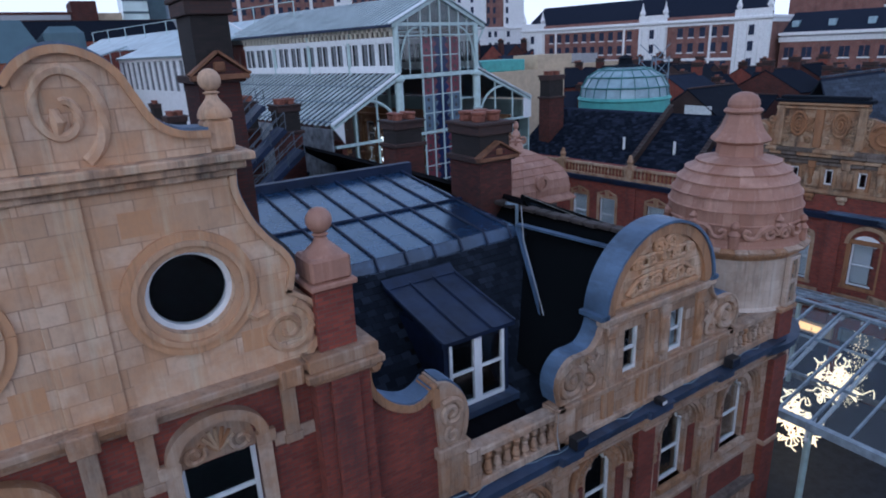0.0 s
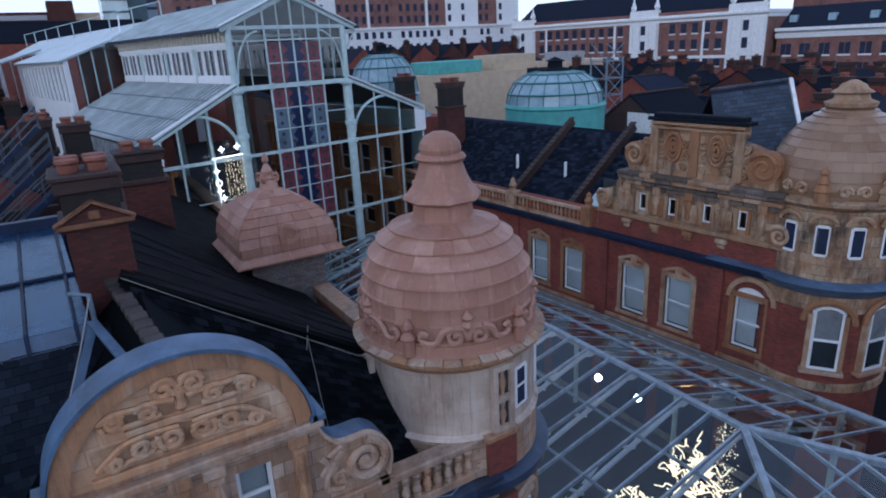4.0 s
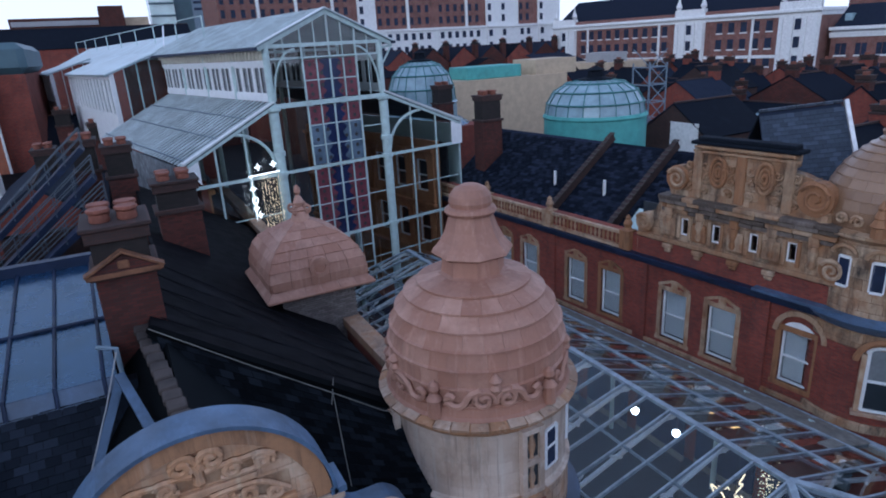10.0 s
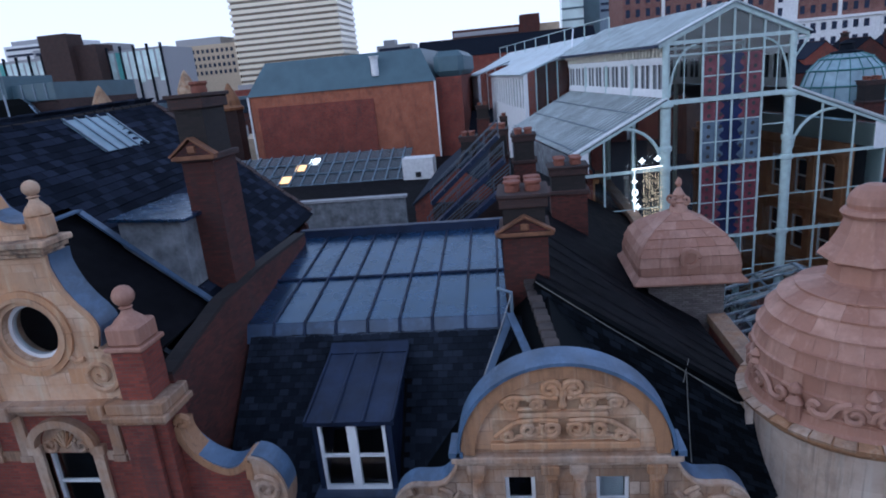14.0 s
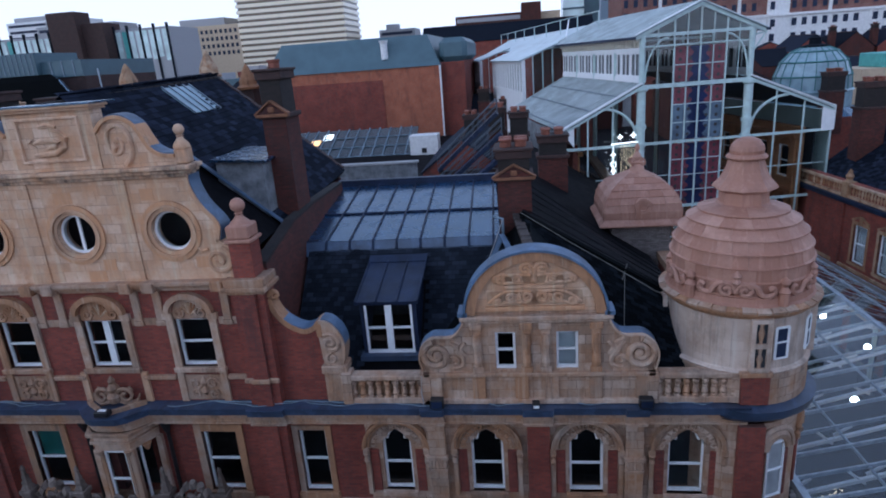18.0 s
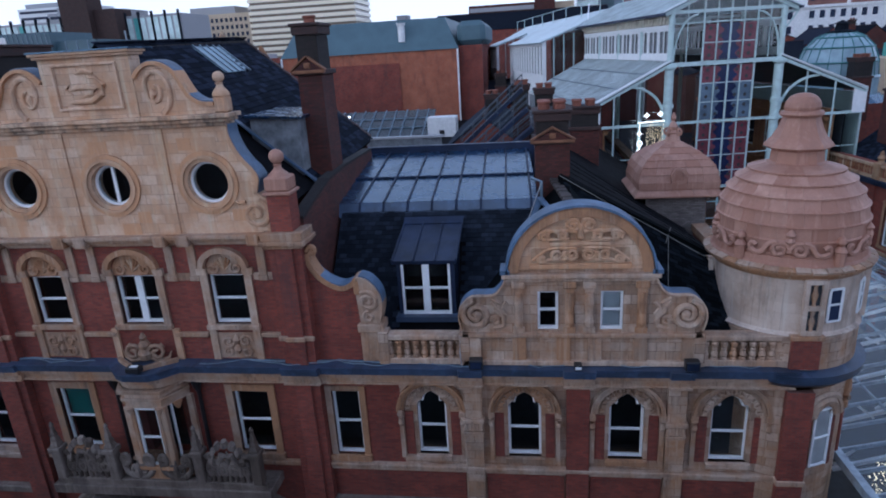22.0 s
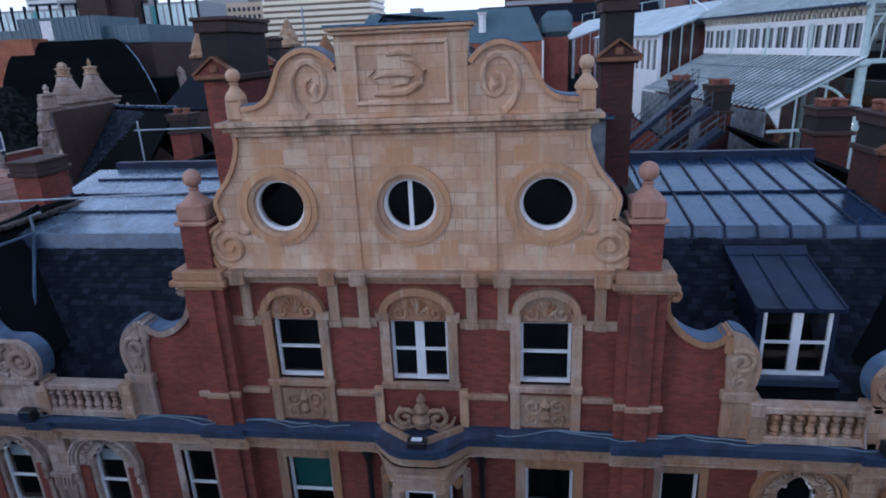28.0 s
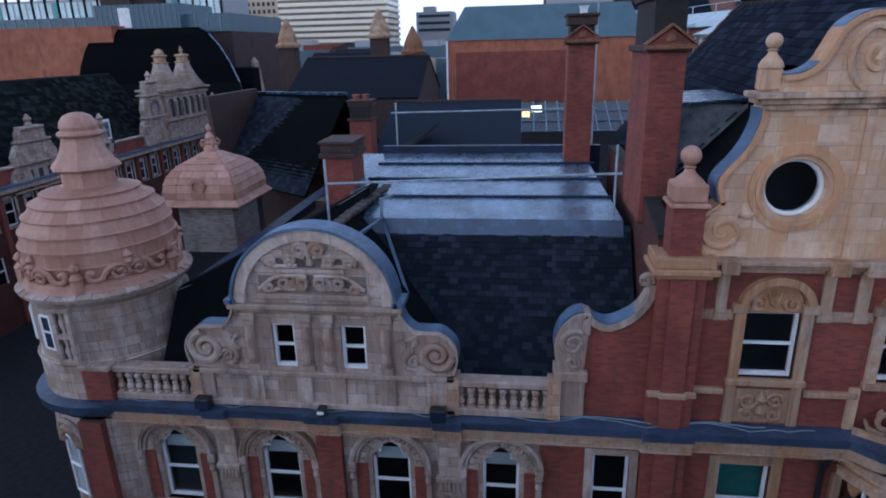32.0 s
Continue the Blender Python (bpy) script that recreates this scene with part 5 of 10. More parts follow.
        # the niche's shade is put in as a blue-black sheet
        part("niche_back", beam(B(), p0 + Vector((0, 0, 11.2)), p0 + Vector((0, 0, 12.65)), 0.06, 0.34, up=t0), "dark", house, "dark sheet painting the shade in a carved niche")
        for e in (-1, 1):
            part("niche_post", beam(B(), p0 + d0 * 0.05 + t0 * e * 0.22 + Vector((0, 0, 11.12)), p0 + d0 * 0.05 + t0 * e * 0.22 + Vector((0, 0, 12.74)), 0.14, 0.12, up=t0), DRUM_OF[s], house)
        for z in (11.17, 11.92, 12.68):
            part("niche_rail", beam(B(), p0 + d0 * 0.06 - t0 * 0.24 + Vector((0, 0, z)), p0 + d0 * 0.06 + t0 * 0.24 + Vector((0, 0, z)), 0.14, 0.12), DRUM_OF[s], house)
        b = math.radians((-71.5, -36, 140, 60)[k])
        b = b if s > 0 else math.pi - b
        d = Vector((math.cos(b), math.sin(b), 0))
        t = Vector((-d.y, d.x, 0))
        c0 = Vector((cx, cy, 0)) + d * 2.03
        sl = B()
        for e in (-1, 1):
            beam(sl, c0 + t * e * 0.2 + Vector((0, 0, 11.45)), c0 + t * e * 0.2 + Vector((0, 0, 12.4)), 0.07, 0.07)
        for z in (11.45, 11.95, 12.4):
            beam(sl, c0 - t * 0.2 + Vector((0, 0, z)), c0 + t * 0.2 + Vector((0, 0, z)), 0.06, 0.06)
        w = part("slit_window", sl, "white", house, "narrow white turret window")
        gl = B()
        beam(gl, c0 + d * 0.0 + Vector((0, 0, 11.47)), c0 + Vector((0, 0, 12.38)), 0.36, 0.03, up=t.cross(Vector((0, 0, 1))))
        part("pane", gl, "lead_dark", w, "dark glass")
    # skirt below the dome, made of sloping stones
    sk = part("dome_skirt", lathe(B(), [(2.1, 13.0), (2.12, 13.08), (2.06, 13.14), (2.02, 13.3), (1.92, 13.36)], cx, cy, 30), "terra", house, "sloping terracotta skirt of the dome")
    dome = part("dome", lathe(B(), [(r - 0.1, z) for z, r in COURSES] + [(0.5, 15.5)], cx, cy, 32), "terra", house, "bulbous terracotta dome of stepped blocks")
    for i, (me, n) in enumerate(zip(course_mesh, BLOCKS)):
        for k in range(n):
            ob = new("dome_block", me)
            ob.parent = dome
            ob.matrix_basis = pose(cx, cy, 0, 0, 0, (k + 0.5 * (i % 2)) * 360 / n)
    crown = B()
    lathe(crown, [(0.76, 15.46), (0.8, 15.56), (0.7, 15.62), (0.67, 15.95), (0.72, 16.0)], cx, cy, 8, math.pi / 8)
    lathe(crown, [(0.82, 16.0), (0.9, 16.06), (0.86, 16.14), (0.7, 16.32), (0.58, 16.55), (0.49, 16.82), (0.47, 16.88)], cx, cy, 8, math.pi / 8)
    lathe(crown, [(0.52, 16.88), (0.57, 16.95), (0.53, 17.02), (0.45, 17.05), (0.47, 17.15), (0.44, 17.28), (0.34, 17.42), (0.18, 17.5), (0.02, 17.52)], cx, cy, 20)
    part("dome_crown", crown, "terra", house, "terracotta bell and rounded knob on the dome", smooth=False)
    # scrolled cresting round the dome's foot
    for k in range(36):
        a = k * math.tau / 36
        st = B()
        quad = [(r, q, z) for r, q, z in ((2.02, -0.085, 13.1), (2.02, 0.085, 13.1), (2.3, 0.078, 12.99), (2.3, -0.078, 12.99))]
        quad_slab(st, *[(cx + r * math.cos(a + q), cy + r * math.sin(a + q), z + 0.03 * ((k * 7) % 3) / 3) for r, q, z in quad], 0.07)
        part("rim_stone", st, PLAIN_OF[s], house)
    for k in range(5):
        a = math.radians(-110) + k * math.tau / 5
        cr = B()
        for e in (-1, 1):
            pts = [(e * x, z) for x, z in spiral(0.24, 13.52, 0.23, 0.05, 3.4, -1.5, 24)]
            tail = smooth_line([(0.3, 13.74), (0.52, 13.64), (0.66, 13.42), (0.86, 13.38), (1.0, 13.5), (0.94, 13.62), (0.85, 13.56)], 4)
            for ln, r in ((pts, 0.06), ([(e * x, z) for x, z in tail], 0.075)):
                rod(cr, [(cx + 2.02 * math.cos(a + x / 2.0), cy + 2.02 * math.sin(a + x / 2.0), z) for x, z in ln], r, 6)
        lathe(cr, [(0.03, 13.6), (0.13, 13.76), (0.08, 13.86), (0.14, 13.95), (0.02, 14.1)], cx + 2.0 * math.cos(a), cy + 2.0 * math.sin(a), 8)
        part("cresting", cr, "terra", house, "scrolled terracotta cresting", smooth=True)
        b = a + math.tau / 10
        po = B()
        lathe(po, [(0.15, 13.1), (0.15, 13.46), (0.18, 13.5), (0.12, 13.58), (0.07, 13.64), (0.13, 13.74), (0.11, 13.84), (0.02, 13.92)], cx + 2.05 * math.cos(b), cy + 2.05 * math.sin(b), 10)
        part("cresting_post", po, "terra", house, smooth=True)


# ---- slate slopes ----
def slate_unit():
    bm = B()
    box(bm, 0.004, 0.996, 0.0, 1.25, -0.5, 0.5)
    for v in bm.verts:
        if v.co.y < 0.1:
            v.co.z += 0.9
    return bm


SLATE = finish("slate", slate_unit(), "slate")


def frame_of(o, u, v):
    u, v = Vector(u).normalized(), Vector(v).normalized()
    n = u.cross(v)
    return Matrix(((u.x, v.x, n.x, o[0]), (u.y, v.y, n.y, o[1]), (u.z, v.z, n.z, o[2]), (0, 0, 0, 1)))


def slates(parent, o, u, v, wide, long, keep=None, sw=0.3, ex=0.21, singles=0, mat="slate", seed=1):
    """Rows of slates on a slope: o the foot's start, u along the foot, v up the slope. keep(x, y): which to lay."""
    rng = random.Random(seed)
    m = frame_of(o, u, v)
    if m.to_3x3().col[2].z < 0:
        m = m @ Matrix.Diagonal((1, 1, -1, 1))
    verts, faces, made = [], [], 0
    base = [(0.02, 0, 2.0), (0.98, 0, 2.0), (0.98, 1.2, 0.3), (0.02, 1.2, 0.3), (0.02, 0, 0.0), (0.98, 0, 0.0)]
    for r in range(int(long / ex)):
        x = -sw * 0.5 * (r % 2)
        while x < wide:
            x0, x1 = max(x, 0), min(x + sw, wide)
            x += sw
            yy = r * ex
            if x1 - x0 < 0.05 or (keep and not keep((x0 + x1) / 2, yy + ex / 2)):
                continue
            tilt = rng.uniform(0.7, 1.3) * 0.012
            if made < singles:
                ob = new("slate", SLATE)
                ob.parent = parent
                ob.matrix_basis = Matrix.Translation(-ROOTS[parent]) @ m @ Matrix.Translation((x0, yy + rng.uniform(-0.008, 0.008), 0.01)) @ Matrix.Diagonal((x1 - x0, ex, tilt, 1))
                made += 1
            else:
                k = len(verts)
                j = rng.uniform(-0.008, 0.008)
                verts += [m @ Vector((x0 + a * (x1 - x0), yy + j + b * ex, 0.006 + c * tilt)) - ROOTS[parent] for a, b, c in base]
                faces += [(k, k + 1, k + 2, k + 3), (k + 4, k + 5, k + 1, k)]
    if faces:
        me = bpy.data.meshes.new("slate_field")
        me.from_pydata(verts, [], faces)
        me.materials.append(M[mat])
        ob = new("slate_field", me)
        ob.parent = parent
        tagged(ob, "rows of dark overlapping slates", kind="stuff")


RY0, RZ0, RZ1 = 0.55, 10.35, 14.05
for s in (1, -1):
    RY1 = 4.2 if s > 0 else 3.6
    SL = math.hypot(RY1 - RY0, RZ1 - RZ0)
    x0, x1 = sorted((s * 5.8, s * 13.2))
    rf = B()
    quad_slab(rf, (x0, RY0, RZ0), (x1, RY0, RZ0), (x1, RY1, RZ1), (x0, RY1, RZ1), 0.15)
    mans = part("mansard_slope", rf, "felt", house, "steep dark slate mansard slope")
    keep = None
    if s > 0:
        keep = lambda x, y: not (8.15 - x0 < x < 10.3 - x0 and 0.2 < y < 3.55)
    slates(mans, (x0, RY0, RZ0), (1, 0, 0), (0, RY1 - RY0, RZ1 - RZ0), x1 - x0, SL - 0.08, keep, sw=0.26, ex=0.18, singles=300, seed=3 + s)
    # lead flat above
    x0, x1 = sorted((s * 5.5, s * 12.85)) if s > 0 else (-14.15, -6.0)
    BY, BZ = 9.9, 15.0
    lf = B()
    quad_slab(lf, (x0, RY1 - 0.1, RZ1 + 0.1), (x1, RY1 - 0.1, RZ1 + 0.1), (x1 - (0.3 if s > 0 else 0.6), BY, BZ), (x0 - (0.0 if s > 0 else 0.9), BY, BZ), 0.12)
    flat = part("lead_roof", lf, "lead" if s > 0 else "lead_sheen", house, "grey lead roof with raised rolls")
    part("lead_apron", quad_slab(B(), (x0, RY1 - 0.32, RZ1 - 0.38), (x1, RY1 - 0.32, RZ1 - 0.38), (x1, RY1 - 0.09, RZ1 + 0.11), (x0, RY1 - 0.09, RZ1 + 0.11), 0.05), "lead_apron", house, "stained lead apron over the slates")
    sl = lambda y: RZ1 + 0.1 + (y - RY1 + 0.1) * (BZ - RZ1 - 0.1) / (BY - RY1 + 0.1)
    if s > 0:
        for k in range(9):
            x = x0 + 0.1 + k * (x1 - x0 - 0.35) / 8
            part("lead_roll", rod(B(), [(x, RY1 - 0.3, RZ1 - 0.2), (x, RY1 - 0.09, sl(RY1 - 0.1) + 0.03), (x - 0.15 * k / 8, BY, BZ + 0.03)], 0.04, 6), "lead_dark", flat)
        part("lead_drip", rod(B(), [(x0, 6.6, sl(6.6) + 0.03), (x1 - 0.1, 6.6, sl(6.6) + 0.03)], 0.055, 6), "lead_dark", flat)
    else:
        for k in range(1, 4):
            y = RY1 + k * 1.65
            part("lead_roll", rod(B(), [(x0, y, sl(y) + 0.03), (x1 - 0.1 * k, y, sl(y) + 0.03)], 0.055, 6), "lead_dark", flat)
    kb = B()
    box(kb, x0 - 0.1, x1 + 0.05, BY, BY + 0.3, BZ - 1.5, BZ + 0.28)
    part("roof_kerb", kb, "lead_dark", house, "black kerb along the back of the flat")
    # gutter behind the balustrade
    part("gutter", cube(*sorted((s * 5.8, s * 19.0)), 0.16, 0.7, 10.0, 10.12), "lead_dark", house, "lead gutter behind the parapet")
    # roof behind the wing gable, with a valley to the mansard
    c = s * G2
    gr = B()
    for e in (-1, 1):
        quad_slab(gr, (c, 0.12, 14.45), (c, 7.5, 14.6), (c + e * 3.1, 7.5, 11.6), (c + e * 3.1, 0.12, 11.4), 0.1)
    part("gable_roof", gr, "slate_black", house, "dark slate roof behind the wing gable")
    for k in range(14):
        y, xr = 0.4 + k * 0.44, c - s * (0.09 * k * 0.44)
        part("ridge_tile", box(B(), xr - 0.17, xr + 0.17, y, y + 0.41, 14.4 + 0.012 * (k % 3), 14.53 + 0.012 * (k % 3), 0.03), "ridge_clay", house)
    vb = B()
    xa = s * 12.9
    vw = 0.17 if s > 0 else 0.09
    beam(vb, (xa, RY1 - 0.2, 14.1), (s * 11.2, 0.45, 11.3), vw, 0.05, up=(0, -1, 0.7))
    beam(vb, (xa, RY1 - 0.2, 14.2), (s * 13.5, 0.7, 14.1), vw * 1.1, 0.06)
    part("valley_lead", vb, "lead_blue", house, "lead valley strip")
    part("vent_pipe", rod(B(), [(s * 12.95, RY1 - 0.1, 13.2), (s * 12.95, RY1 - 0.1, 14.75), (s * 12.6, RY1 - 0.05, 14.85)], 0.05, 8), "blue_steel", house, "grey bent roof pipe")
    # long dark roof between the wing and the street side
    A1, B1 = (s * 13.6, 4.6, 14.75), (s * 18.6, 1.6, 12.45)
    P0, P1 = Vector((s * 13.9, 0.5, 11.3)), Vector((s * 18.7, 0.5, 10.6))
    on = lambda u, v, d=0.0: P0.lerp(P1, u).lerp(Vector(A1).lerp(Vector(B1), u), v) + Vector((0, -0.6 * d, 0.8 * d))
    ft, fs = B(), B()
    for a in range(10):
        for b in range(10):
            ft.faces.new([ft.verts.new(on(u, v)) for u, v in ((a / 10, b / 10), ((a + 1) / 10, b / 10), ((a + 1) / 10, (b + 1) / 10), (a / 10, (b + 1) / 10))])
    bmesh.ops.remove_doubles(ft, verts=list(ft.verts), dist=0.001)
    bmesh.ops.solidify(ft, geom=list(ft.faces), thickness=0.1)
    hip = part("hip_slope", ft, "slate_black", house, "black slate slope beside the turret")
    rng = random.Random(60 + s)
    for b in range(22):
        for a in range(19):
            u0, u1 = (a + 0.5 * (b % 2)) / 19.5, min(1, (a + 0.95 + 0.5 * (b % 2)) / 19.5)
            lift = 0.02 + 0.012 * rng.random()
            fs.faces.new([fs.verts.new(on(u, v, d)) for u, v, d in ((u0, b / 22, lift), (u1, b / 22, lift), (u1, (b + 1) / 22, 0.008), (u0, (b + 1) / 22, 0.008))])
            fs.faces.new([fs.verts.new(on(u, b / 22, d)) for u, d in ((u0, 0.0), (u1, 0.0), (u1, lift), (u0, lift))])
    tagged(part("slate_field", fs, "slate_rough", hip), "rows of near-black slates", kind="stuff")
    dk = B()
    quad_slab(dk, A1, B1, (s * 19.2, 9.0, 11.3), (s * 14.2, 11.5, 14.5), 0.15)
    quad_slab(dk, (s * 14.2, 11.5, 14.5), (s * 19.2, 9.0, 11.3), (s * 19.6, 26.0, 11.0), (s * 14.2, 26.0, 14.3), 0.15)
    felt = part("felt_roof", dk, "felt", house, "smooth black felt roof falling to the street")
    for k in range(1, 6):
        t = k / 6
        a = Vector(A1).lerp(Vector((s * 14.2, 11.5, 14.5)), t)
        b = Vector(B1).lerp(Vector((s * 19.2, 9.0, 11.3)), t)
        part("felt_lap", beam(B(), a + Vector((0, 0, 0.01)), b + Vector((0, 0, 0.01)), 0.07, 0.014), "felt", felt, "lapped felt seam")
    part("felt_kerb", beam(B(), Vector(A1) + Vector((0, 0.05, 0.04)), Vector(B1) + Vector((0, 0.05, 0.04)), 0.2, 0.12), "slate_black", felt, "dark kerb along the top of the slates")
    cb = B()
    rod(cb, [Vector(A1) + Vector((0, -0.1, 0.1)), (s * 15.3, 3.5, 13.95), (s * 16.9, 2.5, 13.18), (s * 17.8, 1.95, 12.72), Vector(B1) + Vector((0, -0.1, 0.08))], 0.012, 5)
    rod(cb, [(s * 16.9, 2.5, 13.18), (s * 16.75, 1.6, 12.2), (s * 16.6, 0.6, 11.2)], 0.01, 5)
    rod(cb, [(s * 16.8, 2.35, 13.0), (s * 17.0, 2.7, 13.42)], 0.012, 5)
    part("cable", cb, "timber", house, "cable strung along the roof edge")
    part("street_wall", cube(*sorted((s * 19.6, s * 20.0)), 3.4, 40, 0, 11.2), "brick", house, "red brick side wall to the street")
    part("parapet", cube(*sorted((s * 19.5, s * 20.1)), 3.4, 40, 11.2, 11.5), "grey_plain" if s > 0 else "lead_dark", house, "parapet coping along the street side")
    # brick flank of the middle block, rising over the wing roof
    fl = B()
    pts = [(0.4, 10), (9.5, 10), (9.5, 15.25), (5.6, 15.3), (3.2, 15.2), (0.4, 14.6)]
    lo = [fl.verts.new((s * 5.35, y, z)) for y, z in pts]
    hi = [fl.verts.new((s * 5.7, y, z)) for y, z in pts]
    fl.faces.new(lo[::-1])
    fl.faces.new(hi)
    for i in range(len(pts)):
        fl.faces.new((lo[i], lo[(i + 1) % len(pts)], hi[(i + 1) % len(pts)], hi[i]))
    # flank brick is darker than the brick of the front wall
    part("flank_wall", fl, "brick_deep", house, "red brick flank of the middle block")
    cpn = B()
    for (ya, za), (yb, zb) in zip(pts[2:], pts[3:]):
        beam(cpn, (s * 5.52, ya, za + 0.04), (s * 5.52, yb, zb + 0.04), 0.38, 0.1)
    islands("flank_coping", cpn, "brick_black", house, "dark coping on the flank wall")

part("cable", rod(B(), [(12.95, 3.9, 14.75), (12.6, 3.4, 13.9), (11.9, 1.9, 12.6), (11.25, 0.6, 11.4), (10.6, -0.1, 11.12), (10.4, -0.33, 11.05), (10.36, -0.35, 10.5), (10.4, -0.4, 10.08)], 0.016, 5), "concrete", house, "pale cable hanging down the valley to the ledge")

# main roof behind the great gable
RX0, RZA, RZB, RYB = -0.7, 19.72, 20.1, 12.4
for s in (1, -1):
    ex, ez = s * 5.2, 14.95
    mr = B()
    quad_slab(mr, (RX0, 0.4, RZA), (RX0, RYB, RZB), (s * 4.95, RYB + 0.2, 15.25), (ex, 0.4, ez), 0.15)
    r = part("main_slope", mr, "felt", house, "large blue-grey slate roof slope")
    run = math.hypot(ex - RX0, RZB - ez)
    slates(r, (ex, 1.5, ez + 0.07), (-s * 0.01, 1, 0.03), (RX0 - ex, 0, RZA + 0.2 - ez), RYB - 1.5, run, lambda x, y: x > 2.0 or y > 4.3, sw=0.42, ex=0.27, mat="slate_blue", seed=8)
    vc = B()
    for k in range(22):
        t = k / 22
        a, b = Vector((RX0, RYB, RZB + 0.1)).lerp(Vector((s * 4.95, RYB + 0.2, 15.4)), t), Vector((RX0, RYB, RZB + 0.1)).lerp(Vector((s * 4.95, RYB + 0.2, 15.4)), t + 0.041)
        beam(vc, a, b, 0.34, 0.12 + 0.05 * (k % 2))
    islands("verge_tile", vc, "brick_dark", house, "dark verge tile")
    part("lead_hip", beam(B(), (s * 5.2, 3.45, 15.15), (s * 2.1, 3.45, 17.75), 0.22, 0.05), "lead_blue", house)
    part("lead_hip", beam(B(), (s * 2.1, 3.45, 17.77), (s * 2.1, 1.0, 17.7), 0.2, 0.05), "lead_blue", house)
for k in range(23):
    part("ridge_tile", box(B(), RX0 - 0.14, RX0 + 0.14, 0.6 + k * 0.51, 1.09 + k * 0.51, RZA + 0.02 + k * 0.0165, RZA + 0.15 + k * 0.0165, 0.03), "brick_black", house)

part("back_gable", plate(B(), [(-4.9, 10), (4.9, 10), (4.9, 15.0), (-0.7, 19.85), (-4.9, 15.0)], [], 12.0, 12.2), "brick_deep", house, "brick back gable of the main roof")
# dormer with a white casement in the east slope
dor = part("dormer", cube(8.28, 8.42, 1.15, 3.2, 11.0, 13.0), "lead_dark", house, "lead-clad dormer")
part("cheek", cube(10.0, 10.14, 1.15, 3.2, 11.0, 13.0), "lead_dark", dor)
part("dormer_roof", quad_slab(B(), (8.15, 1.0, 12.98), (10.25, 1.0, 12.98), (10.2, 3.6, 13.55), (8.2, 3.6, 13.55), 0.12), "lead_dark", dor, "dark lead dormer roof")
for x in (8.18, 8.85, 9.55, 10.22):
    part("lead_roll", rod(B(), [(x, 0.99, 13.0), (x, 3.6, 13.57)], 0.035, 6), "lead_dark", dor)
part("lead_flashing", quad_slab(B(), (8.15, 3.4, 13.53), (10.25, 3.4, 13.53), (10.25, 3.7, 13.7), (8.15, 3.7, 13.7), 0.04), "lead_dark", dor, "lead flashing at the head of the dormer")
part("dormer_sill", cube(8.2, 10.25, 0.85, 1.3, 10.95, 11.12), "lead_ledge", dor, "lead sill")
sash(house, 8.42, 10.0, 11.12, 12.92, 1.12, casement=True, name="dormer_window")
# near-black sheet in place of the dormer's dark inside
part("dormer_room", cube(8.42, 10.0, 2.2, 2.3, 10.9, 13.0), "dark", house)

# skylight and leaded box on the main roof
sk = B()
f = lambda x, y, d=0.0: (x - 0.62, y + 0.2, 19.54 - 0.855 * (x - 0.62) + 0.0 * y + d)
quad_slab(sk, f(0.22, 6.75, 0.06), f(0.22, 9.0, 0.06), f(1.42, 9.0, 0.06), f(1.42, 6.75, 0.06), 0.1)
skl = part("skylight", sk, "dome_glass", house, "pale glazed skylight in the slates")
for k in range(5):
    y = 6.78 + k * 0.545
    part("glazing_bar", beam(B(), f(0.18, y, 0.09), f(1.46, y, 0.09), 0.07, 0.05), "blue_steel", skl)
for s in (1, -1):
    lb = B()
    box(lb, *sorted((s * 3.05, s * 4.75)), 3.5, 6.6, 15.0, 17.35)
    bx = part("roof_box", lb, "render", house, "stained render box on the roof side")
    part("box_lid", quad_slab(B(), (s * 2.9, 3.35, 17.5), (s * 2.9, 6.7, 17.5), (s * 4.95, 6.7, 17.38), (s * 4.95, 3.35, 17.38), 0.08), "lead", bx, "lead lid")


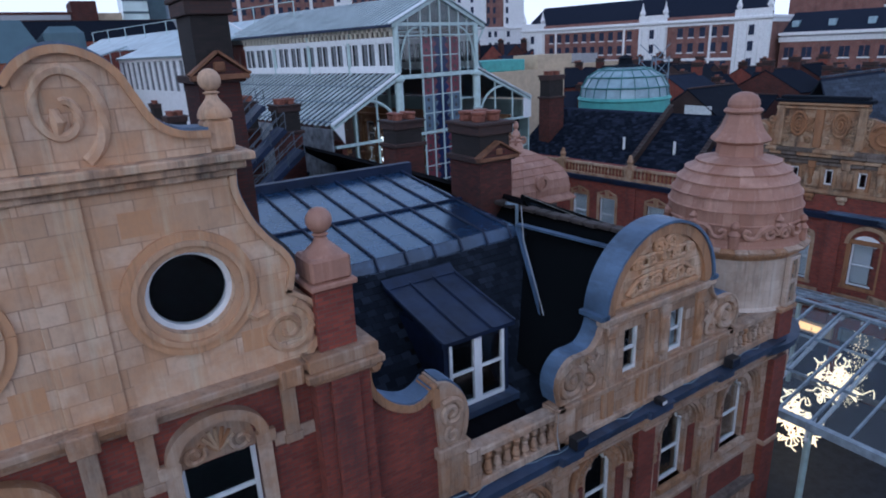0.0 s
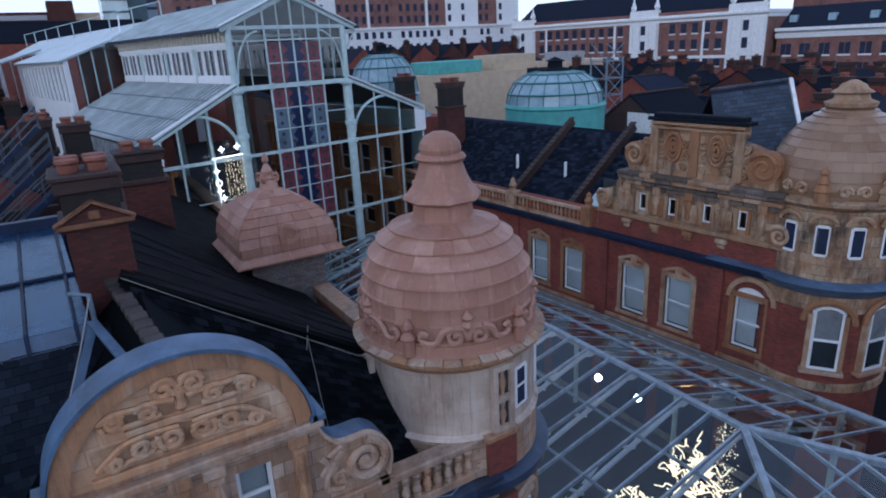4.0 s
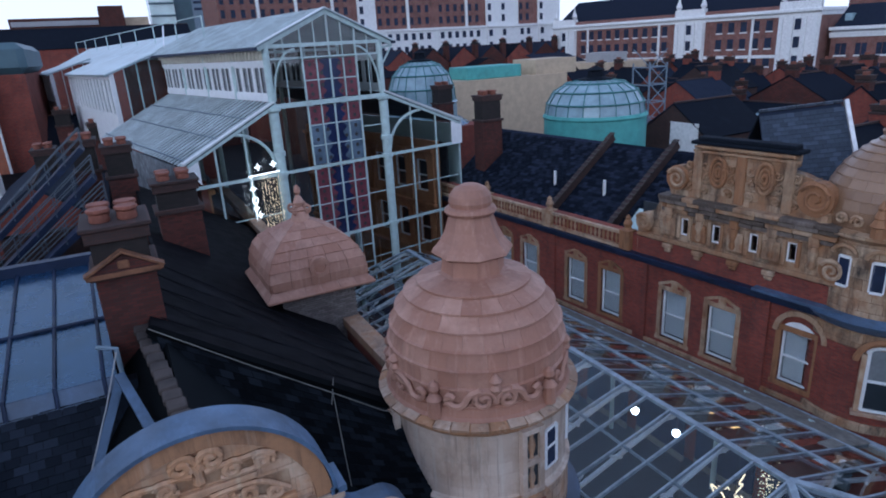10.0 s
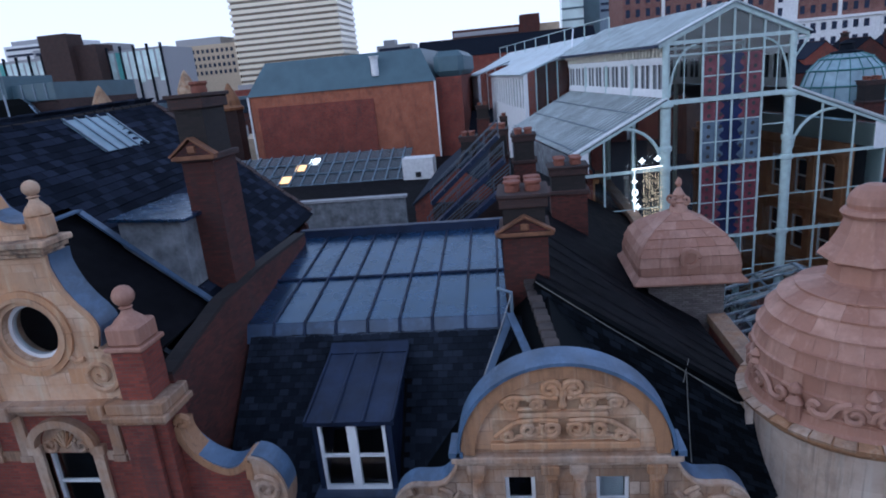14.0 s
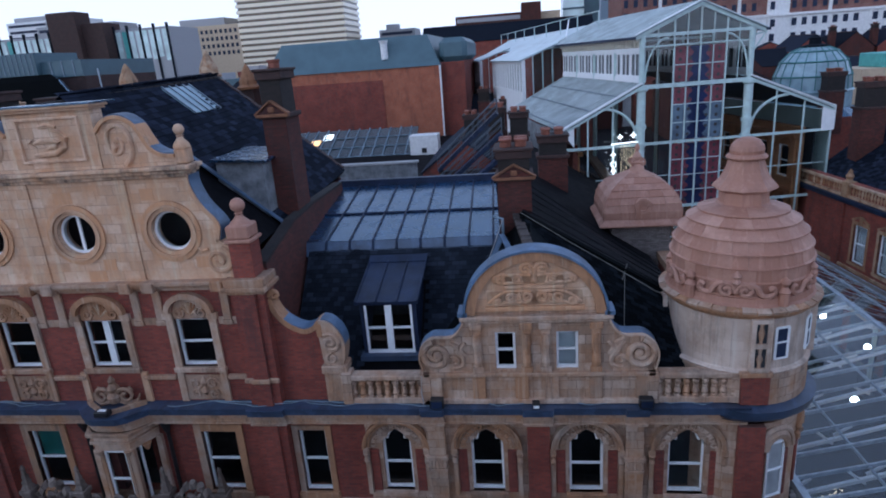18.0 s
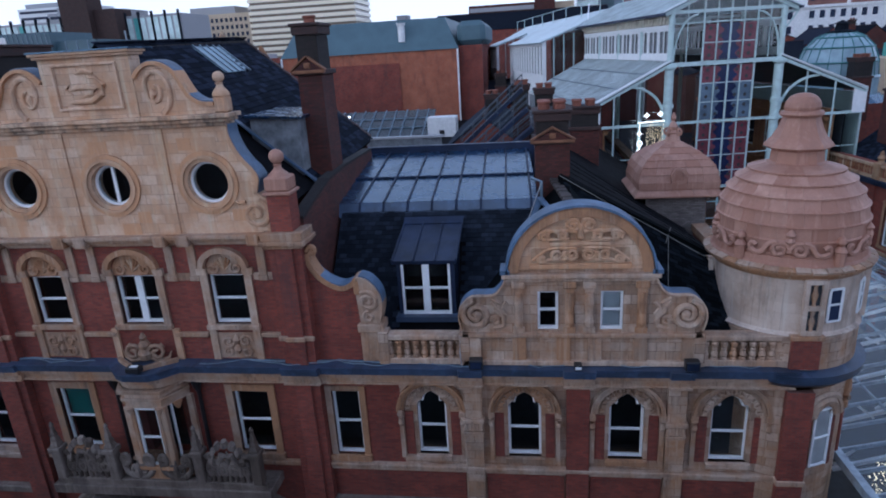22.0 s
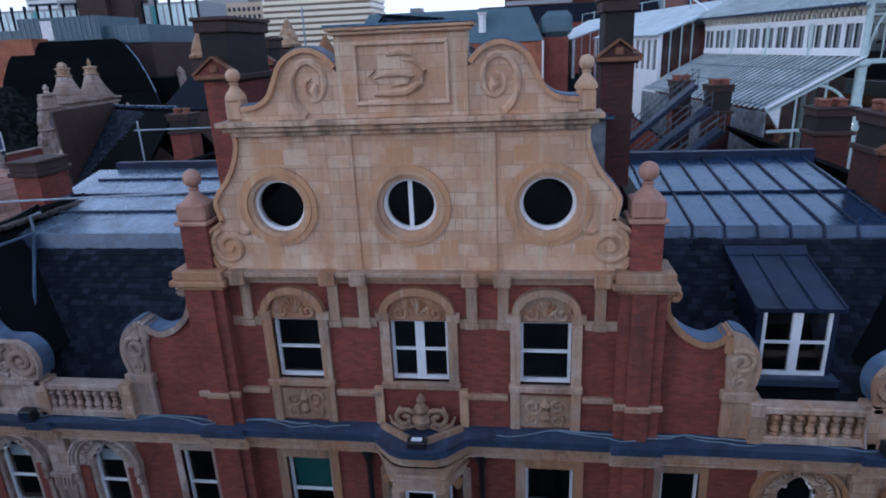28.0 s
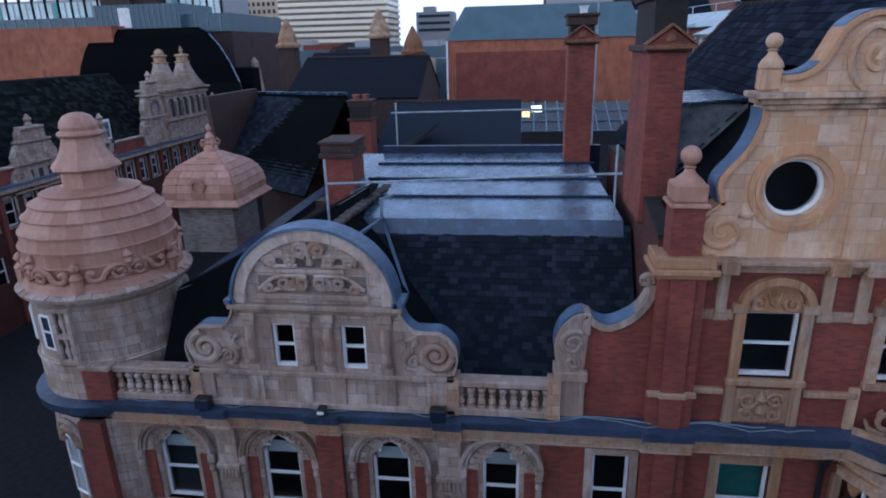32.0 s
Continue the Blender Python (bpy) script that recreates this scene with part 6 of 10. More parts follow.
# ---- chimneys ----
def chimney(x, y, w, d, z0, z1, pots=4, brick="brick_black", pediment=True, group="roof chimneys", upper=None, long_y=False, shaft="brick_deep"):
    ch = thing("chimney_stack", "sooty brick chimney stack with a moulded cap and clay pots", "chimney", (x, y, z0), group)
    zs = z1 - (upper or (z1 - z0) * 0.35)
    part("shaft", box(B(), x - w / 2, x + w / 2, y - d / 2, y + d / 2, z0, zs, 0.01), shaft, ch, "sooty red brick shaft")
    part("upper_shaft", box(B(), x - w / 2 + 0.05, x + w / 2 - 0.05, y - d / 2 + 0.05, y + d / 2 - 0.05, zs, z1, 0.01), brick, ch, "soot-blackened upper shaft")
    cp = B()
    box(cp, x - w / 2 - 0.1, x + w / 2 + 0.1, y - d / 2 - 0.1, y + d / 2 + 0.1, zs - 0.12, zs + 0.04, 0.02)
    part("collar", cp, "brick_dark", ch, "projecting brick collar")
    cp = B()
    box(cp, x - w / 2 - 0.04, x + w / 2 + 0.04, y - d / 2 - 0.04, y + d / 2 + 0.04, z1 - 0.3, z1 - 0.02, 0.02)
    box(cp, x - w / 2 - 0.1, x + w / 2 + 0.1, y - d / 2 - 0.1, y + d / 2 + 0.1, z1 - 0.02, z1 + 0.08, 0.02)
    part("cap", cp, "brick_dark", ch, "projecting chimney cap")
    if pediment:
        pd = B()
        plate(pd, [(x - w / 2 - 0.12, zs + 0.03), (x + w / 2 + 0.12, zs + 0.03), (x, zs + 0.42)], [], y - d / 2 - 0.16, y - d / 2 + 0.06)
        pdm = part("pediment", pd, shaft, ch, "small brick pediment")
        for e in (-1, 1):
            part("raking_coping", beam(B(), (x + e * (w / 2 + 0.18), y - d / 2 - 0.1, zs + 0.05), (x, y - d / 2 - 0.1, zs + 0.5), 0.28, 0.05), "pediment_clay", pdm)
        part("coping_foot", box(B(), x - w / 2 - 0.16, x + w / 2 + 0.16, y - d / 2 - 0.2, y - d / 2, zs - 0.06, zs + 0.05, 0.015), "pediment_clay", pdm)
        part("boss", box(B(), x - 0.12, x + 0.12, y - d / 2 - 0.2, y - d / 2 - 0.1, zs + 0.1, zs + 0.3, 0.03), "pediment_clay", pdm)
    for k in range(pots):
        if long_y:
            px, py = x, y - d / 2 + (k + 0.5) * d / pots
        else:
            px, py = x + ((k % 2) - 0.5) * w * 0.45, y + ((k // 2) - (pots // 2 - 1) / 2) * d / max(pots // 2, 1) * 0.8
        p = B()
        lathe(p, [(0.2, z1 + 0.08), (0.22, z1 + 0.12), (0.2, z1 + 0.26), (0.25, z1 + 0.32), (0.24, z1 + 0.38)], px, py, 10)
        part("chimney_pot", p, "pot", ch, smooth=True)
    return ch


chimney(5.1, 4.95, 0.86, 1.35, 14.4, 20.3, 1, upper=1.5)
chimney(-5.4, 3.7, 0.85, 2.6, 14.4, 20.2, 0, upper=1.4, shaft="brick")
chimney(-6.9, 9.2, 0.9, 1.1, 14.5, 19.8, 0, upper=0.8, shaft="brick")
chimney(13.4, 6.4, 1.25, 1.6, 13.5, 16.9, 4, upper=1.0)
chimney(-14.9, 6.6, 1.0, 1.5, 13.3, 16.0, 0, upper=0.35, pediment=False, shaft="brick")


# ---- square turrets on the street sides ----
def square_turret(s):
    cx, cy, up = (18.8, 11.0, 0.32) if s > 0 else (-22.5, 12.0, 0.2)
    w = 1.75
    part("turret_base", box(B(), cx - 1.25, cx + 1.25, cy - 1.25, cy + 1.25, 10.5, 12.5 + up), "brick_grey", house, "rough grey brick turret base")
    part("turret_cap", box(B(), cx - w - 0.08, cx + w + 0.08, cy - w - 0.08, cy + w + 0.08, 12.45 + up, 12.56 + up, 0.03), "terra", house, "square terracotta eaves slab")
    prof = [(1.8, 12.56), (1.6, 12.78), (1.62, 13.08), (1.58, 13.4), (1.46, 13.7), (1.27, 13.97), (0.98, 14.2), (0.62, 14.4), (0.3, 14.6)]
    prof = [(r, z + up) for r, z in prof]
    sh = part("square_dome", lathe(B(), [((r - 0.04) * math.sqrt(2), z) for r, z in prof], cx, cy, 4, math.pi / 4), "terra", house, "four-sided tiled terracotta dome")
    for (r0, z0), (r1, z1) in zip(prof, prof[1:]):
        n = max(1, round(2 * r0 / 0.62))
        for q in range(4):
            a = q * math.pi / 2
            d, tt, c0 = Vector((math.cos(a), math.sin(a), 0)), Vector((-math.sin(a), math.cos(a), 0)), Vector((cx, cy, 0))
            for k in range(n):
                f0, f1, g = -1 + 2 * k / n, -1 + 2 * (k + 1) / n, 0.006
                lift = 0.04 if z0 > 12.9 + up else 0.01
                p = [c0 + d * (r0 + lift) + tt * (r0 * f0 + g) + Vector((0, 0, z0)), c0 + d * (r0 + lift) + tt * (r0 * f1 - g) + Vector((0, 0, z0)), c0 + d * r1 + tt * (r1 * f1 - g) + Vector((0, 0, z1)), c0 + d * r1 + tt * (r1 * f0 + g) + Vector((0, 0, z1))]
                part("roof_tile", quad_slab(B(), *p, 0.05), "terra", sh)
    fn = B()
    lathe(fn, [(r, z + up + 0.1) for r, z in ((0.34, 14.4), (0.3, 14.66), (0.2, 14.8), (0.26, 14.86), (0.14, 14.95), (0.2, 15.1), (0.12, 15.25), (0.06, 15.35), (0.12, 15.45), (0.1, 15.58), (0.02, 15.7))], cx, cy, 10)
    for k in range(4):
        a = k * math.pi / 2 + math.pi / 4
        rod(fn, [(cx + r * math.cos(a), cy + r * math.sin(a), z + up) for r, z in spiral(0.28, 15.0, 0.16, 0.04, 4.7, 1.2, 14)], 0.05, 5)
    part("finial", fn, "terra", house, "scrolled terracotta finial", smooth=True)
    oc = B()
    y, zc = cy - 1.6, 13.35 + up
    ribbon(oc, circle(cx, zc, 0.2, 20) + [circle(cx, zc, 0.2, 20)[0]], -0.14, y - 0.12, y + 0.25)
    plate(oc, circle(cx, zc, 0.2, 20), [], y - 0.04, y + 0.2)
    part("round_boss", oc, "terra", house, "round terracotta boss")


square_turret(1)
square_turret(-1)

# gable blocks, each a stone of its own
STONE = finish("stone_block", box(B(), 0.003, 0.997, 0, 1, 0.006, 0.994), "buff_block")
rng = random.Random(11)
wall_ob = next(o for o in house.children if o.name.startswith("gable_wall"))
for r in range(9):
    z0, z1 = 14.36 + r * 0.36, 14.36 + (r + 1) * 0.36
    x = -5.0 - rng.random() * 0.3
    while x < 5:
        w = rng.choice((0.42, 0.6, 0.78, 0.6))
        a, b = x, x + w
        x += w
        if z1 > 17.55 or not all(inside(outline, q, z) for q in (a - 0.02, b + 0.02) for z in (z0, z1)):
            continue
        if any(math.hypot(min(max(c, a), b) - c, min(max(15.9, z0), z1) - 15.9) < 0.95 for c in OCULI):
            continue
        if any(abs(q) > 1.18 and abs(q) < 2.02 for q in (a, b, (a + b) / 2)):
            continue
        ob = new("stone_block", STONE)
        ob.parent = wall_ob
        ob.matrix_basis = Matrix.Translation((a, -0.1 - rng.uniform(0.006, 0.012), z0)) @ Matrix.Diagonal((b - a, 0.05, z1 - z0, 1))


# ---- ground and streets ----
gr = B()
quad_slab(gr, (-1500, -800, 0), (1500, -800, 0), (1500, 2500, 0), (-1500, 2500, 0), 0.5)
single("ground", gr, "asphalt", "dark asphalt ground of the city streets", "ground", kind="structure")
single("pavement", cube(22.1, 35.7, -8, 60, 0.004, 0.12), "paving", "grey paved floor of the covered street", "pavement", kind="structure")


def window_x(parent, y0, y1, z0, z1, x, out=-1, blind=True, head=True, stone="ochre_plain", arched=False):
    """A white sash in a wall along y; out is the side that it faces."""
    f = 0.09
    bm = B()
    xa, xb = sorted((x, x - out * 0.1))
    for a in ((y0, y1, z0, z0 + f), (y0, y1, z1 - f, z1), (y0, y0 + f, z0 + f, z1 - f), (y1 - f, y1, z0 + f, z1 - f), (y0 + f, y1 - f, (z0 + z1) / 2 - 0.04, (z0 + z1) / 2 + 0.04)):
        box(bm, xa, xb, *a)
    w = part("sash_window", bm, "white", parent, "white sash window with a pale blind")
    part("pane", cube(*sorted((x - out * 0.05, x - out * 0.06)), y0 + f * 0.7, y1 - f * 0.7, z0 + f * 0.7, z1 - f * 0.7), "glass", w)
    part("blind", cube(*sorted((x - out * 0.14, x - out * 0.15)), y0 + f, y1 - f, z0 + (0.05 if blind else 0.8) * (z1 - z0), z1 - f), "white", w, "pale roller blind")
    sr = B()
    xa, xb = sorted((x + out * 0.16, x - out * 0.1))
    box(sr, xa, xb, y0 - 0.22, y0, z0 - 0.05, z1 + 0.05)
    box(sr, xa, xb, y1, y1 + 0.22, z0 - 0.05, z1 + 0.05)
    box(sr, xa, xb, y0 - 0.3, y1 + 0.3, z0 - 0.22, z0, 0.02)
    box(sr, xa, xb, y0 - 0.22, y1 + 0.22, z1, z1 + 0.25, 0.02)
    if head:
        ym = (y0 + y1) / 2
        box(sr, xa + out * 0.04, xb, ym - 0.18, ym + 0.18, z1 + 0.05, z1 + 0.62, 0.04)
        for e in (-1, 1):
            beam(sr, (x + out * 0.14, ym + e * (y1 - y0) * 0.62, z1 + 0.28), (x + out * 0.14, ym + e * 0.15, z1 + 0.55), 0.2, 0.12)
    part("surround", sr, stone, w, "ochre stone surround")
    return w


def hole_wall_x(x0, x1, ya, yb, za, zb, holes):
    """A wall along y with rectangular openings (y0, y1, z0, z1)."""
    bm = plate(B(), rect(ya, yb, za, zb), [rect(*h) for h in holes], x0, x1)
    for v in bm.verts:
        v.co = Vector((v.co.y, v.co.x, v.co.z))
    return bm


def yz_plate(bm, pts, x0, x1, holes=()):
    k = len(bm.verts)
    plate(bm, pts, list(holes), x0, x1)
    for v in list(bm.verts)[k:]:
        v.co = Vector((v.co.y, v.co.x, v.co.z))
    return bm


# ---- the building across the covered street ----
OX = 36.0
opp = thing("opposite_building", "red brick building with ochre stone gable and round corner turret", "building", (OX, 10, 0))
WIN = [(15.25, 16.55), (12.75, 14.05), (8.85, 10.2), (6.4, 7.75), (21.5, 22.8), (19.1, 20.4)]
holes = [(a, b, 6.1, 8.55) for a, b in WIN] + [(3.1, 4.4, 6.3, 8.9)]
part("street_wall", hole_wall_x(OX, OX + 0.4, 2.6, 30, 0, 11.0, holes), "brick", opp, "red brick street wall")
for a, b in WIN:
    window_x(opp, a, b, 6.1, 8.55, OX + 0.15)
window_x(opp, 3.1, 4.4, 6.3, 8.6, OX + 0.1, head=False)
part("arched_light", yz_plate(B(), [(3.1, 8.6), (4.4, 8.6)] + [(3.75 + 0.65 * math.cos(t), 8.6 + 0.5 * math.sin(t)) for t in np.linspace(0, math.pi, 11)][1:-1], OX - 0.03, OX + 0.06), "white", opp, "white arched window head")
ar = B()
for k in range(16):
    t0, t1 = math.pi * k / 16, math.pi * (k + 1) / 16
    beam(ar, (OX - 0.08, 3.65 + 0.95 * math.cos(t0), 8.6 + 0.95 * math.sin(t0)), (OX - 0.08, 3.65 + 0.95 * math.cos(t1), 8.6 + 0.95 * math.sin(t1)), 0.2, 0.26, up=(1, 0, 0))
part("arch_moulding", ar, "ochre_plain", opp, "ochre stone arch over a window")
for y in (11.4, 17.8, 5.3, 24.2):
    part("pilaster", cube(OX - 0.14, OX, y - 0.35, y + 0.35, 0, 9.9), "brick", opp)
cn = B()
box(cn, OX - 0.4, OX + 0.4, 2.4, 30, 9.92, 10.08)
box(cn, OX - 0.22, OX + 0.4, 2.4, 30, 9.7, 9.92)
part("cornice", cn, "lead_dark", opp, "blackened stone cornice")
part("lead_ledge", cube(OX - 0.5, OX, 2.2, 5.6, 10.09, 10.2), "lead_blue", opp, "blue lead on the cornice")
part("sill_band", cube(OX - 0.12, OX, 2.4, 30, 5.55, 5.73), "ochre_plain", opp, "stone sill band")
part("gutter", cube(OX - 0.55, OX - 0.02, 1.6, 30, 5.12, 5.32), "lead_blue", opp, "lead-lined street gutter")
pr = B()
box(pr, OX - 0.2, OX + 0.25, 12.2, 30, 10.08, 10.24)
box(pr, OX - 0.2, OX + 0.25, 12.2, 30, 10.82, 10.98)
rail = part("balustrade", pr, "ochre_plain", opp, "ochre stone balustrade")
for k in range(60):
    y = 12.5 + k * 0.29
    if not any(abs(y - q) < 0.35 for q in (12.4, 18.0, 23.8)):
        part("baluster", lathe(B(), [(0.06, 10.24), (0.05, 10.3), (0.1, 10.5), (0.05, 10.72), (0.07, 10.82)], OX, y, 7), "ochre_plain", rail)
for y in (12.4, 18.0, 23.8):
    ps = B()
    box(ps, OX - 0.28, OX + 0.32, y - 0.32, y + 0.32, 10.08, 11.08, 0.02)
    lathe(ps, [(0.26, 11.08), (0.16, 11.2), (0.24, 11.4), (0.12, 11.62), (0.14, 11.7), (0.02, 11.85)], OX, y, 10)
    part("balustrade_post", ps, "ochre_plain", opp, "stone post with an urn finial")


att = [(2.4, 10.08), (11.75, 10.08), (11.75, 11.3), (11.4, 11.6), (11.3, 12.1), (10.8, 12.45), (10.5, 13.0), (2.4, 13.0)]
slots = [rect(y - 0.2, y + 0.2, 11.5, 12.3) for y in (9.2, 7.65, 5.97, 4.42)]
part("attic_wall", yz_plate(B(), att, OX - 0.05, OX + 0.35, slots), "ochre", opp, "ochre stone attic wall")
part("brick_course", cube(OX - 0.09, OX - 0.05, 2.4, 11.7, 10.1, 10.95), "brick", opp)
part("attic_string", box(B(), OX - 0.2, OX, 2.4, 11.7, 11.02, 11.22, 0.03), "ochre_plain", opp, "stained stone string course of the attic")
for y in (9.2, 7.65, 5.97, 4.42):
    w = B()
    for a in ((y - 0.2, y + 0.2, 11.5, 11.57), (y - 0.2, y + 0.2, 12.23, 12.3), (y - 0.2, y - 0.13, 11.57, 12.23), (y + 0.13, y + 0.2, 11.57, 12.23)):
        box(w, OX, OX + 0.08, *a)
    ww = part("slit_window", w, "white", opp)
    part("pane", cube(OX + 0.04, OX + 0.05, y - 0.15, y + 0.15, 11.55, 12.25), "glass", ww)
    part("corbel", box(box(B(), OX - 0.28, OX, y + 0.5, y + 1.0, 10.75, 10.98, 0.05), OX - 0.2, OX, y + 0.58, y + 0.92, 10.55, 10.75, 0.05), "ochre_plain", opp)
    part("carved_panel", box(B(), OX - 0.18, OX - 0.04, y + 0.42, y + 1.12, 11.35, 12.2, 0.06), "ochre_plain", opp, "projecting carved stone between the slits")
    for e in (-1, 1):
        part("slit_jamb", box(B(), OX - 0.12, OX - 0.04, *sorted((y + e * 0.2, y + e * 0.36)), 11.35, 12.4, 0.02), "ochre_plain", opp)
# blue-black sheets give these windows their inner darkness
part("inner_wall", cube(OX + 1.1, OX + 1.2, 2.6, 30, 0, 10.2), "dark", opp)
part("inner_wall", cube(OX + 0.6, OX + 0.7, 2.6, 12.0, 10.2, 12.5), "dark", opp)
rng = random.Random(31)
for z, d, y0, y1 in ((12.5, 0.16, 2.9, 10.4), (12.72, 0.26, 2.8, 10.3), (12.95, 0.38, 2.7, 10.4), (13.14, 0.46, 2.7, 10.4)):
    y = y0
    while y < y1 - 0.2:
        w = min(rng.uniform(0.55, 1.1), y1 - y)
        part("cornice_stone", box(B(), OX - d - rng.uniform(0, 0.04), OX + 0.35, y + 0.004, y + w - 0.004, z, z + 0.19, 0.03), "soot_stone" if rng.random() < 0.65 else "ochre_plain", opp)
        y += w
ped = [(3.3, 13.3), (10.0, 13.3), (10.15, 13.7), (10.1, 14.25), (9.8, 14.65), (9.4, 14.7), (9.05, 14.9), (8.8, 15.3), (8.8, 15.72), (4.65, 15.72), (4.65, 15.2), (4.85, 15.05), (4.4, 14.98), (3.85, 14.8), (3.3, 14.5), (3.15, 14.0)]
part("pediment", yz_plate(B(), ped, OX - 0.05, OX + 0.35), "ochre", opp, "shaped ochre stone pediment")
tp = B()
box(tp, OX - 0.25, OX + 0.45, 4.45, 9.05, 15.7, 15.85, 0.03)
box(tp, OX - 0.15, OX + 0.4, 4.7, 8.8, 15.85, 16.02, 0.03)
part("pediment_cap", tp, "slate", opp, "mossy cap of the pediment")
for yc, zc, r in ((9.6, 14.1, 0.5), (3.8, 14.15, 0.6)):
    vo = B()
    rod(vo, [(OX - 0.12, y, z) for y, z in spiral(yc, zc, r, 0.06, 0.8, 1.6, 34)], [0.13 - 0.07 * i / 34 for i in range(35)], 6)
    part("volute", vo, "ochre_plain", opp, "carved volute", smooth=True)
for yc in (7.75, 5.75):
    sh = B()
    for r, q in ((0.5, 0.09), (0.32, 0.07), (0.14, 0.08)):
        rod(sh, [(OX - 0.12, yc + r * 0.7 * math.cos(t), 14.6 + r * 1.2 * math.sin(t)) for t in np.linspace(0, math.tau, 21)], q, 6)
    part("shield", sh, "ochre_plain", opp, "carved oval shield", smooth=True)
for y in (8.7, 6.75, 4.8):
    part("pilaster", box(B(), OX - 0.18, OX - 0.04, y - 0.2, y + 0.2, 13.4, 15.5, 0.03), "ochre_plain", opp)
for y in (9.05, 8.3, 7.2, 6.3, 5.2, 4.5):
    cv = B()
    for k in range(3):
        rod(cv, [(OX - 0.1, y + (-1) ** k * a, z) for a, z in spiral(0.06, 13.75 + k * 0.52, 0.2, 0.04, 0.5 + k, 1.4, 16)], 0.05, 5)
    part("carved_leaf", cv, "ochre_plain", opp, "weathered carved leafwork", smooth=True)
for y0, y1, z in ((4.5, 8.95, 15.35), (4.6, 8.85, 15.55)):
    part("pediment_moulding", box(B(), OX - 0.16 - (z - 15.3) * 0.5, OX, y0, y1, z, z + 0.12, 0.02), "ochre_plain", opp)
# carved stubs, swelling volutes and stained blocks of the attic
for y in (10.0, 8.4, 6.8, 5.2, 3.6):
    sb = B()
    box(sb, OX - 0.22, OX - 0.05, y - 0.2, y + 0.2, 12.35, 12.95, 0.04)
    lathe(sb, [(0.1, 11.45), (0.17, 11.6), (0.12, 11.85), (0.2, 12.1), (0.14, 12.35)], OX - 0.12, y, 8)
    part("carved_stub", sb, "ochre_plain", opp, "carved stub pilaster of the attic", smooth=True)
for yc, zc, r in ((3.75, 14.15, 0.66), (9.65, 14.1, 0.52), (11.3, 11.75, 0.46), (2.85, 11.6, 0.46)):
    vo = yz_plate(B(), [(yc + r * math.cos(q), zc + r * math.sin(q)) for q in np.linspace(0, math.tau, 20, False)], OX - 0.22, OX + 0.3)
    part("volute_drum", vo, "ochre_plain", opp, "swelling stone volute")
    part("volute", rod(B(), [(OX - 0.24, y, z) for y, z in spiral(yc, zc, r * 0.92, 0.06, 0.5, 1.7, 34)], [0.1 - 0.05 * i / 34 for i in range(35)], 6), "ochre_plain", opp, "carved volute", smooth=True)
# round corner turret
part("turret_band", lathe(B(), [(2.5, 8.95), (2.56, 9.0), (2.56, 9.55), (2.5, 9.6)], 38.2, 1.95, 36), "ochre", opp, "ochre stone band under the turret ledge")
part("turret_band", lathe(B(), [(2.5, 5.6), (2.6, 5.65), (2.6, 5.95), (2.5, 6.0)], 38.2, 1.95, 36), "ochre", opp, "ochre stone sill band of the turret")
QX, QY = 38.2, 1.95
part("turret_shaft", lathe(B(), [(2.5, 0), (2.5, 9.7)], QX, QY, 36), "brick", opp, "round red brick corner turret")
part("turret_ledge", lathe(B(), [(2.5, 9.6), (2.85, 9.9), (2.95, 10.05), (2.5, 10.2)], QX, QY, 36), "lead_blue", opp, "lead-covered turret ledge", smooth=True)
part("turret_drum", lathe(B(), [(2.48, 10.1), (2.48, 12.9), (2.6, 13.0), (2.75, 13.1), (2.75, 13.25), (2.5, 13.3)], QX, QY, 36), "ochre", opp, "ochre stone drum of the turret")
for k, deg in enumerate((168.5, 194.5, 220.3, 246, 272, 298)):
    a = math.radians(deg)
    d, t = Vector((math.cos(a), math.sin(a), 0)), Vector((-math.sin(a), math.cos(a), 0))
    c0 = Vector((QX, QY, 0)) + d * 2.46
    for z0, z1, hw in ((11.2, 12.3, 0.19),):
        w = B()
        for e in (-1, 1):
            beam(w, c0 + t * e * hw + Vector((0, 0, z0)), c0 + t * e * hw + Vector((0, 0, z1)), 0.08, 0.1)
        for z in (z0, z1):
            beam(w, c0 - t * hw + Vector((0, 0, z)), c0 + t * hw + Vector((0, 0, z)), 0.14, 0.1)
        ww = part("turret_window", w, "white", opp)
        part("pane", beam(B(), c0 + d * 0.03 + Vector((0, 0, z0)), c0 + d * 0.03 + Vector((0, 0, z1)), 0.04, 2 * hw, up=t), "lead_dark", ww, "dark glass")
        hd = B()
        rod(hd, [c0 + d * 0.1 + t * 0.42 * math.cos(q) + Vector((0, 0, 12.4 + 0.32 * math.sin(q))) for q in np.linspace(0, math.pi, 9)], 0.09, 6)
        part("arch_moulding", hd, "ochre_plain", opp)
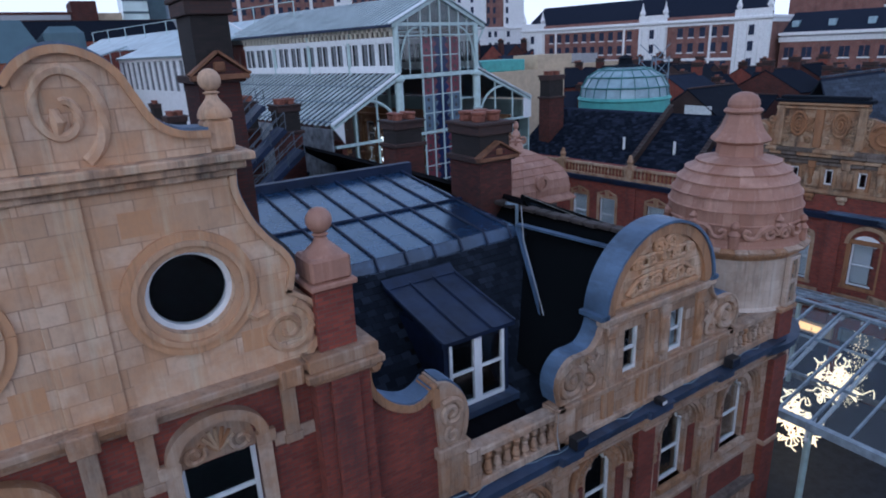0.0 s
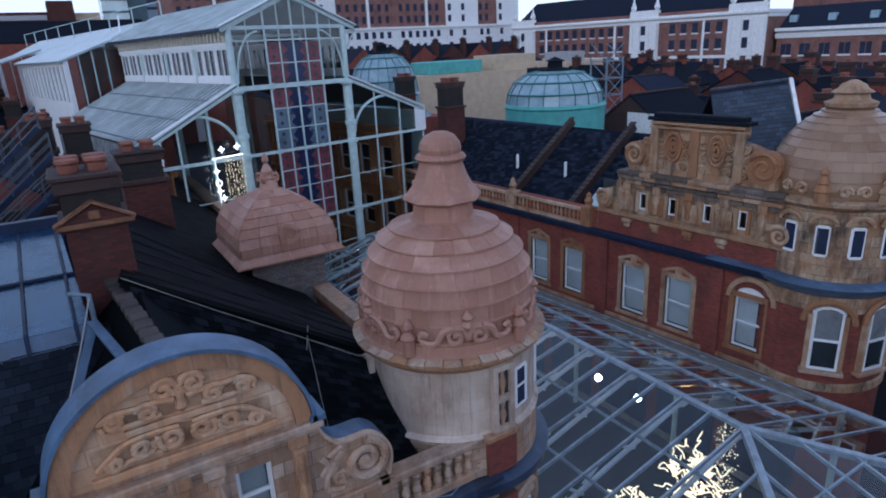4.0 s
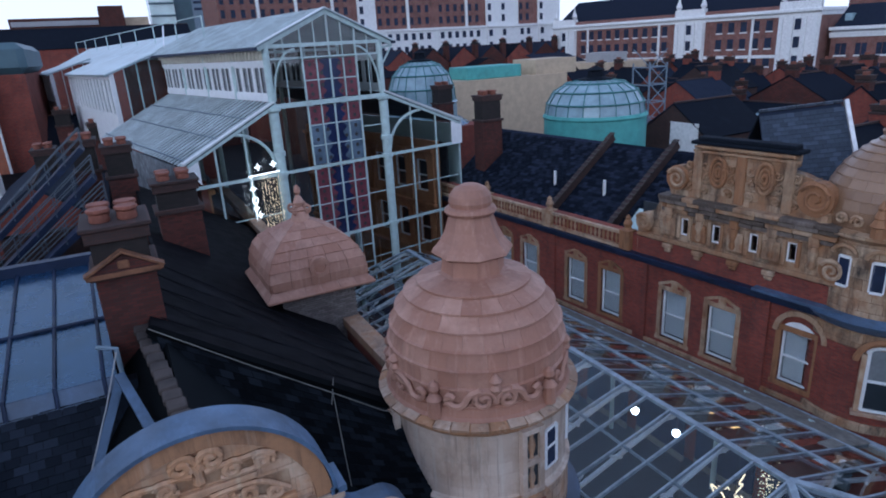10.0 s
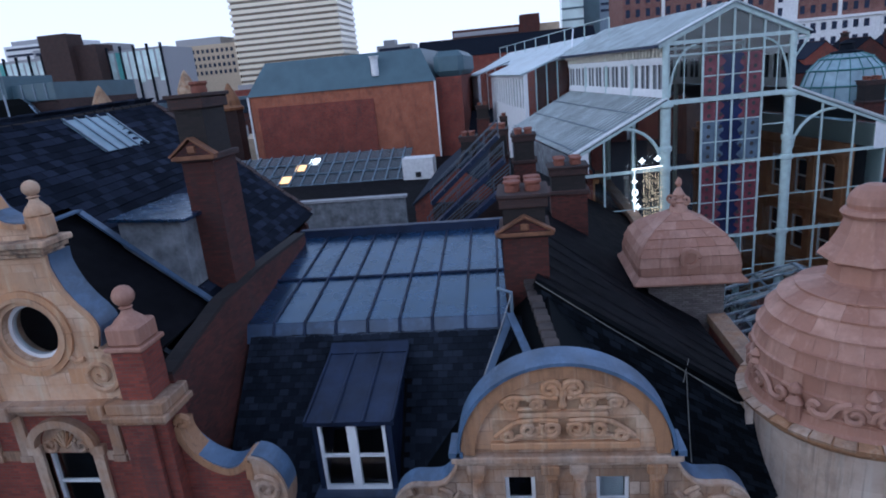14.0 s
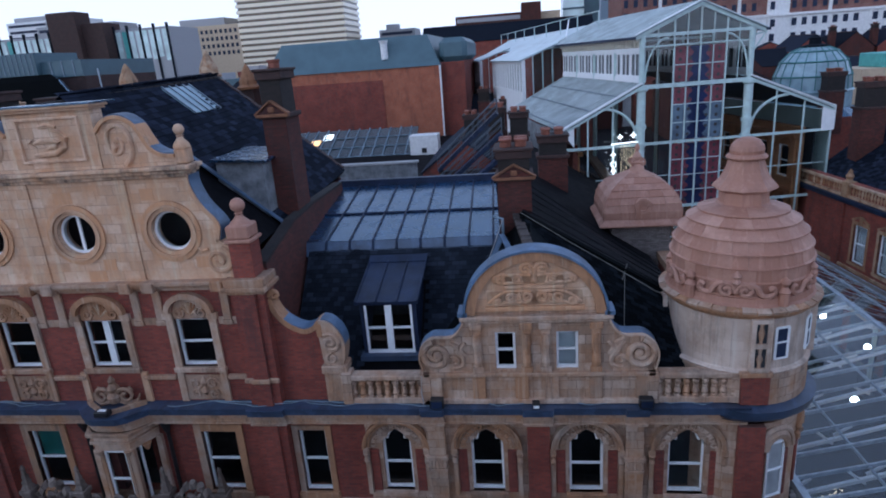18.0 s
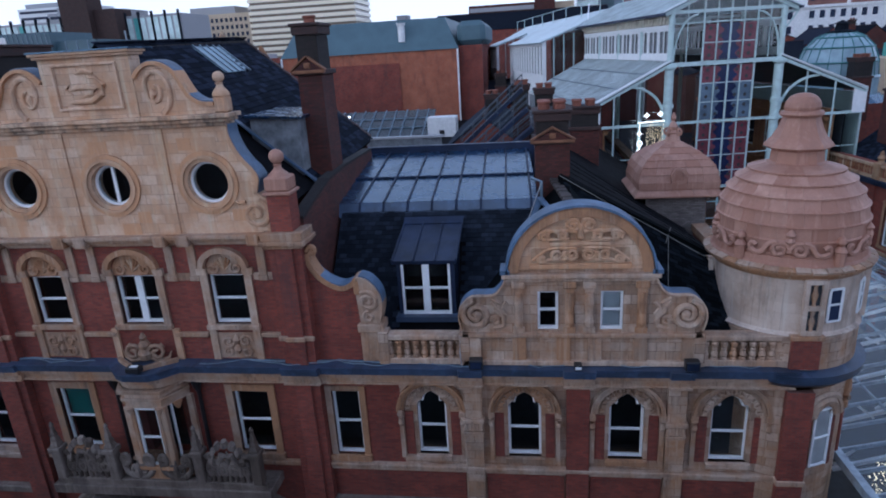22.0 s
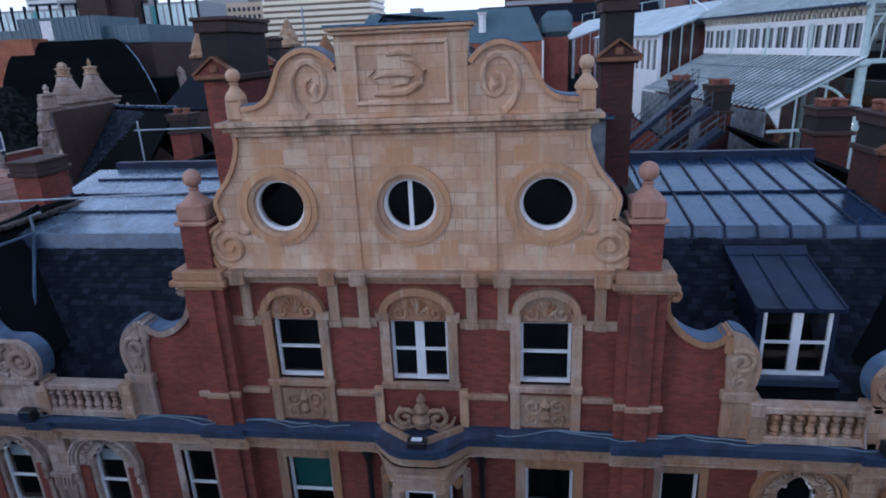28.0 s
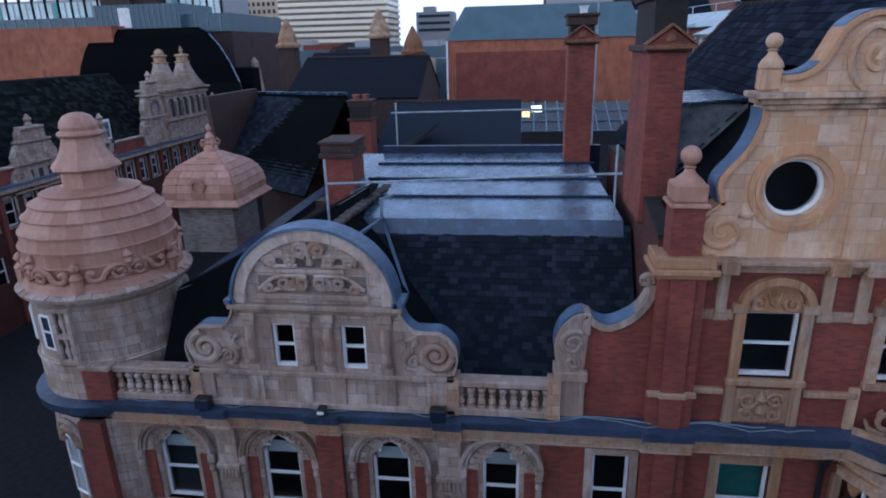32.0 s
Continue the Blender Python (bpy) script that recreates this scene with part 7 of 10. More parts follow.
for deg in (208.5, 251.5, 294):
    a = math.radians(deg)
    d, t = Vector((math.cos(a), math.sin(a), 0)), Vector((-math.sin(a), math.cos(a), 0))
    c1 = Vector((QX, QY, 0)) + d * 2.53
    w = B()
    for e in (-1, 1):
        beam(w, c1 + t * e * 0.46 + Vector((0, 0, 6.6)), c1 + t * e * 0.46 + Vector((0, 0, 9.05)), 0.1, 0.16)
    for z in (6.65, 7.85):
        beam(w, c1 - t * 0.46 + Vector((0, 0, z)), c1 + t * 0.46 + Vector((0, 0, z)), 0.16, 0.11)
    rod(w, [c1 + t * q + Vector((0, 0, 9.2 - 0.7 * q * q)) for q in (-0.46, -0.23, 0, 0.23, 0.46)], 0.07, 6)
    ww = part("turret_window", w, "white", opp, "tall white sash in the turret's curve")
    part("pane", beam(B(), c1 + d * 0.02 + Vector((0, 0, 6.6)), c1 + d * 0.02 + Vector((0, 0, 9.08)), 0.04, 0.9, up=t), "dark_pane", ww, "dark glass")
    part("blind", beam(B(), c1 + d * 0.045 + Vector((0, 0, 7.9)), c1 + d * 0.045 + Vector((0, 0, 9.1)), 0.01, 0.8, up=t), "curtain_grey", ww, "grey blind drawn half down")
    part("arch_moulding", rod(B(), [c1 + d * 0.1 + t * 0.86 * math.cos(q) + Vector((0, 0, 8.65 + 0.8 * math.sin(q))) for q in np.linspace(0, math.pi, 15)], 0.12, 6), "ochre_plain", opp, "ochre stone arch")
    for e in (-1, 1):
        part("jamb_stone", beam(B(), c1 - d * 0.02 + t * e * 0.6 + Vector((0, 0, 6.5)), c1 - d * 0.02 + t * e * 0.6 + Vector((0, 0, 8.9)), 0.2, 0.16, up=t), "ochre_plain", opp)
    part("sill", beam(B(), c1 - t * 0.75 + Vector((0, 0, 6.48)), c1 + t * 0.75 + Vector((0, 0, 6.48)), 0.34, 0.14), "grey_plain", opp)
m = Mat("glazed_ochre", 0.32)
info = m.t.nodes.new("ShaderNodeObjectInfo")
cc = m.mix(m.math("ADD", m.math("MULTIPLY", m.ramp(m.noise(1.2, 5), 0.3, 0.7), 0.4), m.math("MULTIPLY", info.outputs["Random"], 0.6)), (0.20, 0.11, 0.058), (0.34, 0.215, 0.135))
m.colour(m.mix(m.math("MULTIPLY", m.ramp(m.noise(3, 6, 0.7, (1, 1, 0.3)), 0.5, 0.8), 0.5), cc, (0.16, 0.09, 0.05))).bump(m.noise(8, 4), 0.15, 0.01)
M["glazed"] = m.m
prof = [(2.45, 13.3), (2.5, 13.6), (2.4, 14.3), (2.12, 15.0), (1.7, 15.6), (1.2, 16.05), (0.75, 16.35), (0.7, 16.45)]
od = part("dome", lathe(B(), [(q - 0.08, z) for q, z in prof], QX, QY, 36), "glazed", opp, "glazed ochre dome of close-set blocks", smooth=True)
rows = smooth_line(prof[:-1], 2)
for i, ((r0, z0), (r1, z1)) in enumerate(zip(rows, rows[1:])):
    n = max(10, int(r0 * 10.5))
    me = finish("dome_block", wedge(r0, z0, r1, z1, math.tau / n, 0.004, 0.1), "glazed", None, True)
    for k in range(n):
        ob = new("dome_block", me)
        ob.parent = od
        ob.matrix_basis = Matrix.Translation(-ROOTS[od]) @ pose(QX, QY, 0, 0, 0, (k + 0.5 * (i % 2)) * 360 / n)
part("dome_crown", lathe(B(), [(0.85, 16.4), (0.9, 16.55), (0.62, 16.65), (0.55, 16.85), (0.72, 16.92), (0.5, 17.05), (0.4, 17.2), (0.1, 17.35)], QX, QY, 14), "ochre_plain", opp, "moulded crown of the dome", smooth=True)
for k in range(8):
    a = math.radians(10 + k * 45)
    sp = B()
    x, y = QX + 2.62 * math.cos(a), QY + 2.62 * math.sin(a)
    lathe(sp, [(0.26, 13.25), (0.24, 13.6), (0.3, 13.65), (0.18, 13.9), (0.22, 13.95), (0.12, 14.2), (0.14, 14.3), (0.02, 14.55)], x, y, 8)
    part("pinnacle", sp, "ochre_plain", opp, "small stepped stone pinnacle")
    sw = B()
    for e in (-1, 1):
        rod(sw, [(QX + 2.56 * math.cos(a + math.pi / 8 + e * q / 2.56), QY + 2.56 * math.sin(a + math.pi / 8 + e * q / 2.56), z) for q, z in spiral(0.3, 13.65, 0.22, 0.05, 3.4, -1.3, 18)], 0.07, 5)
    part("cresting", sw, "ochre_plain", opp, "scrolled cresting at the dome's foot", smooth=True)
# roofs behind the parapet
for y0, y1 in ((12.0, 14.2), (14.4, 18.8), (19.0, 30)):
    rf = part("slate_roof", quad_slab(B(), (OX + 0.8, y0, 10.2), (OX + 0.8, y1, 10.2), (OX + 6, y1, 14.0), (OX + 6, y0, 14.0), 0.15), "slate_blue", opp, "dark slate roof between party walls")
    slates(rf, (OX + 0.8, y0, 10.2), (0, 1, 0), (5.2, 0, 3.8), y1 - y0, 6.3, None, sw=0.36, ex=0.22, mat="slate_blue", seed=int(y0))
part("back_roof", quad_slab(B(), (OX + 6, 2, 14.0), (OX + 6, 30, 14.0), (OX + 12, 30, 10.0), (OX + 12, 2, 10.0), 0.15), "slate", opp, "dark back slope")
for y in (14.3, 18.9):
    pw = B()
    beam(pw, (OX + 0.5, y, 10.35), (OX + 6.1, y, 14.35), 0.24, 0.5)
    pw = part("party_wall", pw, "brick_dark", opp, "raised party wall with stepped coping")
    for k in range(20):
        t0, t1 = k / 20, (k + 0.9) / 20
        part("coping_tile", beam(B(), (OX + 0.5 + 5.6 * t0, y, 10.64 + 4.0 * t0), (OX + 0.5 + 5.6 * t1, y, 10.64 + 4.0 * t1 - 0.05), 0.36, 0.07), "ridge_clay", pw)
part("roof_light", quad_slab(B(), (OX + 1.2, 12.4, 10.65), (OX + 1.2, 13.6, 10.65), (OX + 2.3, 13.6, 11.5), (OX + 2.3, 12.4, 11.5), 0.1), "pale_steel", opp, "small pale roof light")
for y in (16.5, 20.5):
    part("vent_pipe", rod(B(), [(OX + 2.8, y, 11.6), (OX + 2.8, y, 12.5)], 0.09, 8), "white", opp, "white soil vent pipe")

OPP_TURN = Matrix.Translation((36, 5, 0)) @ Matrix.Rotation(radians(5.5), 4, "Z") @ Matrix.Translation((-36, -5, 0))
opp.matrix_world = OPP_TURN @ Matrix.Translation(ROOTS[opp])

# small house with a steep blue roof behind the gable, set askew
st = thing("steep_roofed_house", "small house with a steep blue slate roof and a pale verge", "building", (40.5, 7.5, 0))
RA, RB = Vector((39.1, 8.6, 16.65)), Vector((41.5, 6.4, 17.0))
along = (RB - RA).normalized()
fall = Vector((-0.6, -0.68, -0.95)).normalized()
bl = part("slope", quad_slab(B(), RA + fall * 6, RB + fall * 6, RB, RA, 0.12), "slate_blue", st, "steep blue slate slope")
slates(bl, tuple(RA + fall * 6 + Vector((0, 0, 0.03))), tuple(along), tuple(-fall), (RB - RA).length, 5.9, None, sw=0.3, ex=0.22, mat="slate_sky", seed=77)
part("back_slope", quad_slab(B(), RB, RA, RA + Vector((3.4, 3.8, -4.2)), RB + Vector((3.4, 3.8, -4.2)), 0.12), "slate", st)
part("verge_board", beam(B(), RB + along * 0.1 + fall * 5, RB + along * 0.1 + Vector((0, 0, 0.1)), 0.16, 0.14), "white_stone", st, "pale verge of the steep roof")
part("gable_wall", quad_slab(B(), RB + along * 0.02, RB + along * 0.02 + fall * 5, RB + along * 0.02 + Vector((0.1, 0.1, -9)), RB + along * 0.02 + Vector((3.2, 3.6, -4.2)), 0.1), "brick_dark", st)
for k in range(9):
    a, b = RA.lerp(RB, k / 9), RA.lerp(RB, (k + 0.92) / 9)
    part("ridge_tile", beam(B(), a + Vector((0, 0, 0.08)), b + Vector((0, 0, 0.08)), 0.22, 0.1), "slate_sky", st)

# ---- glass canopy over the street ----
can = thing("street_canopy", "glazed pitched canopy on steel trusses over the street", "canopy", (29, 10, 0))
RX, RZ, ELX, ELZ, ERX, ERZ, YE = 29.2, 7.6, 22.35, 5.95, 35.4, 5.55, -0.6
CLX, CLY, CRX, CRY = 23.0, -8.0, 36.6, -8.0


def eave(e, y):
    """Where the eaves stand at y: the far side follows the turned wall."""
    return ELX if e < 0 else 35.4 - 0.096 * (y - 5)


ridge = B()
beam(ridge, (RX, YE, RZ), (RX, 25.8, RZ), 0.22, 0.14)
part("ridge_beam", ridge, "canopy_steel", can, "blue-grey steel ridge")
for e, ex, ez, cx, cyy in ((-1, ELX, ELZ, CLX, CLY), (1, ERX, ERZ, CRX, CRY)):
    part("eaves_beam", beam(B(), (eave(e, YE), YE, ez), (eave(e, 25.8), 25.8, ez), 0.25, 0.3), "canopy_steel", can)
    part("eaves_beam", beam(B(), (eave(e, YE), YE, ez), (cx, cyy, 5.5), 0.25, 0.3), "canopy_steel", can)
    part("hip_beam", beam(B(), (RX, YE, RZ), (cx, cyy, 5.5), 0.22, 0.2), "canopy_steel", can)
    n = 24
    for k in range(n + 1):
        y = YE + (25.8 - YE) * k / n
        ex = eave(e, y)
        part("rafter", beam(B(), (RX, y, RZ), (ex, y, ez), 0.07, 0.14), "canopy_steel", can)
        if k < n:
            y1 = YE + (25.8 - YE) * (k + 1) / n
            pn = part("pane", quad_slab(B(), (RX, y + 0.04, RZ + 0.06), (RX, y1 - 0.04, RZ + 0.06), (eave(e, y1), y1 - 0.04, ez + 0.06), (ex, y + 0.04, ez + 0.06), 0.01), "street_glass", can)
            pn.visible_shadow = False
        if k % 2 == 0:
            tr = B()
            beam(tr, (RX, y, RZ - 0.15), (ex, y, ez - 0.7), 0.12, 0.12)
            for j in range(6):
                t = (j + 0.5) / 6
                x0, x1 = RX + (ex - RX) * t, RX + (ex - RX) * (t + (0.5 if j % 2 else -0.5) / 6)
                beam(tr, (x0, y, RZ + (ez - RZ) * t - 0.08), (x1, y, RZ - 0.15 + (ez - 0.55 - RZ) * t), 0.08, 0.08)
            part("truss", tr, "white", can, "lattice steel truss")
    ex = eave(e, YE)
    for t in (0.33, 0.66):
        part("purlin", beam(B(), (RX + (ex - RX) * t, YE - 0.5, RZ + (ez - RZ) * t - 0.04), (RX + (eave(e, 25.8) - RX) * t, 25.8, RZ + (ez - RZ) * t - 0.04), 0.06, 0.1), "canopy_steel", can)
    # triangular side of the hip
    for k in range(1, 6):
        t = k / 6
        a = Vector((RX, YE, RZ)).lerp(Vector((cx, cyy, 5.5)), t)
        b = Vector((ex, YE, ez)).lerp(Vector((cx, cyy, 5.5)), t)
        part("rafter", beam(B(), a, b, 0.07, 0.12), "canopy_steel", can)
    tri = B()
    vs = [tri.verts.new(p) for p in ((RX, YE, RZ + 0.06), (ex, YE, ez + 0.06), (cx, cyy, 5.56))]
    tri.faces.new(vs)
    exd = bmesh.ops.extrude_face_region(tri, geom=list(tri.faces))
    bmesh.ops.translate(tri, verts=[v for v in exd["geom"] if isinstance(v, bmesh.types.BMVert)], vec=(0, 0, -0.01))
    part("pane", tri, "street_glass", can).visible_shadow = False
tri = B()
vs = [tri.verts.new(p) for p in ((RX, YE, RZ + 0.06), (CLX, CLY, 5.56), (CRX, CRY, 5.56))]
tri.faces.new(vs)
exd = bmesh.ops.extrude_face_region(tri, geom=list(tri.faces))
bmesh.ops.translate(tri, verts=[v for v in exd["geom"] if isinstance(v, bmesh.types.BMVert)], vec=(0, 0, -0.01))
part("pane", tri, "street_glass", can).visible_shadow = False
for k in range(1, 13):
    x = CLX + (CRX - CLX) * k / 13
    t = (x - CLX) / (RX - CLX) if x < RX else (CRX - x) / (CRX - RX)
    part("rafter", beam(B(), (x, CLY, 5.5), (x, CLY + (YE - CLY) * t, 5.5 + (RZ - 5.5) * t), 0.07, 0.12), "canopy_steel", can)
for z, t in ((6.2, 0.33), (6.9, 0.66)):
    part("purlin", beam(B(), (CLX + (RX - CLX) * t, CLY + (YE - CLY) * t, z), (CRX + (RX - CRX) * t, CLY + (YE - CLY) * t, z), 0.06, 0.1), "canopy_steel", can)
part("eaves_beam", beam(B(), (CLX, CLY, 5.5), (CRX, CRY, 5.5), 0.3, 0.35), "canopy_steel", can)
# glazing grid and boarded strip on the far slope, near the gutter
for t in (0.4, 0.78):
    za = RZ + (ERZ - RZ) * t + 0.1
    part("glazing_bar", beam(B(), (RX + (eave(1, YE) - RX) * t, YE, za), (RX + (eave(1, 25.8) - RX) * t, 25.8, za), 0.09, 0.08), "canopy_steel", can)
for k in range(26):
    y = 0.4 + k * 0.98
    a, b = (RX + (eave(1, y) - RX) * t for t in (0.78, 1.0))
    za, zb = (RZ + (ERZ - RZ) * t + 0.14 for t in (0.78, 1.0))
    part("board", quad_slab(B(), (a, y + 0.02, za), (a, y + 0.95, za), (b, y + 0.95, zb), (b, y + 0.02, zb), 0.04), "timber", can)
    if k % 3 == 0:
        part("panel", quad_slab(B(), (a - 1.1, y + 0.1, za + 0.26), (a - 1.1, y + 0.55, za + 0.26), (a - 0.15, y + 0.55, za + 0.06), (a - 0.15, y + 0.1, za + 0.06), 0.03), "timber", can)
for k in range(24):
    y0, y1 = YE + 26.4 * k / 24 + 0.08, YE + 26.4 * (k + 1) / 24 - 0.08
    a, b = (RX + (eave(1, y0) - RX) * t for t in (0.06, 0.76))
    za, zb = (RZ + (ERZ - RZ) * t - 0.2 for t in (0.06, 0.76))
    part("lining_panel", quad_slab(B(), (a, y0, za), (a, y1, za), (b, y1, zb), (b, y0, zb), 0.02), "lining", can, "brown lining panel under the glass")
for k in range(8):
    y = 2 + k * 2.6
    part("bracket", beam(B(), (eave(1, y) + 0.25, y, 5.35), (eave(1, y) - 0.75, y + 0.2, 5.95), 0.12, 0.12), "pale_steel", can)
for y in (-0.6, 6, 12, 18, 25):
    for x in (22.6, eave(1, y) - 0.4):
        part("column", rod(B(), [(x, y, 0.1), (x, y, 5.6)], 0.12, 10), "pale_steel", can, "slender iron column")


# shop fronts and lamps under the canopy
for x, e in ((22.15, 1), (35.85, -1)):
    for k in range(7):
        y = 1 + k * 3.5
        x = x if e > 0 else 35.9 - 0.096 * (y + 3.2 - 5)
        sf = thing("shop_front", "dark glazed shop front with a pale fascia", "shop front", (x, y, 0.12), "shop fronts along the street")
        part("glazing", cube(*sorted((x, x + e * 0.08)), y, y + 3.1, 0.5, 3.2), "lead_dark", sf)
        part("fascia", cube(*sorted((x, x + e * 0.22)), y - 0.1, y + 3.2, 3.2, 3.9), "cream" if k % 2 else "blue_steel", sf)
        if k % 3 == 1:
            part("lit_sign", box(B(), *sorted((x + e * 0.22, x + e * 0.3)), y + 0.4, y + 2.4, 3.35, 3.75, 0.02), "warm", sf, "glowing orange sign")
        part("stall_riser", cube(*sorted((x, x + e * 0.12)), y, y + 3.1, 0.12, 0.5), "timber", sf)
for x, y, z in ((30.8, 7.0, 5.0), (31.8, 5.65, 4.3), (30.6, 17.6, 4.4), (31.0, 13.7, 4.4), (24.5, 6.85, 4.4), (28.1, 9.0, 4.2)):
    lp = thing("pendant_lamp", "bright white globe lamp hanging in the street", "lamp", (x, y, z), "street lamps")
    part("globe", lathe(B(), [(0.02, z + 0.06)] + [(0.16 * math.sin(t), z + 0.22 - 0.16 * math.cos(t)) for t in np.linspace(0.3, 2.9, 8)], x, y, 12), "globe", lp)
    part("stem", rod(B(), [(x, y, z + 0.4), (x, y, 6.2)], 0.02, 5), "black", lp)
rng = random.Random(5)
for x, y, z, n in ((28.0, 2.2, 2.4, 44), (30.8, 2.1, 3.5, 38)):
    ch = thing("light_sculpture", "tangled warm-white neon light sculpture hanging in the street", "light", (x, y, z), "hanging light sculptures")
    for k in range(n):
        px, py, pz = x + rng.uniform(-0.7, 0.7), y + rng.uniform(-0.7, 0.7), z + rng.uniform(-0.9, 0.9)
        pts = [(px, py, pz)]
        for j in range(5):
            px, py, pz = px + rng.uniform(-0.35, 0.35), py + rng.uniform(-0.35, 0.35), pz + rng.uniform(-0.35, 0.4)
            pts.append((px, py, pz))
        part("light_tube", rod(B(), smooth_line(pts, 3), 0.03, 5), "bulb", ch)
    part("cable", rod(B(), [(x, y, z + 0.9), (x, y, 7.0)], 0.015, 4), "black", ch)
for x, y in ((24.0, 1.8), (32.4, 1.8)):
    fl = thing("fairy_lights", "hanging strings of tiny white fairy lights", "light", (x, y, 5.6), "hanging fairy lights")
    dots = B()
    for j in range(220):
        px, py, pz = x + rng.gauss(0, 0.22), y + rng.gauss(0, 0.22), 5.5 - rng.random() * 4
        box(dots, px - 0.015, px + 0.015, py - 0.015, py + 0.015, pz, pz + 0.03)
    tagged(part("light_dots", dots, "bulb", fl), "tiny bulbs", kind="stuff")
    part("wire", rod(B(), [(x, y, 1.5), (x, y, 5.6)], 0.01, 4), "black", fl)


# ---- the great glasshouse ----
# built square to the axes, then turned about the foot of its west front column
TURN, PIVOT = radians(10.3), Vector((21.8, 26.0, 0.0))


def turned(ob):
    """Turns a thing with the glasshouse."""
    m = Matrix.Translation(PIVOT) @ Matrix.Rotation(TURN, 4, "Z") @ Matrix.Translation(-PIVOT) @ Matrix.Translation(ROOTS[ob])
    ob.matrix_world = m
    return ob


gh = thing("glasshouse", "tall pale steel glasshouse with a stained glass front", "glasshouse", (25.3, 26, 0))
GY, L0, L1, EZ, AX, AZ = 26.0, 21.8, 29.1, 20.7, 25.55, 22.45
FW, FWZ, FE, FEZ, YB, BOT = 16.5, 15.05, 35.1, 15.2, 45.8, 5.2
for x in (L0, L1):
    part("column", rod(rod(B(), [(x, GY, 0.1), (x, GY, 17.4)], 0.29, 14), [(x, GY, 17.4), (x, GY, EZ)], 0.19, 12), "pale_steel", gh, "round pale green steel column", smooth=True)
    for z in (9.25, 13.75, 14.9):
        part("collar", lathe(B(), [(0.3, z - 0.16), (0.37, z - 0.12), (0.37, z + 0.12), (0.3, z + 0.16)], x, GY, 14), "pale_steel", gh)
    part("column_head", lathe(B(), [(0.2, 17.1), (0.42, 17.3), (0.42, 17.45), (0.2, 17.6)], x, GY, 14), "pale_steel", gh)
for z, x0, x1, w in ((17.5, L0, L1, 0.26), (13.75, FW + 0.1, FE - 0.1, 0.17), (9.25, FW + 0.1, FE - 0.1, 0.17), (BOT, FW, FE, 0.2), (EZ, L0 - 0.3, L1 + 0.3, 0.2), (20.02, L0, L1, 0.09)):
    part("front_beam", beam(B(), (x0, GY, z), (x1, GY, z), w, w), "pale_steel", gh)
for x0, z0, x1, z1 in ((L0 - 0.5, EZ - 0.1, AX, AZ), (L1 + 0.9, EZ - 0.16, AX, AZ), (L0, 17.6, FW - 0.1, FWZ - 0.1), (L1, 17.6, FE + 0.1, FEZ - 0.05)):
    part("front_rafter", beam(B(), (x0, GY - 0.08, z0), (x1, GY - 0.08, z1), 0.2, 0.3), "pale_steel", gh)
    part("verge_cap", beam(B(), (x0, GY - 0.1, z0 + 0.19), (x1, GY - 0.1, z1 + 0.19), 0.34, 0.06), "white", gh)
GRID = [23.9, 24.78, 25.65, 26.52, 27.4]
for i, x in enumerate(GRID):
    top = EZ + (AZ - EZ) * (1 - abs(x - AX) / (L1 - AX)) - 0.05
    part("mullion", beam(B(), (x, GY - 0.03, BOT), (x, GY - 0.03, top), 0.1 if i in (0, 2, 4) else 0.06, 0.1), "pale_steel", gh)
for x in (22.85, 28.25):
    part("mullion", beam(B(), (x, GY, 17.6), (x, GY, EZ + 0.45), 0.05, 0.06), "pale_steel", gh)
for x, z in ((19.9, 16.55), (18.2, 15.75), (31.1, 16.65), (33.1, 15.9)):
    part("mullion", beam(B(), (x, GY, BOT), (x, GY, z), 0.09, 0.1), "pale_steel", gh)
ROWS = [(18.78, 19.9), (17.68, 18.74), (16.24, 17.3), (15.04, 16.2), (13.88, 15.0), (12.55, 13.6), (11.46, 12.51), (10.38, 11.42), (9.36, 10.34)]
for z in (18.76, 16.22, 15.02, 12.53, 11.44, 10.36, 8.2, 7.0):
    part("transom", beam(B(), (23.9, GY - 0.02, z), (27.4, GY - 0.02, z), 0.04, 0.06), "pale_steel", gh)
for z, xa, xb in ((11.5, FW + 0.2, 23.9), (11.5, 27.4, FE - 0.2), (7.2, FW + 0.2, 23.9), (7.2, 27.4, FE - 0.2), (15.75, 27.4, L1)):
    part("transom", beam(B(), (xa, GY, z), (xb, GY, z), 0.05, 0.06), "pale_steel", gh)
for s, x in ((-1, L0), (1, L1)):
    part("arched_brace", rod(B(), [(x + s * (0.3 + 2.5 * (1 - math.cos(q))), GY, 14.2 + 2.1 * math.sin(q)) for q in np.linspace(0, math.pi / 2, 11)], 0.09, 8), "pale_steel", gh, "curved steel brace", smooth=True)
    part("arched_brace", rod(B(), [(x - s * (0.2 + 1.5 * (1 - math.cos(q))), GY - 0.05, 17.8 + 2.7 * math.sin(q)) for q in np.linspace(0, math.pi / 2, 11)], 0.06, 8), "pale_steel", gh, "curved steel brace", smooth=True)
    if s > 0:
        part("eaves_bracket", rod(rod(B(), [(x + 0.2, GY, 19.4), (x + 0.9, GY, 20.4)], 0.06, 6), [(x + 0.15, GY, 20.3), (x + 0.95, GY, 20.45)], 0.06, 6), "pale_steel", gh, "small steel bracket at the eaves")
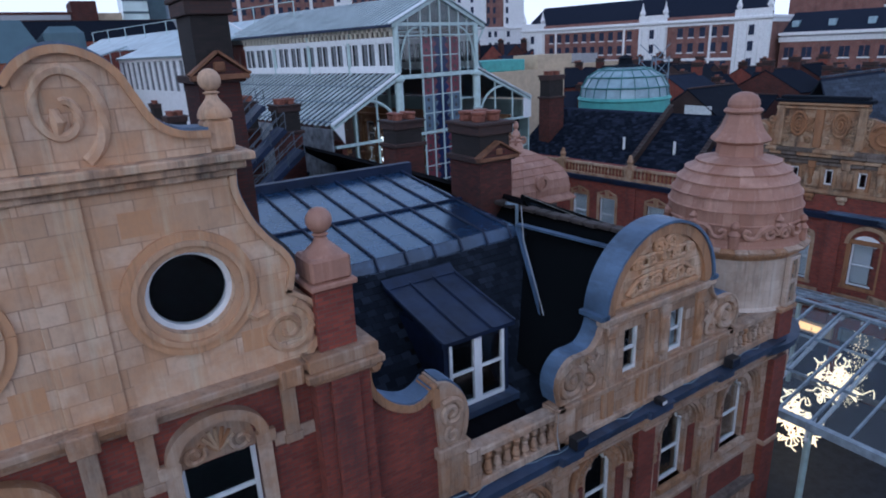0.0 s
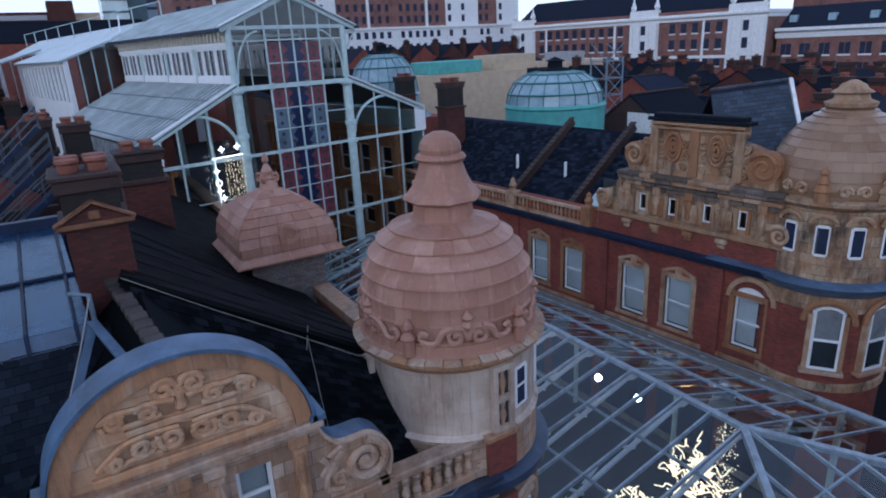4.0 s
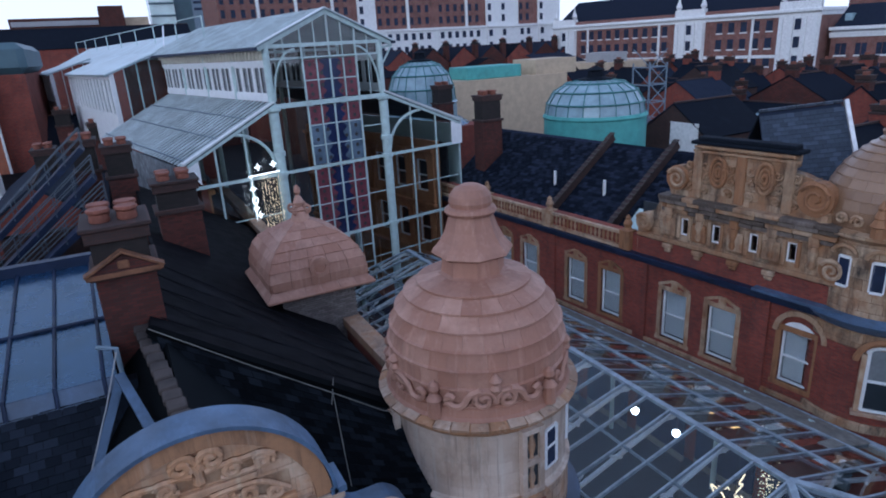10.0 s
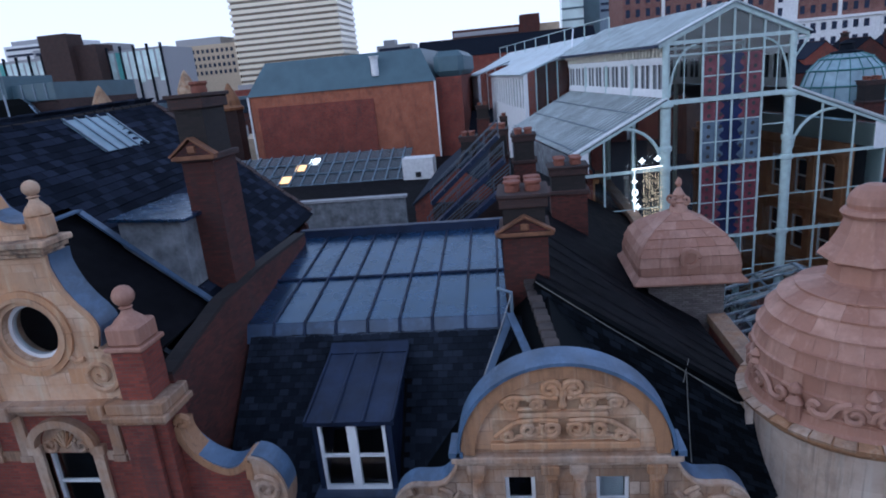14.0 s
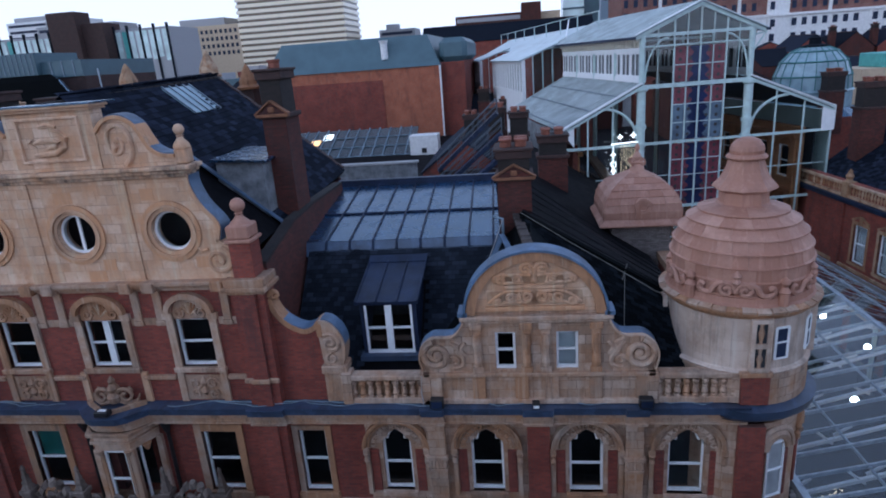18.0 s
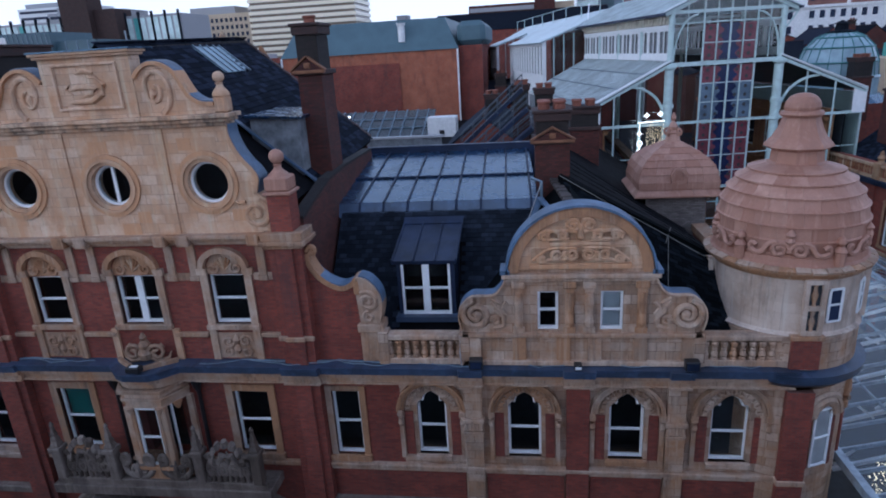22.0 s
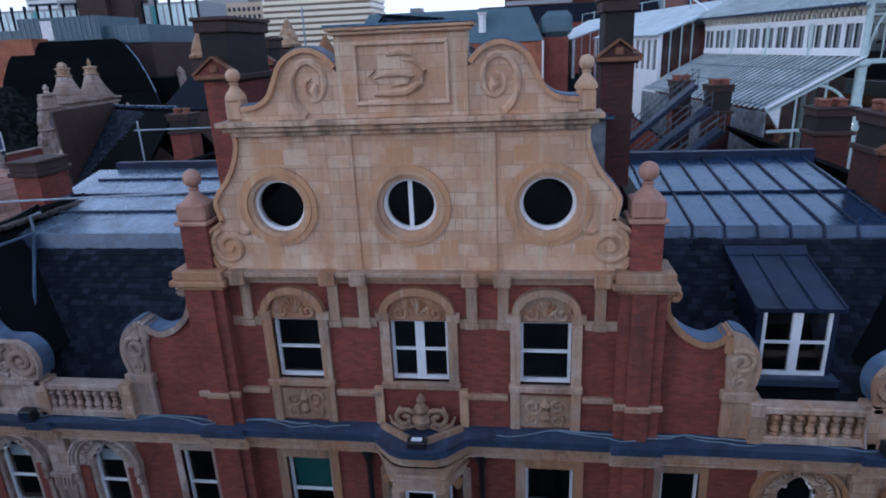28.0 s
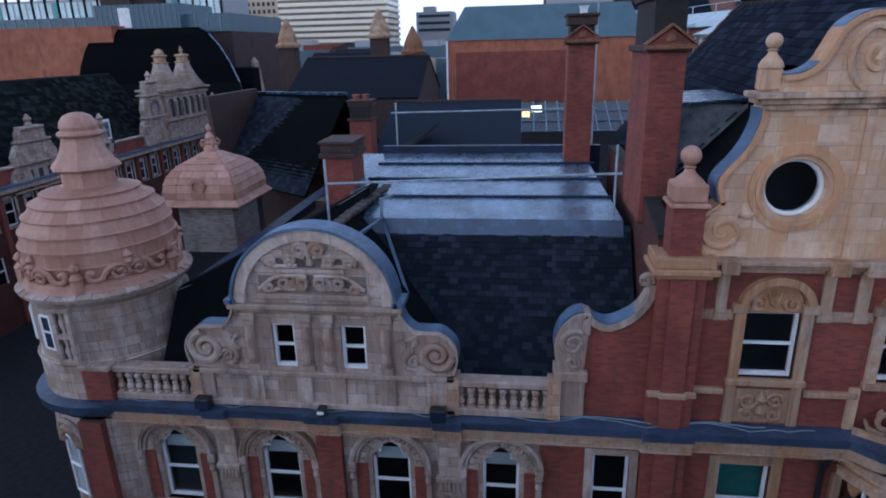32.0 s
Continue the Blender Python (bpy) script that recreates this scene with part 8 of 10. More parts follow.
# stained glass: patterned outer lights, dark blue inner lights with a wavy edge
HOLE = finish("dark_square", lathe(B(), [(0.001, -0.012), (0.12, -0.012), (0.12, 0.0), (0.001, 0.0)], 0, 0, 8, math.pi / 8), "black")
for i in range(4):
    x0, x1 = GRID[i] + 0.05, GRID[i + 1] - 0.05
    for j, (z0, z1) in enumerate(ROWS):
        tone = "grey_panel" if j in (3, 4) else "red_panel"
        outer, sgn = i in (0, 3), -1 if i < 2 else 1
        pn = part("stained_pane", cube(x0, x1, GY - 0.01, GY + 0.02, z0, z1), tone if outer else "blue_panel", gh, "stained glass pane")
        spots = [((x0 + x1) / 2, z0 + 0.28 * (z1 - z0)), ((x0 + x1) / 2, z0 + 0.75 * (z1 - z0))]
        if not outer:
            xe = x0 if sgn < 0 else x1
            edge = [(xe - sgn * (0.28 + 0.14 * math.sin(k * 1.1 + j * 2.3 + i)), z0 + (z1 - z0) * k / 10) for k in range(11)]
            part("wavy_piece", plate(B(), [(xe, z0)] + edge + [(xe, z1)], [], GY - 0.016, GY - 0.011), tone, pn)
            spots = [(xe - sgn * 0.2, z0 + (0.3 if (i + j) % 2 else 0.72) * (z1 - z0))]
        for cx, cz in spots:
            ob = new("dark_square", HOLE)
            ob.parent = pn
            ob.matrix_basis = Matrix.Translation(Vector((cx, GY - 0.012 - (0 if outer else 0.006), cz)) - ROOTS[pn]) @ Matrix.Rotation(math.pi / 2, 4, "X")
for x0, x1, z0, z1 in ((L0, 23.85, BOT, EZ), (27.45, L1, BOT, EZ), (23.9, 27.4, BOT, 9.2), (23.9, 27.4, 20.0, EZ)):
    part("front_pane", cube(x0 + 0.1, x1 - 0.1, GY, GY + 0.015, z0, z1 - 0.05), "front_glass", gh, "clear glass front").visible_shadow = False
part("front_pane", plate(B(), [(L0 + 0.2, EZ + 0.1), (L1 - 0.2, EZ + 0.1), (AX, AZ - 0.1)], [], GY, GY + 0.015), "front_glass", gh).visible_shadow = False
for pts in ([(L0 - 0.1, BOT), (L0 - 0.1, 17.3), (FW + 0.1, FWZ), (FW + 0.1, BOT)], [(L1 + 0.1, BOT), (FE - 0.1, BOT), (FE - 0.1, FEZ), (L1 + 0.1, 17.3)]):
    part("front_pane", plate(B(), pts, [], GY + 0.02, GY + 0.035), "front_glass", gh).visible_shadow = False
part("corner_panel", cube(34.4, FE + 0.2, GY - 0.12, GY - 0.03, 13.7, 15.35), "white", gh, "white board at the aisle's foot")
part("corner_panel", plate(B(), [(FW - 0.05, FWZ - 0.1), (FW + 0.75, FWZ + 0.3), (FW + 0.75, 13.9)], [], GY - 0.12, GY - 0.04), "white", gh, "white board at the aisle's foot")
# nave roof, clerestory, aisle roofs
for s, x in ((-1, L0), (1, L1)):
    out = x + s * (0.7 if s < 0 else 0.9)
    rf = part("nave_roof", quad_slab(B(), (AX, GY - 0.3, AZ + 0.14), (AX, 48, AZ + 0.14), (out, 48, EZ - 0.04), (out, GY - 0.3, EZ - 0.04), 0.05), "milky_pane", gh, "milky glazed nave roof")
    rf.visible_shadow = False
    for k in range(44):
        y = GY - 0.25 + k * 0.51
        part("glazing_bar", beam(B(), (AX, y, AZ + 0.18), (out, y, EZ), 0.1, 0.05), "pale_paint", rf)
    part("eaves_gutter", beam(B(), (out, GY - 0.4, EZ - 0.1), (out, 48, EZ - 0.1), 0.2, 0.16), "lead_dark", gh, "dark eaves gutter")
    ax, az = (FW, FWZ) if s < 0 else (FE, FEZ)
    ar = part("aisle_roof", quad_slab(B(), (x, GY - 0.2, 17.7), (x, YB, 17.7), (ax, YB, az), (ax, GY - 0.2, az), 0.05), "aisle_pane", gh, "ribbed glass aisle roof")
    ar.visible_shadow = False
    for k in range(33):
        y = GY - 0.12 + k * 0.615
        part("glazing_bar", beam(B(), (x, y, 17.76), (ax + s * 0.15, y, az - 0.02), 0.19, 0.07), "pale_paint", ar)
    for t in (0.3, 0.62, 0.97):
        part("purlin", beam(B(), (x + (ax - x) * t, GY, 17.82 + (az - 17.7) * t), (x + (ax - x) * t, YB, 17.82 + (az - 17.7) * t), 0.1, 0.05), "blue_steel", ar)
    part("aisle_wall", cube(*sorted((ax, ax + s * 0.12)), GY, YB, 8, az - 0.2), "render" if s < 0 else "pale_steel", gh)
    part("clerestory_rail", cube(x - 0.12, x + 0.12, GY, YB, 17.78, 18.12), "white", gh)
    part("clerestory_rail", cube(x - 0.16, x + 0.16, GY, YB, 19.72, 19.98), "white", gh)
    part("frieze_board", cube(x - 0.05, x + 0.05, GY, YB, 20.0, 20.66), "lining", gh, "dark board behind the eaves brackets")
    for k in range(38):
        y = GY + 0.2 + k * 0.52
        bk = box(B(), *sorted((x + s * 0.05, x + s * 0.22)), y, y + 0.2, 20.0, 20.6, 0.03)
        box(bk, *sorted((x + s * 0.2, x + s * 0.42)), y, y + 0.2, 20.3, 20.6, 0.03)
        part("eaves_bracket", bk, "cream_paint", gh)
    for k in range(11):
        y0 = GY + 0.15 + k * 1.79
        fr = B()
        for a in ((y0, y0 + 1.75, 18.12, 18.24), (y0, y0 + 1.75, 19.6, 19.72), (y0, y0 + 0.2, 18.24, 19.6), (y0 + 1.6, y0 + 1.75, 18.24, 19.6), (y0 + 0.86, y0 + 0.95, 18.24, 19.6)):
            box(fr, x - 0.07, x + 0.07, *a)
        w = part("clerestory_window", fr, "white", gh, "white clerestory window")
        part("pane", cube(x - 0.01, x + 0.01, y0 + 0.18, y0 + 1.62, 18.2, 19.64), "dark_pane", w)
        part("curtain", cube(x + s * 0.012, x + s * 0.02, y0 + 0.28, y0 + 0.62, 18.24, 19.6), "curtain_grey", w)
        part("curtain", cube(x + s * 0.012, x + s * 0.02, y0 + 1.1, y0 + 1.4, 18.24, 19.6), "curtain_grey", w)
# brick and stone shop facades inside the hall
# no lamps in here; the east stone's orange carries their glow
for s, x, mt in ((-1, 17.6, "brick"), (1, 33.2, "hall_stone")):
    hl = [(27.4 + k * 2.7, 28.7 + k * 2.7, z, z + 2.3) for k in range(7) for z in (6.4, 10.3)]
    fw = part("inner_facade", hole_wall_x(*sorted((x, x + s * 0.35)), 26.3, YB, 0, 14.0, hl), mt, gh, "brown stone shop facade inside the hall")
    # near-black sheet as the darkness behind the facade's windows
    part("room", cube(*sorted((x + s * 1.0, x + s * 1.1)), 26.3, YB, 0, 13.8), "dark", gh)
    for z in (5.4, 9.3, 13.2):
        part("ledge", box(B(), *sorted((x - s * 0.4, x)), 26.3, YB, z, z + 0.3, 0.05), "hall_trim", fw)
    for k in range(8):
        y = 26.7 + k * 2.7
        part("pilaster", box(B(), *sorted((x - s * 0.18, x)), y - 0.25, y + 0.25, 0, 13.2, 0.03), "hall_trim", fw)
    for y0, y1, z0, z1 in hl:
        fr = B()
        for q in ((y0, y0 + 0.1, z0, z1), (y1 - 0.1, y1, z0, z1), (y0 + 0.1, y1 - 0.1, z0, z0 + 0.1), (y0 + 0.1, y1 - 0.1, z1 - 0.1, z1), (y0 + 0.1, y1 - 0.1, (z0 + z1) / 2 - 0.04, (z0 + z1) / 2 + 0.04)):
            box(fr, *sorted((x + s * 0.1, x + s * 0.2)), *q)
        part("window_frame", fr, "white", fw)
        yc = (y0 + y1) / 2
        part("window_arch", rod(B(), [(x - s * 0.06, yc + 0.8 * math.cos(q), z1 - 0.1 + 0.6 * math.sin(q)) for q in np.linspace(0, math.pi, 9)], 0.12, 6), "hall_trim", fw)
for y in (31.0, 36.0, 41.0):
    for x in (L0, L1):
        part("column", rod(B(), [(x, y, 0.1), (x, y, EZ)], 0.17, 8), "pale_steel", gh)
    part("tie_beam", beam(B(), (L0, y, EZ - 0.3), (L1, y, EZ - 0.3), 0.14, 0.18), "pale_steel", gh)
# lean-to wing beyond the aisle, the nave behind it and a second wing
WGX = 17.95
for y0, y1, x in ((46.4, 65.5, WGX), (74.0, 84.0, 17.4)):
    part("wing_roof", quad_slab(B(), (x - 0.5, y0 - 0.35, 19.5), (x - 0.5, y1, 19.5), (L0 - 0.3, y1, 20.95), (L0 - 0.3, y0 - 0.35, 20.95), 0.16), "pale_sheet", gh, "pale sheet roof of the side wing")
    for y in ((y0, y1) if x == WGX else (y0,)):
        part("wing_post", box(B(), x - 0.18, x + 0.18, y - 0.18, y + 0.18, 8, 19.5, 0.02), "white", gh)
    for k in range(1, 4):
        xx = x + (L0 - x) * k / 4
        part("wing_mullion", beam(B(), (xx, y0, 15.0), (xx, y0, 19.5 + 1.45 * k / 4), 0.09, 0.09), "pale_steel", gh)
    part("wing_glazing", plate(B(), [(x, 14.0), (L0, 14.0), (L0, 20.7), (x, 19.4)], [], y0 + 0.02, y0 + 0.035), "front_glass", gh).visible_shadow = False
    part("wing_wall", cube(x - 0.1, x + 0.1, y0, y1, 8, 16.5), "white", gh, "white boarded foot of the wing")
    part("wing_rail", cube(x - 0.16, x + 0.1, y0, y1, 19.1, 19.45), "white", gh)
    n = int((y1 - y0) / 1.45)
    for k in range(n):
        y = y0 + 0.35 + k * (y1 - y0) / n
        part("wing_pane", cube(x - 0.02, x + 0.02, y, y + 0.85, 16.5, 19.1), "curtain_grey", gh)
        part("wing_bar", box(B(), x - 0.14, x + 0.08, y + 0.85, y + 0.85 + 0.55, 16.5, 19.1, 0.02), "white", gh)
for s, x in ((-1, L0 - 0.4), (1, L1 + 0.6)):
    part("far_nave", quad_slab(B(), (AX, 48.1, AZ - 0.05), (AX, 96, AZ - 0.05), (x, 96, EZ - 0.25), (x, 48.1, EZ - 0.25), 0.1), "pale_sheet", gh, "far end of the glazed nave roof")
part("nave_step", plate(B(), [(L0 - 0.4, EZ - 0.2), (L1 + 0.6, EZ - 0.2), (AX, AZ + 0.05)], [], 47.9, 48.05), "pale_steel", gh)
part("end_wall", cube(L0, L1, 60, 60.3, 0, EZ - 0.3), "brick", gh, "brick wall closing the nave")
for k in range(9):
    y = 40 + k * 6.5
    part("ridge_mast", rod(B(), [(AX - 2.2, y, AZ - 0.7), (AX - 2.2, y, AZ + 0.75)], 0.05, 6), "pale_steel", gh)
part("ridge_rail", rod(B(), [(AX - 2.2, 40, AZ + 0.7), (AX - 2.2, 92, AZ + 0.7)], 0.04, 5), "pale_steel", gh, "thin maintenance rail along the ridge")
part("ridge_rail", beam(B(), (AX - 3.2, 47.0, AZ - 1.1), (AX + 0.6, 60.0, AZ + 1.0), 0.12, 0.12), "white", gh, "raking white roof ladder")
turned(gh)
# lit star decoration
st = thing("lit_decoration", "white lit star and lattice decoration hung before the glass", "light", (20.3, 25.5, 11))
for x, z in ((20.2, 14.45), (21.1, 14.5), (19.75, 13.3), (19.78, 12.2), (19.95, 11.8), (19.75, 11.2)):
    s4 = B()
    for q in range(4):
        a, r = q * math.pi / 4, 0.2 if q % 2 == 0 else 0.12
        rod(s4, [(x - r * math.cos(a), 25.4, z - r * math.sin(a)), (x + r * math.cos(a), 25.4, z + r * math.sin(a))], 0.024, 4)
    part("star", s4, "lamp", st, "lit white star")
part("ring", rod(B(), [(19.78 + 0.16 * math.cos(t), 25.4, 12.65 + 0.18 * math.sin(t)) for t in np.linspace(0, math.tau, 17)], 0.03, 5), "lamp", st, "lit white ring")
part("light_bar", rod(rod(B(), [(19.6, 25.4, 14.0), (21.4, 25.4, 14.05)], 0.035, 5), [(19.75, 25.4, 10.9), (19.75, 25.4, 14.0)], 0.014, 5), "lamp", st)
rng = random.Random(21)
dots = B()
for j in range(420):
    px, pz = 20.3 + (j % 7) * 0.17 + rng.uniform(-0.04, 0.04), rng.uniform(10.4, 13.9)
    box(dots, px, px + 0.022, 25.4, 25.42, pz, pz + 0.03)
tagged(part("light_dots", dots, "bulb", st), "tiny bulbs", kind="stuff")
turned(st)


# ---- roofs and yards behind the arcade building ----
def gabled(name, label, x0, x1, y0, y1, zw, zr, along="y", wall="brick", roof="slate", group="", tiles=False, coping=False):
    h = thing(name, label, "building", ((x0 + x1) / 2, (y0 + y1) / 2, 0), group)
    part("wall", cube(x0, x1, y0, y1, 0, zw), wall, h)
    if along == "y":
        xm = (x0 + x1) / 2
        for e, x in ((-1, x0 - 0.2), (1, x1 + 0.2)):
            part("roof_slope", quad_slab(B(), (xm, y0 - 0.1, zr), (xm, y1 + 0.1, zr), (x, y1 + 0.1, zw), (x, y0 - 0.1, zw), 0.12), roof, h)
        for y in (y0, y1 - 0.3):
            part("gable_end", plate(B(), [(x0, zw), (x1, zw), (xm, zr - 0.15)], [], y, y + 0.3), wall, h)
        rt = B()
        box(rt, xm - 0.12, xm + 0.12, y0, y1, zr - 0.04, zr + 0.1, 0.02)
        part("ridge", rt, "brick_dark", h)
    else:
        ym = (y0 + y1) / 2
        for y in (y0 - 0.2, y1 + 0.2):
            part("roof_slope", quad_slab(B(), (x0 - 0.1, ym, zr), (x1 + 0.1, ym, zr), (x1 + 0.1, y, zw), (x0 - 0.1, y, zw), 0.12), roof, h)
        for x in (x0, x1 - 0.3):
            g = plate(B(), [(y0, zw), (y1, zw), (ym, zr - 0.15)], [], x, x + 0.3)
            for v in g.verts:
                v.co = Vector((v.co.y, v.co.x, v.co.z))
            part("gable_end", g, wall, h)
        rt = B()
        box(rt, x0, x1, ym - 0.12, ym + 0.12, zr - 0.04, zr + 0.1, 0.02)
        part("ridge", rt, "brick_dark", h)
    return h


yard = thing("rear_range", "plain dark rear range of the arcade building", "building", (0, 20, 0))
part("roof_deck", cube(-19.5, 19.5, 10.2, 60, 0, 11.0), "felt", yard, "black flat roof deck")
part("render_wall", cube(1.8, 7.4, 20, 20.3, 11, 14.3), "render", yard, "pale rendered parapet wall")
part("render_wall", cube(0.2, 0.5, 14, 20.3, 11, 13.6), "render", yard, "pale rendered parapet wall")
part("wall_coping", cube(1.7, 7.5, 19.9, 20.4, 14.3, 14.42), "concrete", yard)
part("plant_unit", box(box(B(), 2.4, 5.2, 16.8, 18.2, 11.0, 12.5, 0.05), 3.4, 4.6, 16.6, 17.4, 12.5, 12.85, 0.05), "white_stone", yard, "white plant unit")
part("white_hut", box(B(), 2.7, 5.6, 45, 47, 9, 12.95, 0.03), "white_stone", yard, "white rooftop hut")
part("hut_vent", cube(3.9, 4.4, 44.94, 45, 11.2, 11.7), "black", yard)
arc_roof = thing("arcade_roof", "glazed arcade roof with a few glowing panes", "roof", (-4, 45, 10))
part("deck", quad_slab(B(), (-19, 44, 10.2), (2.7, 44, 10.2), (2.7, 52, 13.2), (-19, 52, 13.2), 0.05), "roof_glass", arc_roof)
for k in range(18):
    x = -18.5 + k * 1.2
    part("glazing_bar", beam(B(), (x, 44, 10.28), (x, 52, 13.28), 0.12, 0.1), "blue_steel", arc_roof)
for t in (0.25, 0.5, 0.75):
    part("purlin", beam(B(), (-19, 44 + 8 * t, 10.28 + 3 * t), (2.7, 44 + 8 * t, 10.28 + 3 * t), 0.1, 0.12), "blue_steel", arc_roof)
# these panes emit light themselves, in place of lamps under the roof
for x, z, mat in ((-8.6, 12.2, "warm"), (-9.6, 11.4, "warm"), (-7.4, 12.6, "lamp")):
    y = 44 + (z - 10.2) / 3 * 8
    part("lit_pane", quad_slab(B(), (x - 0.5, y - 0.5, z - 0.14), (x + 0.5, y - 0.5, z - 0.14), (x + 0.5, y + 0.7, z + 0.31), (x - 0.5, y + 0.7, z + 0.31), 0.02), mat, arc_roof, "glowing pane in place of lamps below the glass")
# sloping gangways beside the chimneys
for i, (xa, za, xb, zb, y) in enumerate(((8.2, 13.4, 12.3, 17.0, 24.5), (8.2, 12.2, 12.6, 15.9, 22.5), (8.4, 11.4, 12.9, 14.9, 21.0))):
    gw = thing("roof_gangway", "dark sloping roof gangway with steel handrails", "gangway", (xa, y, za - 1.0), "roof gangways")
    part("deck", beam(B(), (xa, y, za - 0.4), (xb, y, zb - 0.4), 1.3, 0.25), "lead_dark", gw)
    for dy in (-0.65, 0.65):
        part("handrail", rod(B(), [(xa, y + dy, za + 0.5), (xb, y + dy, zb + 0.5)], 0.03, 6), "gangway_steel", gw)
        part("handrail", rod(B(), [(xa, y + dy, za + 0.1), (xb, y + dy, zb + 0.1)], 0.025, 6), "gangway_steel", gw)
        for k in range(6):
            t = k / 5
            part("post", rod(B(), [(xa + (xb - xa) * t, y + dy, za + (zb - za) * t - 0.4), (xa + (xb - xa) * t, y + dy, za + (zb - za) * t + 0.5)], 0.025, 5), "gangway_steel", gw)
    part("support", cube(xa, xb, y - 0.3, y + 0.3, 10.9, za - 0.5), "brick_dark", gw)
chimney(13.7, 24.8, 1.25, 1.5, 10.9, 16.5, 4, pediment=False, upper=1.4)
chimney(12.2, 27.4, 1.15, 1.5, 10.9, 16.65, 4, pediment=False, upper=1.5)
chimney(9.8, 35, 1.2, 1.6, 10.9, 15.6, 4, pediment=False, upper=1.4)
chimney(12.4, 56, 1.4, 1.8, 10.9, 15.2, 4, pediment=False, upper=1.4)
chimney(9.6, 62, 1.4, 1.8, 10.9, 16.2, 4, pediment=False, upper=1.4)
chimney(15.3, 14.6, 1.45, 1.2, 10.9, 16.2, 4, pediment=False, upper=0.95)
gabled("rear_house", "brick rear house with a dark slate roof", 6.5, 12.5, 28, 44, 12.2, 14.6, "y")
gabled("rear_house", "brick rear house with a dark slate roof", 6, 13, 64, 84, 12.5, 15.0, "x")
gabled("rear_house", "low sooty rear house with a slate roof", 14, 20, 28, 56, 10.5, 12.8, "y", "brick_dark")
gabled("rear_house", "low sooty rear house with a slate roof", -18, -9, 24, 38, 12.5, 15.2, "x", "brick_dark")
sc = thing("scaffold_rail", "thin galvanised scaffold rails round the lead roof", "railing", (-10, 3, 14.3))
for a, b in (((-14.4, 3.0, 15.3), (-6.2, 3.0, 15.6)), ((-14.2, 11.5, 16.4), (-6.0, 11.5, 16.5)), ((-14.4, 3.0, 13.3), (-14.4, 3.0, 16.0)), ((-6.3, 3.4, 14.3), (-6.3, 3.4, 16.3)), ((-14.0, 11.5, 14.8), (-14.0, 11.5, 16.8)), ((-6.1, 11.5, 15.0), (-6.1, 11.5, 21.0))):
    part("pole", rod(B(), [a, b], 0.035, 6), "canopy_steel", sc)

# ---- red brick block with a grey roof ----
rb = thing("brick_block", "large blank red brick block with a slate-grey roof", "building", (-6.5, 70, 0))
part("wall", cube(-17.4, 4.5, 60, 88, 0, 19.5), "brick_bright", rb, "blank bright red brick wall")
part("wall_panel", cube(-16.5, -2.6, 59.9, 60, 12.0, 18.2), "brick", rb, "darker bricked-up panel")
rf = B()
lo = [(-17.6, 59.8), (4.7, 59.8), (4.7, 88), (-17.6, 88)]
hi = [(-15.6, 62), (3.0, 62), (3.0, 86), (-15.6, 86)]
a = [rf.verts.new((x, y, 19.5)) for x, y in lo]
b = [rf.verts.new((x, y, 23.2)) for x, y in hi]
rf.faces.new(a[::-1])
rf.faces.new(b)
for i in range(4):
    rf.faces.new((a[i], a[(i + 1) % 4], b[(i + 1) % 4], b[i]))
part("roof", rf, "grey_clad", rb, "slate-grey clad mansard roof")
part("annex", cube(4.5, 7.5, 61, 80, 0, 19.8), "brick", rb)
part("annex_roof", box(B(), 4.5, 7.9, 60.8, 80, 19.8, 22.6, 0.6), "grey_clad", rb)
part("flue", rod(rod(B(), [(-2.2, 60.6, 20.6), (-2.2, 60.6, 22.4)], 0.42, 10), [(-2.2, 60.6, 22.4), (-2.2, 60.6, 22.8)], [0.42, 0.6], 10), "white_stone", rb, "white flue terminal")
for x in (-17.5, 4.6):
    part("downpipe", rod(B(), [(x, 59.85, 0), (x, 59.85, 19.5)], 0.12, 6), "white_stone", rb)


# ---- the street on the west side ----
west = thing("west_street_building", "ornate red brick terrace with stone gables and pointed turrets", "building", (-45.5, 45, 0))
WX = -45.5
WW = [(20.6 + k * 2.05, 21.6 + k * 2.05) for k in range(27)]
part("street_wall", hole_wall_x(WX - 0.4, WX, 12, 78, 0, 10.2, [(a, b, z, z + 2.0) for a, b in WW for z in (3.4, 7.3)]), "brick_deep", west, "red brick street wall")
# blue-black sheet as the darkness behind the terrace windows
part("inner_wall", cube(WX - 1.6, WX - 1.5, 12, 78, 0, 10.0), "dark", west)
for a, b in WW:
    window_x(west, a, b, 7.3, 9.3, WX - 0.15, out=1, blind=False, head=False, stone="dull_plain")
    fr = B()
    for q in ((a, a + 0.09, 3.4, 5.4), (b - 0.09, b, 3.4, 5.4), (a + 0.09, b - 0.09, 4.35, 4.45), (a + 0.09, b - 0.09, 5.3, 5.4)):
        box(fr, WX - 0.25, WX - 0.15, *q)
    part("window_frame", fr, "white", west)
for k in range(14):
    part("pilaster", box(B(), WX, WX + 0.2, 20.0 + k * 4.1, 20.4 + k * 4.1, 0, 9.7, 0.02), "brick", west)
part("cornice", box(B(), WX - 0.4, WX + 0.55, 12, 78, 9.75, 10.1, 0.05), "dull_plain", west, "stone cornice")
part("lead_ledge", cube(WX - 0.4, WX + 0.6, 12, 78, 10.1, 10.24), "lead_blue", west, "blue lead on the cornice")
part("parapet", cube(WX - 0.4, WX - 0.05, 12, 78, 10.24, 11.3), "brick", west)
